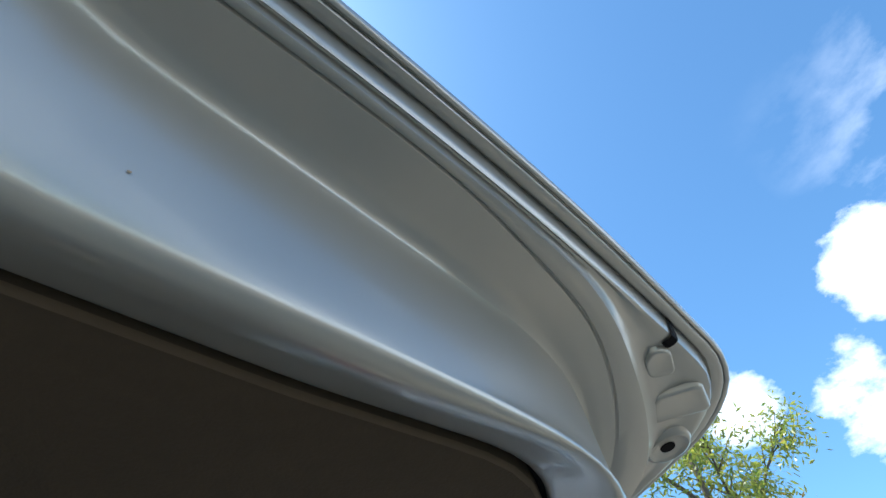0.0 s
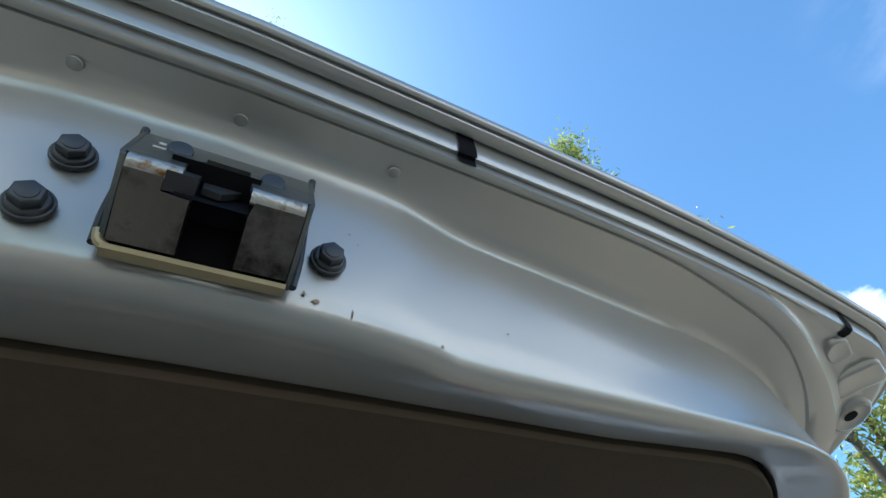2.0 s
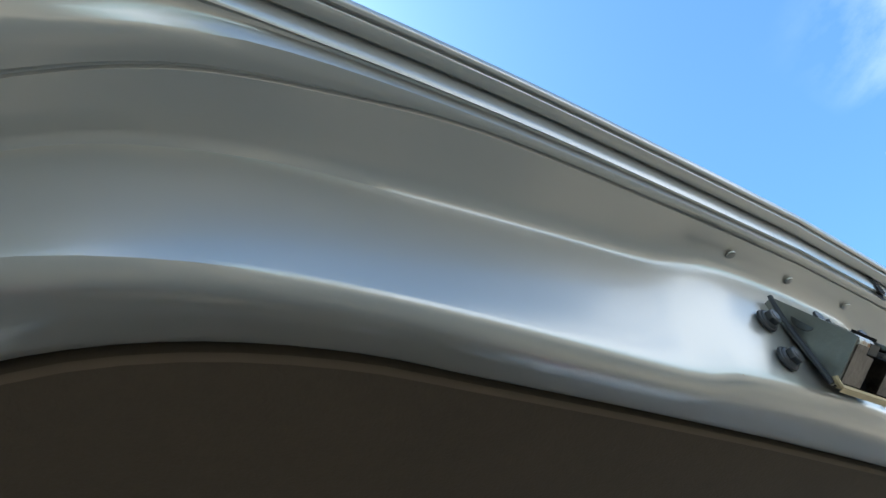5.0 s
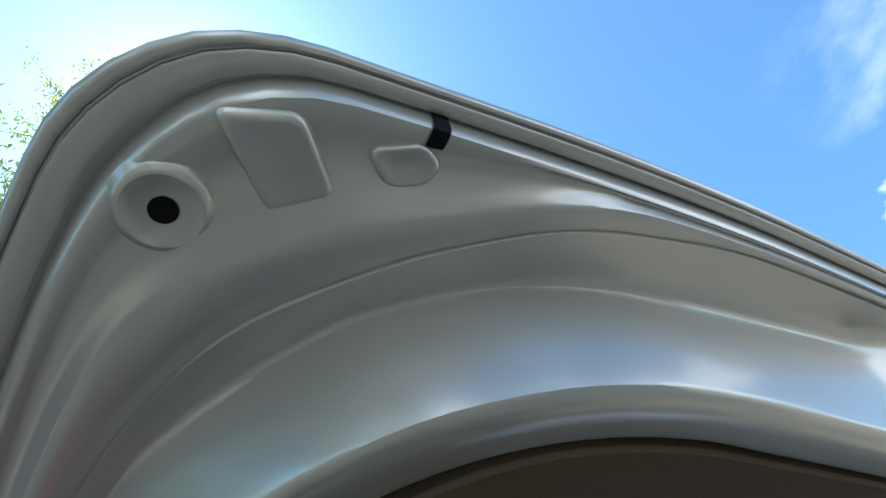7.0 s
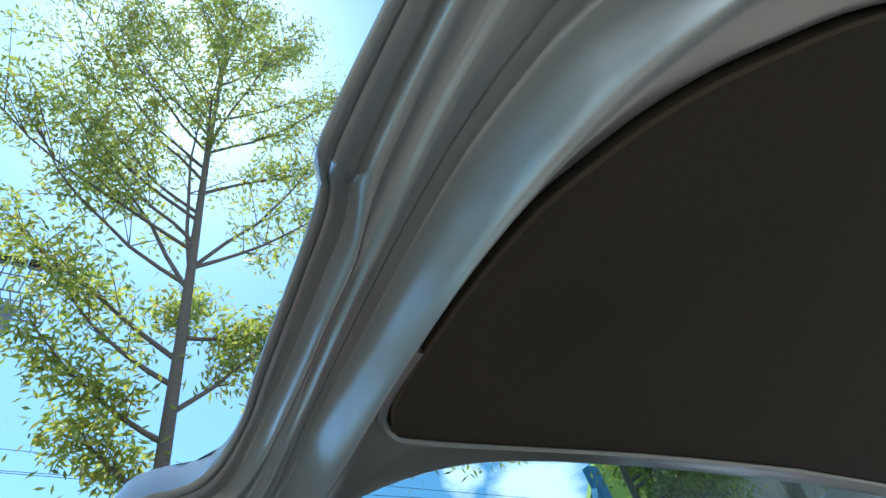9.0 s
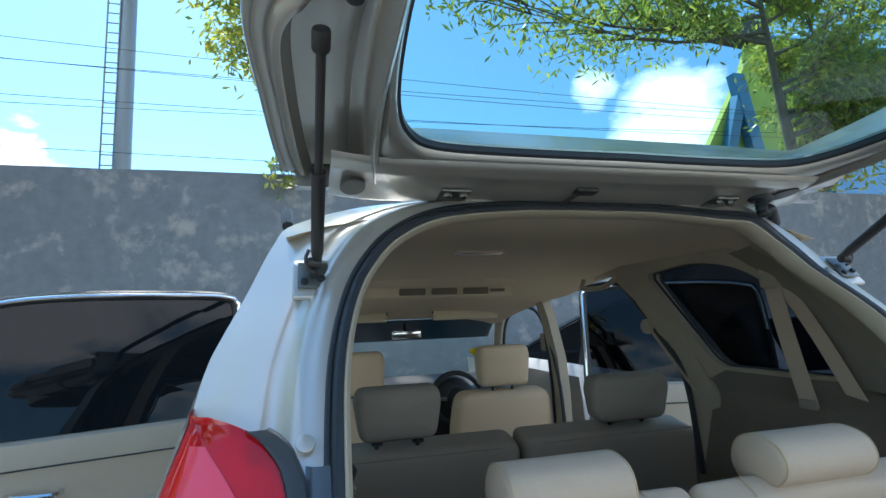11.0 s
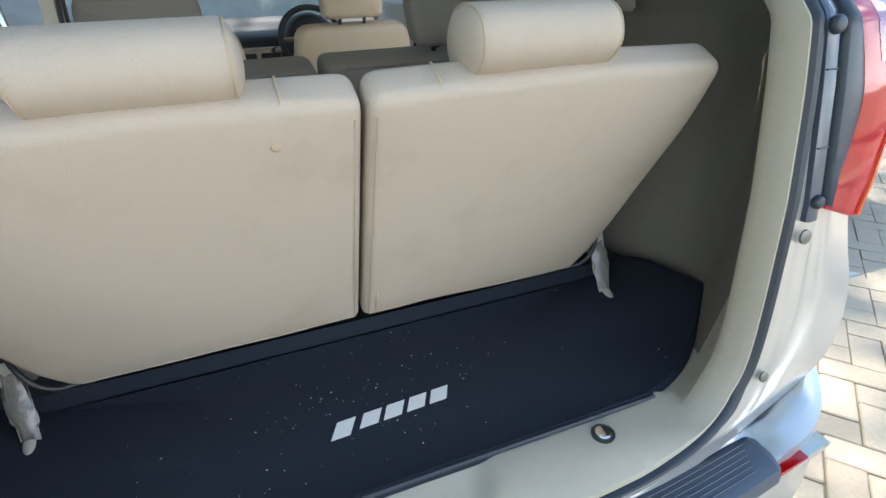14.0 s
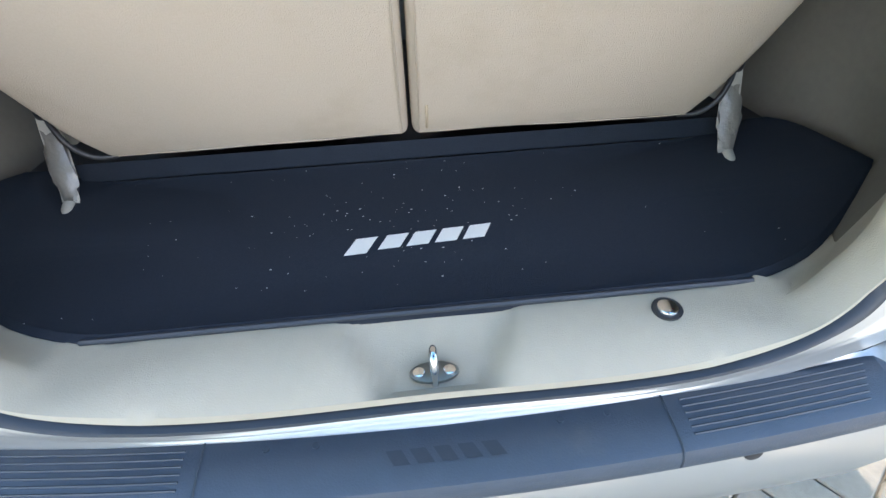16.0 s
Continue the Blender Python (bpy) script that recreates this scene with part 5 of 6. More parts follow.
for a in (0, 180, 270):
    part("spoke", tube([wheel_m @ Vector((.03 * math.cos(radians(a)), .03 * math.sin(radians(a)), 0)), wheel_m @ Vector((.135 * math.cos(radians(a)), .135 * math.sin(radians(a)), 0))], .012, 6), CHROME, steering)

# sill trim with striker
striker = part("striker", tube(spline([(0, -.138, .634), (0, -.138, .662), (0, -.127, .672), (0, -.116, .662), (0, -.116, .634)], 20), .0045, 10), CHROME, car, "steel striker loop")
part("striker_plate", disc(.026, .005, pose(0, -.129, .6405) @ Matrix.Diagonal((1, .5, 1, 1)), 24, .001), STEEL, striker)
for x in (-.016, .016):
    part("striker_screw", disc(.0065, .004, pose(x, -.130, .644), 16, .001), CHROME, striker)
part("tie_down_knob", disc(.012, .008, pose(.259, -.094, .6655), 24, .003), CHROME, car, "round chrome tie-down knob")
part("knob_recess", disc(.0165, .004, pose(.259, -.094, .6640), 24), BLACK, car)

# struts and hinges of the tailgate
for s in (-1, 1):
    low, high = Vector((s * .531, .207, 1.502)), gp(s * .532, .40, -.005)
    strut = part("gas_strut", tube([low, low.lerp(high, .03), low.lerp(high, .06), low.lerp(high, .5)], [.0075, .0078, .0095, .0095], 14), BLACK, tailgate, "black gas strut")
    strut.matrix_parent_inverse = tailgate.matrix_world.inverted()
    gate_part("strut_rod", tube([low.lerp(high, .45), high], .0055, 8), BLACK, strut)
    gate_part("strut_cap", disc(.010, .026, look(high, low), 12, .003), BLACK, strut)
    seat_m = Matrix.Translation(low) @ pose(s * .006, .008, -.022, -38)
    foot = part("strut_bracket", box_bm((.046, .004, .052), .0015, 2, seat_m), STEEL, car, "pale steel strut bracket with bolts")
    gate_part("strut_socket", disc(.0095, .020, Matrix.Translation(low) @ pose(s * .004, 0, -.004, 0, 90), 16, .003), BLACK, strut)
    gate_part("strut_clip", tube(spline([low + Vector((s * .012, -.004, .016)), low + Vector((s * .017, -.006, .002)), low + Vector((s * .012, -.005, -.014)), low + Vector((s * .002, -.004, -.018))], 12), .0030, 6), BLACK, strut)
    for dx, dz in ((-.013, -.016), (.013, -.012)):
        part("bracket_bolt", disc(.0062, .006, seat_m @ pose(dx, -.004, dz, 90), 6, .001), STEEL_DARK, foot)
    part("strut_seat", box_bm((.066, .008, .080), .004, 3, Matrix.Translation(low) @ pose(s * .004, .014, -.028, -38)), PAINT, car)
    gate_part("buffer", disc(.010, .012, G_M @ Matrix.Translation((s * .500, .44, -.030)), 16, .003), RUBBER, tailgate)
    hinge = part("hinge", box_bm((.055, .05, .006), .002, 2, G_M @ Matrix.Translation((s * .290, .035, .0195))), STEEL, tailgate, "plated steel hinge with two bolts")
    hinge.matrix_parent_inverse = tailgate.matrix_world.inverted()
    gate_part("hinge_arm", box_bm((.05, .05, .008), .002, 2, pose(s * .290, .315, 1.632, -20)), STEEL, hinge)
    for dx in (-.014, .014):
        gate_part("hinge_bolt", disc(.0085, .008, G_M @ Matrix.Translation((s * .290 + dx, .045, .0245)), 6, .001), STEEL, hinge)
    gate_part("access_hole", disc(.025, .003, G_M @ Matrix.Translation((-.471 if s < 0 else .414, .050 if s < 0 else .075, .0150)) @ Matrix.Diagonal((.85, 1.35, 1, 1)), 24), BLACK, tailgate)
gate_part("wire_grommet", disc(.031, .012, G_M @ Matrix.Translation((.377, .053, .017)) @ Matrix.Diagonal((1, .8, 1, 1)), 24, .004, .024), RUBBER, tailgate, "black rubber grommet")
gate_part("wire_connector", box_bm((.046, .026, .012), .005, 3, G_M @ Matrix.Translation((-.04, .064, .0165))), BLACK, tailgate, "black wiring connector")
gate_part("connector_lead", tube(spline([gp(-.055, .060, .020), gp(-.066, .042, .027), gp(-.076, .018, .030), gp(-.082, 0, .022)], 14), .004, 8), BLACK, tailgate)
loom = spline([gp(.377, .053, .014), gp(.392, .040, .040), Vector((.430, .272, 1.612)), Vector((.468, .300, 1.588))], 41)
gate_part("wire_loom", tube(loom, [.0135 if k % 2 else .0112 for k in range(41)], 12), RUBBER, tailgate, "black corrugated wiring sleeve")


# ---- side doors, standing open ----
def side_door(s):
    """A rear side door, hinged at the centre pillar; local x runs from the hinge to the free edge, y into the cabin side, z up."""
    swing = radians(66)
    ax = Vector((s * math.sin(swing), -math.cos(swing), 0))
    ay = Vector((-s * math.cos(swing), -math.sin(swing), 0))
    o = Vector((s * .80, 1.74, 0))
    P = lambda u, w, z: o + ax * u + ay * w + Vector((0, 0, z))
    lean = lambda z: .0 if z < 1.05 else -.16 * (z - 1.05)
    d = part("side_door", loft([[P(u, w + lean(z), z) for u in (0.0, .3, .6, .86 - (.14 * (1 - min(1, (z - .35) / .5)) if z < .85 else 0))] for z, w in ((.35, .02), (.36, -.03), (.6, -.05), (.9, -.05), (1.06, -.03), (1.07, .02))]), PAINT, car, "open side door with beige lining")
    part("door_lining", loft([[P(u, w, z) for u in (.02, .12, .3, .5, .7, .84 - (.14 * (1 - min(1, (z - .35) / .5)) if z < .85 else 0))] for z, w in ((.36, .025), (.40, .05), (.60, .055), (.70, .05), (.74, .085), (.80, .09), (.83, .055), (.93, .05), (1.0, .055), (1.06, .04), (1.07, .01))]), BEIGE, d, "moulded beige door lining")
    part("lining_seam", tube([P(u, .058, .97 + .02 * u) for u in (.03, .3, .6, .83)], .003, 6), BLACK, d)
    part("door_pocket", loft([[P(u, w, z) for u in (.1, .4, .68)] for z, w in ((.42, .06), (.45, .085), (.55, .088), (.56, .06))]), BEIGE, d)
    frame_pts = [P(.0, .0, 1.0), P(.004, lean(1.2), 1.2), P(.010, lean(1.45), 1.45), P(.016, lean(1.515), 1.515), P(.060, lean(1.54), 1.54), P(.25, lean(1.548), 1.548), P(.6, lean(1.543), 1.543), P(.80, lean(1.52), 1.52), P(.845, lean(1.48), 1.48), P(.86, lean(1.3), 1.3), P(.86, 0, 1.06)]
    part("window_frame", tube(spline(frame_pts, 60), .019, 8), BLACK, d, "black window frame")
    part("bright_strip", tube([p + ay * .016 - ax * .006 for p in spline(frame_pts[:-1], 50)], .0085, 8), CHROME, d, "bright metal edge of the door frame")
    bm = bmesh.new()
    bm.faces.new([bm.verts.new(p) for p in spline(frame_pts, 30)])
    part("door_glass", bm, TINT_DARK, d, "dark tinted door glass", False)
    part("door_handle", tube(spline([P(.60, .06, .90), P(.62, .10, .90), P(.72, .10, .91), P(.74, .06, .91)], 10), .010, 8), CHROME, d)


side_door(-1)
side_door(1)


# ---- seats and loose things in the boot ----
def seat_part(seat, name, bm, mat, label="", parent=None):
    ob = part(name, bm, mat, parent or seat, label, True, 60)
    ob.matrix_parent_inverse = (parent or seat).matrix_world.inverted()
    return ob


def third_row_seat(s):
    seat = thing("rear_seat", "cream fabric folding third-row seat with a headrest, slightly soiled", "car seat", "third-row seats", at=(s * .24, .24, .70))
    sp = functools.partial(seat_part, seat)
    lean = math.degrees(math.atan2(.213, .428))
    thick = .060
    # local z runs up the back, y out of its rear face towards the front
    m = Matrix.Translation((0, .231, .72)) @ Matrix.Rotation(radians(lean), 4, "X") @ Matrix.Translation((0, thick / 2 + .004, 0))
    shape = [(.0025, -.006), (.432, -.010), (.462, .045), (.482, .15), (.493, .25), (.498, .335), (.494, .446), (.24, .455), (.003, .450)]
    if s > 0:
        shape = [(x - .012 * min(1, max(0, (x - .4) / .05)) * (1 if z < .3 else .3), z) for x, z in shape]
    loop = rounded([(s * x, z) for x, z in shape], [.012, .012, .04, .05, .05, .05, .022, .05, .022], 6)
    back = sp("backrest", pad(loop, thick, m, .016, .004, .003), FABRIC, "cream fabric backrest with a seam along its edge")
    on_face = lambda x, z: m @ Vector((s * x, -thick / 2 + .0009 + .003 * noise.noise(Vector((s * x * 7, z * 7, 1.3))), z))
    side_seam = [on_face(.0125, .425 - .42 * k / 30) for k in range(31)]
    low_seam = [on_face(.0125 + .405 * k / 36, .0040 - .0036 * k / 36) for k in range(37)]
    for run in (side_seam, low_seam):
        sp("seam", tube(run, .0012, 5), FABRIC_SEAM, parent=back)
    top_seam = [m @ Vector((s * .085, y, .4558 - .04 * abs(y / .029) ** 6)) for y in [-.028 + .056 * k / 14 for k in range(15)]]
    sp("piping", tube(top_seam, .0014, 5), FABRIC_TAN, parent=back)
    if s < 0:
        sp("button", disc(.0055, .004, m @ Matrix.Translation((-.096, -thick / 2 - .003, .405)) @ Matrix.Rotation(radians(90), 4, "X"), 16, .0012), FABRIC_TAN, parent=back)
    else:
        sp("strap_loop", box_bm((.004, .006, .05), .0015, 1, m @ Matrix.Translation((.024, -thick / 2, .040))), FABRIC_TAN, parent=back)
    hx = s * .214 + .004
    prof = rounded([(.044, 1.136), (.022, 1.163), (.034, 1.198), (.080, 1.211), (.122, 1.198), (.138, 1.158), (.118, 1.126), (.080, 1.124)], [.018, .03, .03, .04, .03, .03, .03, .03], 5)
    hm = Matrix(((0, 1, 0, hx), (1, 0, 0, 0), (0, 0, 1, 0), (0, 0, 0, 1)))
    hr = sp("headrest", pad(prof, .188, hm, .014, .004), FABRIC, "cream fabric headrest")
    for d in (-1, 1):
        sp("piping", tube([hm @ Vector((p.x, d * .0875, p.y)) for p in [q + (q - sum(prof, Vector()) / len(prof)) * -.03 for q in prof + prof[:1]]], .0014, 5), FABRIC_TAN, parent=hr)
    for dx in (-.045, .045):
        sp("headrest_post", tube([(hx + dx, .070, 1.13), (hx + dx, .075, 1.09)], .006, 8), CHROME, parent=hr)
    # bracket and foot
    bx = s * (.487 if s > 0 else .500)
    run = spline([(bx, .270, .805), (bx + s * .001, .252, .765), (bx - s * .004, .226, .715), (bx - s * .011, .202, .682), (bx - s * .015, .186, .673)], 14)
    arm = sp("bracket", ribbon(run, (1, 0, 0), .024, (0, 1, .4), .003), BRACKET, "pale steel seat bracket in torn plastic wrap")
    for d in (-1, 1):
        sp("bracket_flange", ribbon([p + Vector((d * .0115, .006, .003)) for p in run[:11]], (0, 1, .4), .014, (1, 0, 0), .002), BRACKET, parent=arm)
    rnd = random.Random(60 + s)
    rings = []
    for k in range(9):
        p = run[4 + k]
        r = (.008, .010, .012, .0125, .014, .0135, .012, .010, .008)[k]
        rings.append([p + Vector((math.cos(2 * math.pi * a / 14) * r * 1.25 * rnd.uniform(.72, 1.2), math.sin(2 * math.pi * a / 14) * r * .75 * rnd.uniform(.7, 1.2), rnd.uniform(-.004, .004))) for a in range(14)])
    sp("plastic_wrap", loft(rings, True), WRAP, "crumpled torn clear plastic", arm)
    tatter = [[run[3] + Vector((s * (-.006 - .010 * k), -.004 + rnd.uniform(-.005, .005), .012 - .026 * j + .004 * k + rnd.uniform(-.005, .005))) for j in range(3)] for k in range(4)]
    sp("plastic_wrap", loft(tatter), WRAP, parent=arm)
    sp("foot", tube([(bx - s * .012, .190, .676), (bx - s * .015, .176, .673), (bx - s * .017, .166, .672)], [.008, .0085, .006], 10), BRACKET)
    sp("pivot", disc(.011, .018, pose(bx - s * .002, .256, .785, 0, 90), 16, .003), BLACK)
    sp("cable", tube(spline([(bx - s * .075, .248, .716), (bx - s * .05, .236, .722), (bx - s * .028, .232, .742), (bx - s * .014, .238, .768), (bx - s * .004, .252, .786)], 16), .0042, 8), BLACK)
    sp("seat_base", pad(rounded([(-.21, 0), (.21, 0), (.21, .13), (-.21, .13)], .03), .34, pose(s * .246, .50, .67), .02), FABRIC)
    return seat


third_row_seat(-1)
third_row_seat(1)


def bench_half(x0, x1, top, outer, hx, hw, hz, label):
    seat = thing("middle_seat", label, "car seat", "middle-row seats", at=((x0 + x1) / 2, 1.0, .50))
    sp = functools.partial(seat_part, seat)
    cx = (x0 + x1) / 2
    h = top - .50
    shape = [(x0 - cx, 0), (x1 - cx, 0), (x1 - cx + .02, h - .13), (x1 - cx - .12, h), (x0 - cx, h)]
    if outer < 0:
        shape = [(-x, z) for x, z in shape][::-1]
    sp("backrest", pad(rounded(shape, [.04, .04, .07, .07, .03] if outer > 0 else .04), .13, pose(cx, 1.06, .50, 12), .030, .006), FABRIC_GREY, "grey-beige fabric backrest")
    sp("seam", tube([(x0 + .06, .885, top - .035), (cx, .882, top - .033), (x1 - .06, .885, top - .035)], .003, 5), FABRIC_GREY)
    w = hw / 2
    hr = sp("headrest", pad(rounded([(-w * .86, 0), (w * .86, 0), (w, hz * .75), (w * .9, hz), (-w * .9, hz), (-w, hz * .75)], [.03, .03, .03, .03, .03, .03]), .09, pose(hx, .93, top + .012 if outer < 0 else top + .002, 6), .026, .006), FABRIC_GREY)
    for dx in (-.06, .06):
        sp("headrest_post", tube([(hx + dx, .93, top + .03), (hx + dx, .94, top - .03)], .007, 8), BLACK, parent=hr)
        sp("post_guide", disc(.017, .012, pose(hx + dx, .93, top + .002), 14, .003), BLACK, parent=hr)
    sp("seat_base", pad(rounded([(x0 - cx, 0), (x1 - cx, 0), (x1 - cx, .16), (x0 - cx, .16)], .03), .44, pose(cx, 1.32, .46), .03), FABRIC_GREY)


bench_half(-.60, .077, 1.060, -1, -.292, .255, .148, "middle-row fabric seat, shade in its grey-beige, with a raised headrest")
bench_half(.087, .80, 1.062, 1, .465, .285, .145, "middle-row fabric seat, shade in its grey-beige, with a low headrest")


def front_seat(x, hw, label):
    seat = thing("front_seat", label, "car seat", "front seats", at=(x, 1.9, .42))
    sp = functools.partial(seat_part, seat)
    sp("backrest", pad(rounded([(-.23, 0), (.23, 0), (.255, .45), (.23, .625), (-.23, .625), (-.255, .45)], [.05, .05, .08, .06, .06, .08]), .12, pose(x, 1.90, .45, 10), .035, .01), FABRIC_TAN, "tan fabric backrest")
    hr = sp("headrest", pad(rounded([(-hw * .46, 0), (hw * .46, 0), (hw * .5, .15), (hw * .44, .188), (-hw * .44, .188), (-hw * .5, .15)], .025), .09, pose(x, 1.78, 1.088, 4), .024, .006), FABRIC_TAN)
    for dx in (-.05, .05):
        sp("headrest_post", tube([(x + dx, 1.775, 1.10), (x + dx, 1.79, 1.04)], .007, 8), BLACK, parent=hr)
    sp("seat_base", pad(rounded([(-.25, 0), (.25, 0), (.25, .17), (-.25, .17)], .04), .48, pose(x, 2.08, .42), .03), FABRIC_TAN)


front_seat(-.316, .225, "tan fabric front passenger seat")
front_seat(.365, .262, "tan fabric driver's seat behind the steering wheel")

# yellow plush on the dashboard
toy = bmesh.new()
for dx, dz, r in ((0, 0, .022), (.03, .008, .017), (-.026, .006, .016)):
    bmesh.ops.create_icosphere(toy, subdivisions=2, radius=r, matrix=pose(.249 + dx * .8, 1.80, 1.246 + dz))
tagged(part("hanging_ornament", toy, YELLOW), "small yellow plush ornament hanging by the driver's headrest", "ornament")

# seat belts
for s in (-1, 1):
    belt = thing("seat_belt", "beige-grey seat belt hanging from its upper anchor", "seat belt", "seat belts", at=(s * .60, .40, 1.20))
    def bp(name, bm, mat, lab=""):
        ob = part(name, bm, mat, belt, lab)
        ob.matrix_parent_inverse = belt.matrix_world.inverted()
    bp("anchor", box_bm((.02, .05, .07), .008, 2, pose(s * .565, .42, 1.485, 0, 0, 0)), BEIGE)
    bp("webbing", ribbon(spline([(s * .565, .42, 1.485), (s * .575, .40, 1.33), (s * .588, .375, 1.17)], 10), (0, 1, .0), .046, (1, 0, 0), .003), FABRIC, "pale webbing")
    bp("webbing_return", ribbon(spline([(s * .568, .40, 1.48), (s * .59, .33, 1.33), (s * .61, .28, 1.20)], 10), (0, 1, .2), .046, (1, 0, 0), .003), FABRIC)
    bp("tongue", box_bm((.010, .045, .022), .004, 2, pose(s * .584, .375, 1.175)), FABRIC_GREY)
    belt2 = thing("seat_belt", "grey seat belt on the door pillar beside the middle row", "seat belt", "seat belts", at=(s * .60, .95, 1.2))
    ob = part("webbing", ribbon(spline([(s * .60, .965, 1.36), (s * .612, .88, 1.26), (s * .622, .79, 1.16)], 8), (0, 1, .6), .046, (1, 0, 0), .003), FABRIC, belt2)
    ob.matrix_parent_inverse = belt2.matrix_world.inverted()
    ob = part("anchor", disc(.026, .02, pose(s * .60, .965, 1.355, 0, 90), 16, .005), BEIGE, belt2)
    ob.matrix_parent_inverse = belt2.matrix_world.inverted()
tongue = thing("belt_buckle", "black belt tongue with a bright metal plate hanging beside the seat", "belt buckle", at=(-.484, .26, 1.154))
for nm, bm, mt in (("grip", box_bm((.018, .03, .035), .005, 2, pose(-.486, .265, 1.168, 30, 0, 30)), BLACK), ("plate", box_bm((.004, .02, .03), .001, 1, pose(-.482, .255, 1.145, 40, 0, 30)), CHROME), ("strap", ribbon([(-.50, .30, 1.18), (-.53, .42, 1.30), (-.55, .52, 1.46)], (0, 1, 0), .04, (1, 0, 0), .003), RUBBER)):
    ob = part(nm, bm, mt, tongue)
    ob.matrix_parent_inverse = tongue.matrix_world.inverted()

# boot mat
MAT_HALF = [(0, -.068), (.30, -.068), (.352, -.068), (.372, -.066), (.420, -.052), (.476, -.025), (.558, .036), (.63, .098), (.650, .125), (.644, .16), (.638, .20), (.627, .255), (.606, .296), (.572, .304), (.53, .282), (.49, .258), (.3, .256), (0, .256)]
mat_loop = [p for p in spline([(x, y, 0) for x, y in MAT_HALF], 50)]
full = [Vector((-p.x, p.y, 0)) for p in mat_loop[-2:0:-1]] + mat_loop
mat_z = lambda p: .668 + .0012 * noise.noise(Vector((p.x * 9, p.y * 9, 0))) + (.010 * max(0, (abs(p.x) - .56) / .06) ** 2)
bm = loft([[Vector((p.x, p.y, .655)) for p in full], [Vector((p.x, p.y, mat_z(p) - .001)) for p in full], [Vector((p.x * .985, .1 + (p.y - .1) * .955, mat_z(p) + .003)) for p in full], [Vector((p.x * .97, .1 + (p.y - .1) * .92, mat_z(p))) for p in full], [Vector((p.x * .5, .1 + (p.y - .1) * .5, .6685)) for p in full]], True)
bm.faces.new([bm.verts.new(Vector((p.x * .5, .1 + (p.y - .1) * .5, .6685))) for p in full])
bmesh.ops.remove_doubles(bm, verts=bm.verts, dist=1e-5)
boot_mat = tagged(part("boot_mat", bm, CARPET), "black carpet boot mat with white lint and a white printed mark", "mat")
ob = part("mat_binding", tube([(x, -.067, .6685) for x in [-.37 + .74 * i / 20 for i in range(21)]], .0035, 6), RUBBER, boot_mat, "bound front edge")
ob = part("mat_upturn", loft([[Vector((x, .258, z)) for x in [-.50 + i * .05 for i in range(21)]] for z in (.668, .70)]), CARPET, boot_mat)
# the printed model name, as plain slanted shapes
u = Vector((.185, .011, 0)).normalized()
vv = Vector((-u.y, u.x, 0))
org = Vector((-.097, .034, .6705))


def mark(name, pts):
    bm = bmesh.new()
    bm.faces.new([bm.verts.new(org + u * (a + .55 * b) + vv * b) for a, b in pts])
    part(name, bm, WHITE_PRINT, boot_mat, "white printed plain shape", False)


for a in (0, .040, .076, .112, .148):
    mark("printed_mark", [(a, .004 if a else 0), (a + .028, .004 if a else 0), (a + .028, .030), (a, .030)])
bm = bmesh.new()
rnd = random.Random(5)
for k in range(150):
    cx, cy = (rnd.gauss(-.03, .13), rnd.gauss(.10, .07)) if k < 115 else (rnd.uniform(-.5, .5), rnd.uniform(-.04, .24))
    if abs(cx) > .5 or not -.05 < cy < .25:
        continue
    r, a = rnd.choice((.0006, .0008, .0008, .0011, .0016)), rnd.uniform(0, 3)
    q = [Vector((cx, cy, .6712)) + Vector((math.cos(a + b), math.sin(a + b) * .6, 0)) * r for b in (0, 1.5, 3.1, 4.6)]
    bm.faces.new([bm.verts.new(p) for p in q])
tagged(part("lint", bm, WHITE_PRINT, None, "", False), "scattered white lint specks on the black mat", "lint", kind="stuff")

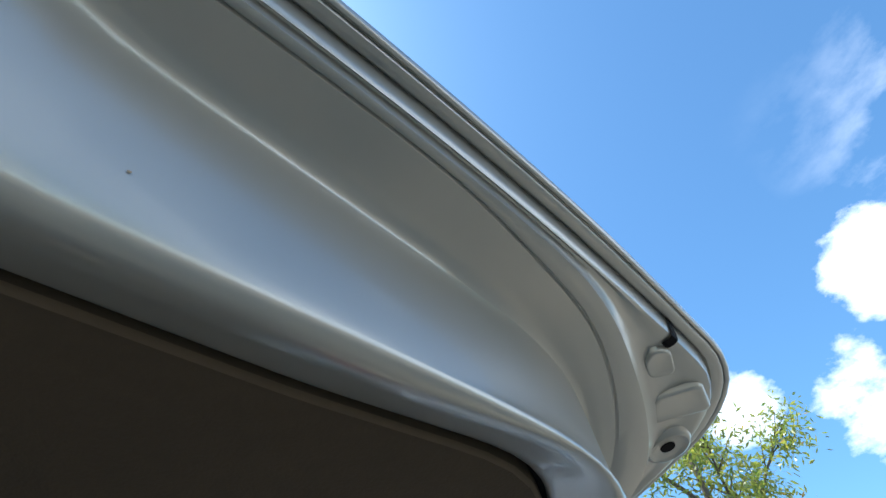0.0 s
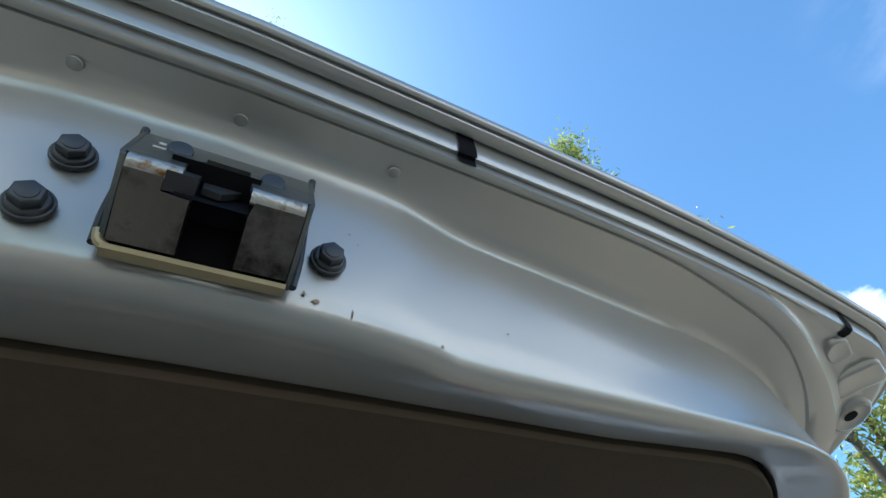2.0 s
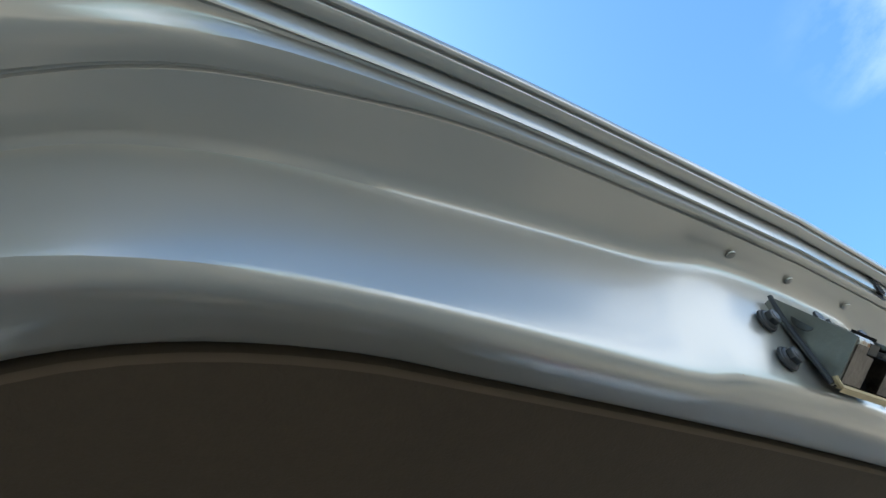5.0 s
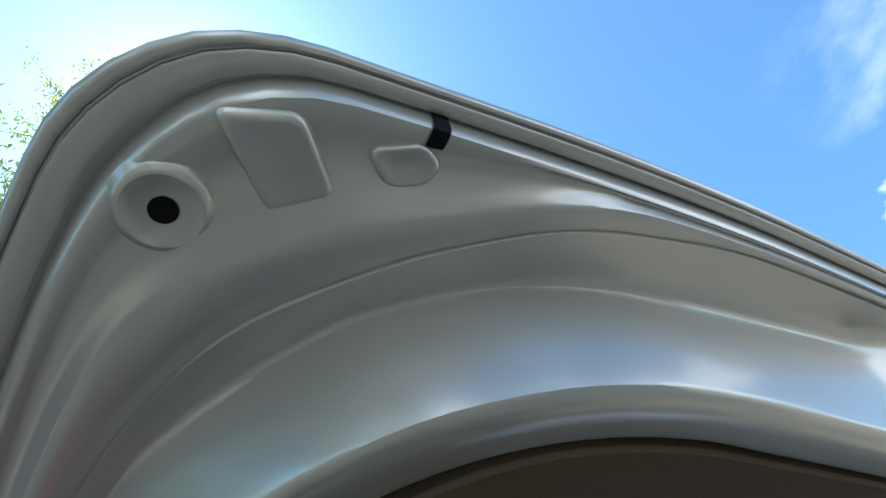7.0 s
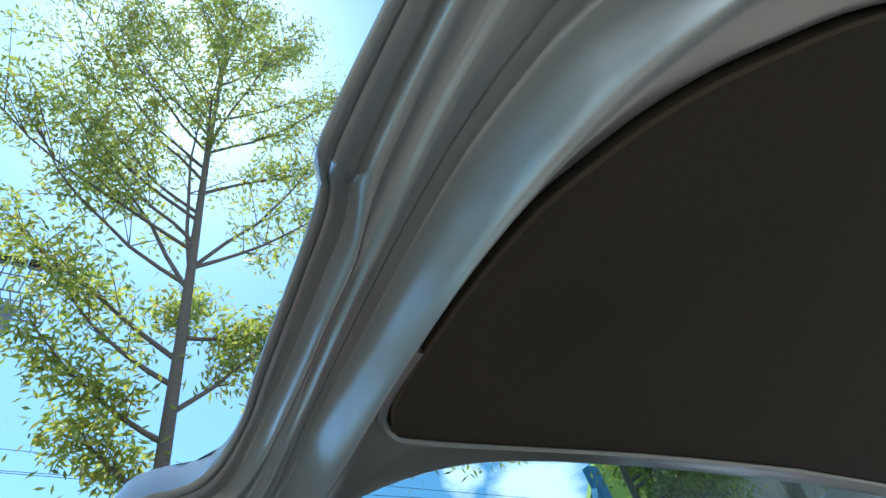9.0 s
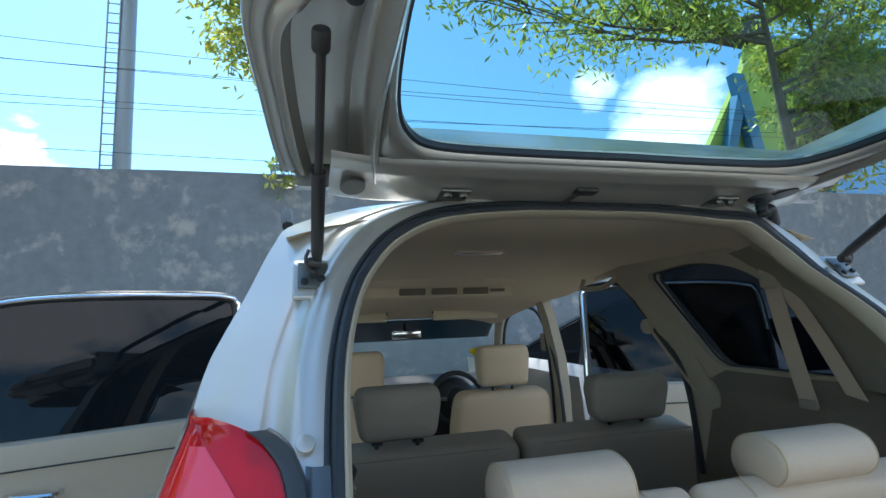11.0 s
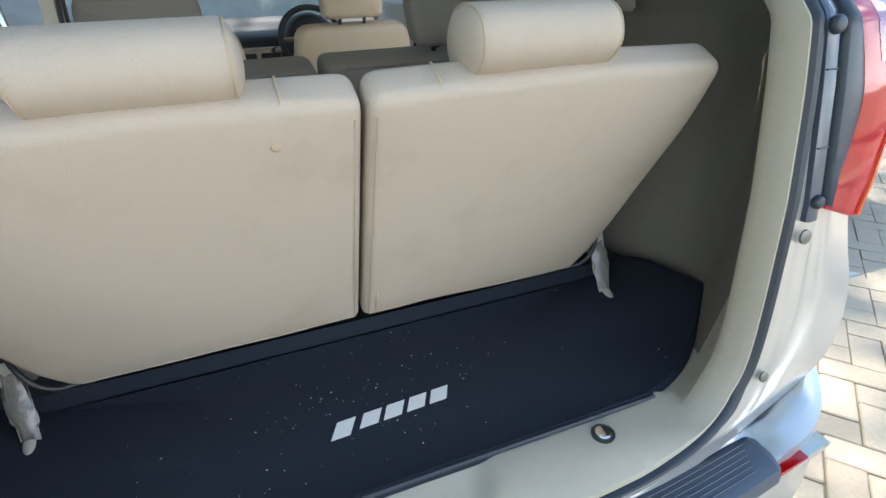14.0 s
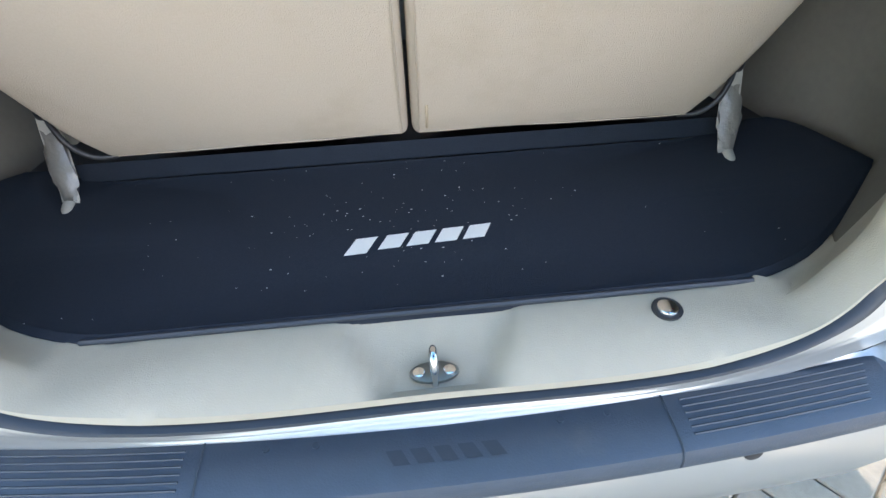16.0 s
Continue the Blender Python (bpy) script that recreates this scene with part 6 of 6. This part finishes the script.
# ---- neighbouring car ----
def parked_car():
    c = thing("parked_car", "white car with dark windows parked alongside", "car", at=(2.35, 3.1, 0))
    def pp(name, bm, mat, lab="", parent=None):
        ob = part(name, bm, mat, parent or c, lab)
        ob.matrix_parent_inverse = (parent or c).matrix_world.inverted()
        return ob
    xs = [1.62, 1.60, 1.66, 1.74, 1.86]
    prof = [(.30, 1.66), (.60, 1.60), (.95, 1.62), (1.0, 1.64)]
    pp("body", loft([[Vector((x, y, z)) for z, x in prof] + [Vector((4.7 - x, y, z)) for z, x in prof[::-1]] for y in (1.15, 1.5, 2.2, 3.6, 4.6, 5.1)], True, True), WHITE_PAINT)
    roof = [(1.45, 1.0), (1.75, 1.36), (2.05, 1.50), (2.5, 1.54), (2.95, 1.50), (3.45, 1.40), (4.0, 1.25), (4.56, 1.09), (4.82, 1.0)]
    pp("cabin", loft([[Vector((1.66 + .28 * (z - 1.0), y, z)), Vector((1.72 + .28 * (z - 1), y, z + .012)), Vector((2.98 - .28 * (z - 1), y, z + .012)), Vector((3.04 - .28 * (z - 1), y, z))] for y, z in roof]), WHITE_PAINT)
    pp("side_window", loft([[Vector((1.645, y, 1.0)), Vector((1.655 + .28 * (z - 1.02), y, z - .03))] for y, z in roof[1:-1]]), TINT_DARK)
    # roofline highlight, modelled as a chrome tube
    pp("roof_highlight", tube([Vector((1.645 + .28 * (z - 1.0), y, z - .004)) for y, z in roof[1:]], .020, 8), CHROME, "chrome tube standing in for the highlight along the roofline")
    slope = lambda pts: loft([[Vector((x, y, z + .020)) for x in (1.80 + .28 * (z - 1.0), 2.35, 2.90 - .28 * (z - 1.0))] for y, z in pts])
    pp("windscreen", slope(((3.55, 1.375), (4.0, 1.25), (4.50, 1.107))), TINT_DARK, "dark windscreen")
    pp("rear_window", slope(((1.50, 1.06), (1.72, 1.325))), TINT_DARK, "dark rear window")
    for x in (1.70, 3.0):
        pp("tail_light", box_bm((.16, .04, .14), .015, 2, pose(x, 1.15, .84)), LENS_DEEP, "red tail light")
    pp("number_plate_panel", box_bm((.50, .02, .16), .008, 2, pose(2.35, 1.145, .72)), BLACK)
    pp("bumper", box_bm((1.40, .12, .16), .04, 3, pose(2.35, 1.14, .46)), WHITE_PAINT)
    for y in (2.45, 3.3):
        pp("window_post", ribbon([(1.640, y, 1.0), (1.650 + .28 * .45, y + .04, 1.47)], (0, 1, 0), .06, (1, 0, 0), .008), BLACK)
    for y in (1.9, 4.2):
        w = pp("wheel", disc(.30, .20, pose(1.74, y, .30, 0, 90), 28, .03), RUBBER)
        pp("rim", disc(.19, .21, pose(1.735, y, .30, 0, 90), 20, .01), CHROME, parent=w)


parked_car()


# ---- trees, mast, wires, buildings beyond the wall ----
def tree(name, label, base, top, lean, limbs, leaf_count, seed, leaf=.10, r0=.16, spread=2.4):
    rnd = random.Random(seed)
    t = thing(name, label, "tree", "trees", at=base)
    inv = t.matrix_world.inverted()
    base, top = Vector(base), Vector(top)
    trunk_pts = [base.lerp(top, k / 10) + Vector((lean * math.sin(k * .8) * .12, lean * math.cos(k) * .08, 0)) for k in range(11)]
    bm = bmesh.new()
    tube(trunk_pts, [r0 * (1 - .085 * k) for k in range(11)], 10, bm)
    tips = []
    for h, az, ln, rise in limbs:
        p = trunk_pts[int(h * 10)].lerp(trunk_pts[min(10, int(h * 10) + 1)], h * 10 % 1)
        way = Vector((math.cos(radians(az)), math.sin(radians(az)), rise)).normalized()
        pts = [p]
        for k in range(1, 8):
            way = (way + Vector((rnd.uniform(-.12, .12), rnd.uniform(-.12, .12), rnd.uniform(-.02, .16)))).normalized()
            pts.append(pts[-1] + way * ln / 7)
        tube(pts, [r0 * (.42 * (1 - h * .5)) * (1 - .12 * k) for k in range(8)], 6, bm)
        for k in range(2, 8):
            for _ in range(3):
                w2 = (way + Vector((rnd.uniform(-1, 1), rnd.uniform(-1, 1), rnd.uniform(-.3, .8)))).normalized()
                l2 = ln * rnd.uniform(.18, .36)
                q = [pts[k], pts[k] + w2 * l2 * .5 + Vector((0, 0, rnd.uniform(-.05, .1))), pts[k] + w2 * l2 + Vector((0, 0, rnd.uniform(-.2, .05)))]
                tube(q, [.018, .011, .004], 4, bm, False)
                tips += [q[1], q[2], q[1].lerp(q[2], .5)]
    ob = part("trunk", bm, BARK, t, "grey trunk with rising limbs")
    ob.matrix_parent_inverse = inv
    verts, faces = [], []
    for k in range(leaf_count):
        p = rnd.choice(tips) + Vector((rnd.gauss(0, .22), rnd.gauss(0, .22), rnd.gauss(-.05, .2)))
        d = Vector((rnd.uniform(-1, 1), rnd.uniform(-1, 1), rnd.uniform(-1.2, .3))).normalized()
        s = d.orthogonal().normalized()
        s = (Matrix.Rotation(rnd.uniform(0, 6.28), 3, d) @ s)
        ll, lw = leaf * rnd.uniform(.6, 1.2), leaf * rnd.uniform(.2, .34)
        b = len(verts)
        verts += [p, p + d * ll * .5 + s * lw * .5, p + d * ll, p + d * ll * .5 - s * lw * .5]
        faces.append((b, b + 1, b + 2, b + 3))
    me = bpy.data.meshes.new("crown")
    me.from_pydata([tuple(v) for v in verts], [], faces)
    me.materials.append(LEAF_THIN)
    crown = new("crown", me)
    crown.parent = t
    crown.matrix_parent_inverse = inv
    return t


LEAF_THIN = bpy.data.materials.new("thin_green_leaf")
LEAF_THIN.use_nodes = True
_n, _l = LEAF_THIN.node_tree.nodes, LEAF_THIN.node_tree.links
_n.remove(_n["Principled BSDF"])
_d, _t, _g, _mx, _m2, _geo, _rp = _n.new("ShaderNodeBsdfDiffuse"), _n.new("ShaderNodeBsdfTranslucent"), _n.new("ShaderNodeBsdfGlossy"), _n.new("ShaderNodeMixShader"), _n.new("ShaderNodeMixShader"), _n.new("ShaderNodeNewGeometry"), _n.new("ShaderNodeValToRGB")
_rp.color_ramp.elements[0].color, _rp.color_ramp.elements[1].color = (0.16, 0.26, 0.05, 1), (0.40, 0.40, 0.06, 1)
_e = _rp.color_ramp.elements.new(0.92)
_e.color = (0.46, 0.48, 0.08, 1)
_rp.color_ramp.elements[-1].color = (0.36, 0.24, 0.06, 1)
_l.new(_geo.outputs["Random Per Island"], _rp.inputs[0])
_l.new(_rp.outputs[0], _d.inputs[0])
_l.new(_rp.outputs[0], _t.inputs[0])
_mx.inputs[0].default_value, _m2.inputs[0].default_value = 0.70, 0.06
_g.inputs["Roughness"].default_value = 0.35
_l.new(_d.outputs[0], _mx.inputs[1])
_l.new(_t.outputs[0], _mx.inputs[2])
_l.new(_mx.outputs[0], _m2.inputs[1])
_l.new(_g.outputs[0], _m2.inputs[2])
_l.new(_m2.outputs[0], _n["Material Output"].inputs[0])

tree("tree", "tall slender tree with an airy crown behind the wall", (.15, 9.0, 0), (-2.5, 9.0, 29.0), .5,
     [(.19, 178, 2.2, .9), (.23, 175, 2.8, .35), (.25, 5, 3.4, .95), (.27, 180, 4.0, .42), (.29, 184, 5.4, .45), (.31, 10, 2.2, .3), (.32, 100, 3.0, .6), (.355, 174, 8.5, 1.25), (.37, 182, 11.0, 4.0), (.38, 8, 10.5, 2.8), (.38, 2, 4.8, .8), (.41, 176, 5.6, .8), (.45, 170, 6.6, .85), (.47, 262, 5.0, 1.3), (.56, 280, 5.4, 1.2), (.64, 255, 5.0, 1.5), (.72, 275, 4.6, 1.6), (.48, 10, 5.4, .95), (.52, 178, 7.2, .95), (.55, 350, 5.6, 1.1), (.58, 186, 7.2, 1.05), (.62, 20, 5.6, 1.2), (.66, 172, 7.0, 1.6), (.70, 340, 5.4, 1.7), (.74, 190, 6.4, 1.7), (.78, 15, 5.0, 1.8), (.82, 168, 5.4, 2.0), (.87, 355, 4.2, 2.2), (.92, 190, 4.0, 2.2), (.40, 185, 7.0, .50), (.44, 178, 8.6, .62), (.50, 172, 8.6, .85), (.55, 182, 8.8, 1.0), (.61, 180, 8.6, 1.2), (.36, 172, 6.0, .45)], 31000, 3, .25)
tree("tree", "dark leaning tree with drooping leafy twigs beside the wall", (9.2, 7.0, 0), (8.2, 7.0, 8.4), .2,
     [(.45, 20, 1.4, .5), (.50, 8, 2.6, .25), (.56, 355, 3.0, .3), (.62, 15, 2.8, .2), (.66, 350, 2.4, .4), (.79, 183, 3.6, -.12), (.82, 176, 5.2, -.28), (.86, 181, 6.2, -.42), (.52, 10, 1.8, .3), (.60, 330, 1.6, .4), (.70, 30, 1.8, .5), (.80, 178, 2.6, .12), (.84, 0, 1.8, .4), (.88, 184, 3.4, .10), (.93, 190, 2.4, .3), (.90, 20, 2.4, .3), (.95, 350, 2.6, .5), (.97, 90, 1.2, 1.0), (.58, 8, 4.6, .35), (.68, 2, 5.2, .35), (.76, 12, 5.6, .30), (.40, 5, 3.6, .5)], 24000, 8, .20, .19)
tree("tree", "tall leafy tree whose top shows over the tailgate", (8.6, 4.6, 0), (6.95, 2.25, 12.6), .8,
     [(.45, 170, 2.0, .6), (.5, 30, 2.8, .6), (.58, 350, 2.2, .6), (.62, 320, 2.0, .6), (.68, 20, 1.5, .9), (.76, 200, 1.2, 1.0), (.82, 210, 1.2, 1.4), (.88, 60, 1.0, 1.3), (.94, 180, .8, 1.8)], 6000, 11, .17, .18)
tree("tree", "broad leafy tree at the side of the yard", (11.5, 3.0, 0), (11.2, 3.2, 8.0), .8,
     [(.35, 170, 2.6, .5), (.45, 30, 2.8, .6), (.52, 220, 3.0, .6), (.6, 300, 2.6, .8), (.7, 140, 2.6, .9), (.78, 20, 2.2, 1.0), (.88, 200, 1.8, 1.2)], 9000, 17, .17, .2)


tree("tree", "shady leafy tree standing behind the yard", (-5.5, -13.0, 0), (-5.2, -13.4, 7.5), .8,
     [(.35, 170, 2.6, .5), (.45, 30, 2.8, .6), (.52, 220, 3.0, .6), (.6, 300, 2.6, .8), (.7, 140, 2.6, .9), (.78, 20, 2.2, 1.0), (.88, 200, 1.8, 1.2)], 6000, 31, .26, .2)
# unseen trees, added to cover the low sky mirrored in the tailgate paint
for bx, by, tz, sd in ((-9.5, 5.2, 8.6, 41), (-8.8, 1.6, 8.8, 42), (-9.6, -2.6, 9.2, 43), (-9.0, -6.6, 9.0, 44), (-9.8, 8.9, 8.2, 45), (-12.4, 11.6, 9.4, 46)):
    tree("tree", "unseen leafy green tree at the left, added for the tailgate's reflections", (bx, by, 0), (bx + .3, by - .2, tz), .8,
         [(.30, 170, 2.2, .4), (.36, 30, 2.4, .5), (.42, 260, 2.4, .5), (.45, 100, 2.4, .5), (.52, 220, 2.6, .6), (.6, 300, 2.4, .8), (.7, 140, 2.4, .9), (.78, 20, 2.0, 1.0), (.88, 200, 1.6, 1.2)], 8000, sd, .30, .2)
tree("tree", "shady leafy tree standing behind the yard", (1.5, -15.0, 0), (1.2, -15.2, 7.0), .8,
     [(.35, 170, 2.6, .5), (.45, 30, 2.8, .6), (.52, 220, 3.0, .6), (.6, 300, 2.6, .8), (.7, 140, 2.6, .9), (.78, 20, 2.2, 1.0), (.88, 200, 1.8, 1.2)], 6000, 32, .26, .2)


def mast():
    m = thing("floodlight_mast", "grey steel floodlight mast with a caged ladder beyond the wall", "mast", at=(-4.94, 14, 0))
    inv = m.matrix_world.inverted()
    def mp(name, bm, mat=MAST, lab="", parent=None):
        ob = part(name, bm, mat, parent or m, lab)
        ob.matrix_parent_inverse = Matrix() if parent else inv
        return ob
    mp("pole", tube([(-4.94, 14, 0), (-4.94, 14, 12.9)], [.24, .17], 14))
    lad = mp("ladder", tube([(-5.42, 13.9, 2), (-5.42, 13.9, 12.8)], .025, 6))
    mp("ladder_rail", tube([(-5.12, 13.9, 2), (-5.12, 13.9, 12.8)], .025, 6), parent=lad)
    for k in range(36):
        z = 2.6 + .28 * k
        mp("rung", tube([(-5.42, 13.9, z), (-5.12, 13.9, z)], .018, 5), parent=lad)
    plat = mp("platform", tube([(-5.65, 13.3, 12.93), (-4.23, 13.3, 12.93), (-4.23, 14.5, 12.93), (-5.65, 14.5, 12.93), (-5.65, 13.3, 12.93)], .03, 5))
    for k in range(7):
        mp("grating_bar", tube([(-5.65 + 1.42 * k / 6, 13.3, 12.93), (-5.65 + 1.42 * k / 6, 14.5, 12.93)], .02, 5), parent=plat)
    for k in range(9):
        x = -5.75 + 1.62 * k / 8
        mp("post", tube([(x * .9 - .494, 13.3, 12.93), (x, 13.1, 13.75)], .022, 5), parent=plat)
        mp("post", tube([(x * .9 - .494, 14.5, 12.93), (x, 14.7, 13.75)], .022, 5), parent=plat)
    for z in (13.35, 13.75):
        for y in (13.1, 14.7):
            mp("rail", tube([(-5.75, y, z), (-4.13, y, z)], .022, 5), parent=plat)
    for k in range(4):
        mp("floodlight", box_bm((.34, .25, .30), .04, 2, pose(-5.5 + .4 * k, 13.2, 13.95, 30)), BLACK)
    m.location.x -= .2


mast()

for k, (z0, z1, y) in enumerate(((8.2, 7.6, 11), (7.6, 7.35, 11), (7.4, 7.7, 11), (6.6, 7.0, 11), (5.75, 5.45, 11), (6.3, 7.4, 11.3))):
    pts = [(-22 + 44 * i / 24, y + .03 * i, z0 + (z1 - z0) * i / 24 - .45 * (1 - ((i - 12) / 12) ** 2)) for i in range(25)]
    tagged(part("overhead_wire", tube(pts, .007, 5), BLACK), "thin black overhead wire sagging behind the trees", "wire", "overhead wires")

# sign board seen from behind, on a post
sign = thing("sign_board", "large tan board on a post, seen from its framed back", "sign", at=(-8.6, 11.2, 0))
bm = loft([[Vector((x, y, z)) for x, z in ((-9.06, 16.75), (-7.83, 16.86), (-6.72, 13.58), (-8.0, 13.63))] for y in (10.96, 11.04)], True, True)
for nm, bmx, mt in (("board", bm, BOARD_BACK), ("post", tube([(-8.6, 11.3, 0), (-8.6, 11.3, 14.2)], .16, 12), MAST), ("frame_bar", tube([(-8.93, 10.93, 16.38), (-7.70, 10.93, 16.48)], .03, 6), BLACK), ("frame_bar", tube([(-8.12, 10.93, 14.0), (-6.85, 10.93, 13.95)], .03, 6), BLACK), ("frame_bar", tube([(-8.6, 10.93, 16.3), (-7.7, 10.93, 14.0)], .06, 6), MAST)):
    ob = part(nm, bmx, mt, sign)
    ob.matrix_parent_inverse = sign.matrix_world.inverted()
sign.location += Vector((-.18, 0, -.18))


def green_house():
    h = thing("green_house", "lime green rendered building with blue steelwork and a dark roof", "building", at=(16, 13, 0))
    inv = h.matrix_world.inverted()
    def hp(name, bm, mat, lab="", parent=None):
        ob = part(name, bm, mat, parent or h, lab)
        ob.matrix_parent_inverse = Matrix() if parent else inv
        return ob
    hp("wall", loft([[Vector((x, y, z)) for x, z in ((11.9, 0), (11.9, 5.0), (11.4, 6.3), (13.1, 9.05), (13.5, 10.0), (14.2, 10.0), (14.2, 0))] for y in (12, 12.25)], True, True), GREEN_WALL)
    hp("wall", loft([[Vector((x, y, z)) for x, z in ((14.2, 0), (14.2, 10.0), (24, 10.0), (24, 0))] for y in (12.002, 12.9)], True, True), GREEN_WALL)
    hp("eave", loft([[Vector((x, y, z)) for x, z in ((10.3, 10.25), (14.0, 9.98), (14.0, 10.6), (10.4, 10.85))] for y in (11.7, 12.4)], True, True), BLACK, "dark overhanging eave")
    hp("roof", loft([[Vector((x, y, z)) for x, z in ((14.0, 10.02), (24.3, 10.02), (24.3, 10.18), (14.0, 10.18))] for y in (11.7, 12.95)], True, True), BLUE_STEEL)
    hp("post", loft([[Vector((x + d, y, z)) for d in (0, .34)] + [Vector((x + d, y - .3, z)) for d in (.34, 0)] for x, y, z in ((11.5, 11.98, 3.0), (11.62, 11.98, 5.6), (12.55, 11.98, 8.3))], True, True), BLUE_STEEL, "sky-blue steel post")
    hp("post", loft([[Vector((x + d, y, z)) for d in (0, .42)] + [Vector((x + d, y - .3, z)) for d in (.42, 0)] for x, y, z in ((13.25, 11.96, 3.0), (12.98, 11.96, 5.2), (12.35, 11.96, 8.7))], True, True), BLUE_STEEL, "sky-blue steel post")
    hp("brace", box_bm((.20, .2, 2.2), .02, 1, pose(12.1, 11.8, 6.5, 0, 22)), BLUE_STEEL)
    hp("beam", box_bm((9, .25, .3), .02, 1, pose(16.0, 11.7, 4.4)), BLUE_STEEL)
    hp("blue_wall", loft([[Vector((x, y, z)) for x, z in ((15.6, 0), (15.9, 9.2), (18.2, 7.9), (18.6, 5.4), (18.6, 0))] for y in (11.60, 11.98)], True, True), BLUE_STEEL, "sky-blue painted wall panel")
    hp("grey_wall", loft([[Vector((x, y, z)) for x, z in ((18.9, 0), (18.9, 9.5), (26, 9.9), (26, 0))] for y in (11.50, 11.90)], True, True), GREY_WALL, "grey-beige rendered wall panel")
    for x in (13.1, 15.5, 18.3):
        w = hp("window", box_bm((1.3, .08, 1.3), .02, 1, pose(x, 11.97, 3.6)), BLACK)
        hp("window_frame", box_bm((1.45, .05, .08), .01, 1, pose(x, 11.94, 4.28)), WHITE_PAINT, parent=w)
        hp("sill", box_bm((1.5, .16, .08), .01, 1, pose(x, 11.92, 2.92)), WHITE_PAINT, parent=w)


green_house()

# creeper on the wall top
cr = thing("creeper", "small green creeper sprig hanging over the wall top", "plant", at=(-.75, 5.5, 3.1))
rnd = random.Random(21)
bm, lv = bmesh.new(), bmesh.new()
for k in range(7):
    p0 = Vector((-.75 + rnd.uniform(-.12, .12), 5.55, 3.22))
    pts = [p0, p0 + Vector((rnd.uniform(-.1, .1), -.08, .06)), p0 + Vector((rnd.uniform(-.2, .2), -.12, -.15)), p0 + Vector((rnd.uniform(-.25, .25), -.13, rnd.uniform(-.5, .35)))]
    tube(pts, [.008, .006, .005, .003], 5, bm)
    for q in pts[1:] + [pts[2].lerp(pts[3], .5)]:
        for _ in range(4):
            d = Vector((rnd.uniform(-1, 1), rnd.uniform(-1, .2), rnd.uniform(-.8, .6))).normalized()
            s = d.orthogonal().normalized()
            q2 = q + d * .02
            lv.faces.new([lv.verts.new(c) for c in (q2, q2 + d * .05 + s * .025, q2 + d * .10, q2 + d * .05 - s * .025)])
for nm, b, mt in (("stem", bm, BARK), ("leaves", lv, LEAF_THIN)):
    ob = part(nm, b, mt, cr)
    ob.matrix_parent_inverse = cr.matrix_world.inverted()


# ---- pavers: herringbone of two-by-one blocks ----
def pavers():
    PL, PW, GAPW = .200, .100, .0045
    def block(l, w):
        bm = box_bm((l - GAPW, w - GAPW, .05), .004, 1, Matrix.Translation((0, 0, -.025)))
        for f in bm.faces:
            f.smooth = False
        me = bpy.data.meshes.new("paver")
        bm.to_mesh(me)
        bm.free()
        me.materials.append(PAVER)
        return me
    mesh = block(PL, PW)
    rnd = random.Random(9)
    pave = tagged(new("pavement"), "herringbone concrete block paving, sunlit and dusty", "pavement", kind="structure")
    rest_v, rest_f = [], []
    turn = radians(38)
    cells = []
    for i in range(-90, 91):
        for j in range(-90, 91):
            # each step of the herringbone holds one block along x and one along y
            k = (i - j) % 4
            if k == 0:
                cells.append(((i + 1) * PW, (j + .5) * PW, 0))
            if (i - j) % 4 == 2:
                cells.append(((i + .5) * PW, j * PW, 90))
    for x, y, a in cells:
        X, Y = x * math.cos(turn) - y * math.sin(turn), x * math.sin(turn) + y * math.cos(turn)
        if not (-5 < X < 6 and -6 < Y < 5.55):
            continue
        near = .35 < X < 1.75 and -.75 < Y < .75
        z, t = rnd.uniform(-.003, .003), turn + radians(a + rnd.uniform(-1, 1))
        if near:
            ob = bpy.data.objects.new("paver", mesh)
            scene.collection.objects.link(ob)
            ob.parent = pave
            ob.location, ob.rotation_euler = (X, Y, z), (rnd.uniform(-.01, .01), rnd.uniform(-.01, .01), t)
        else:
            b = len(rest_v)
            c, s = math.cos(t), math.sin(t)
            for dx, dy, dz in ((-1, -1, 0), (1, -1, 0), (1, 1, 0), (-1, 1, 0), (-1.03, -1.06, -.03), (1.03, -1.06, -.03), (1.03, 1.06, -.03), (-1.03, 1.06, -.03)):
                px_, py_ = dx * (PL - GAPW) / 2, dy * (PW - GAPW) / 2
                rest_v.append((X + px_ * c - py_ * s, Y + px_ * s + py_ * c, z + dz))
            rest_f += [(b, b + 1, b + 2, b + 3), (b, b + 4, b + 5, b + 1), (b + 1, b + 5, b + 6, b + 2), (b + 2, b + 6, b + 7, b + 3), (b + 3, b + 7, b + 4, b)]
    me = bpy.data.meshes.new("far_pavers")
    me.from_pydata(rest_v, [], rest_f)
    me.materials.append(PAVER)
    ob = new("far_pavers", me)
    ob.parent = pave
    tagged(ob, "more concrete paving blocks", kind="stuff")


pavers()
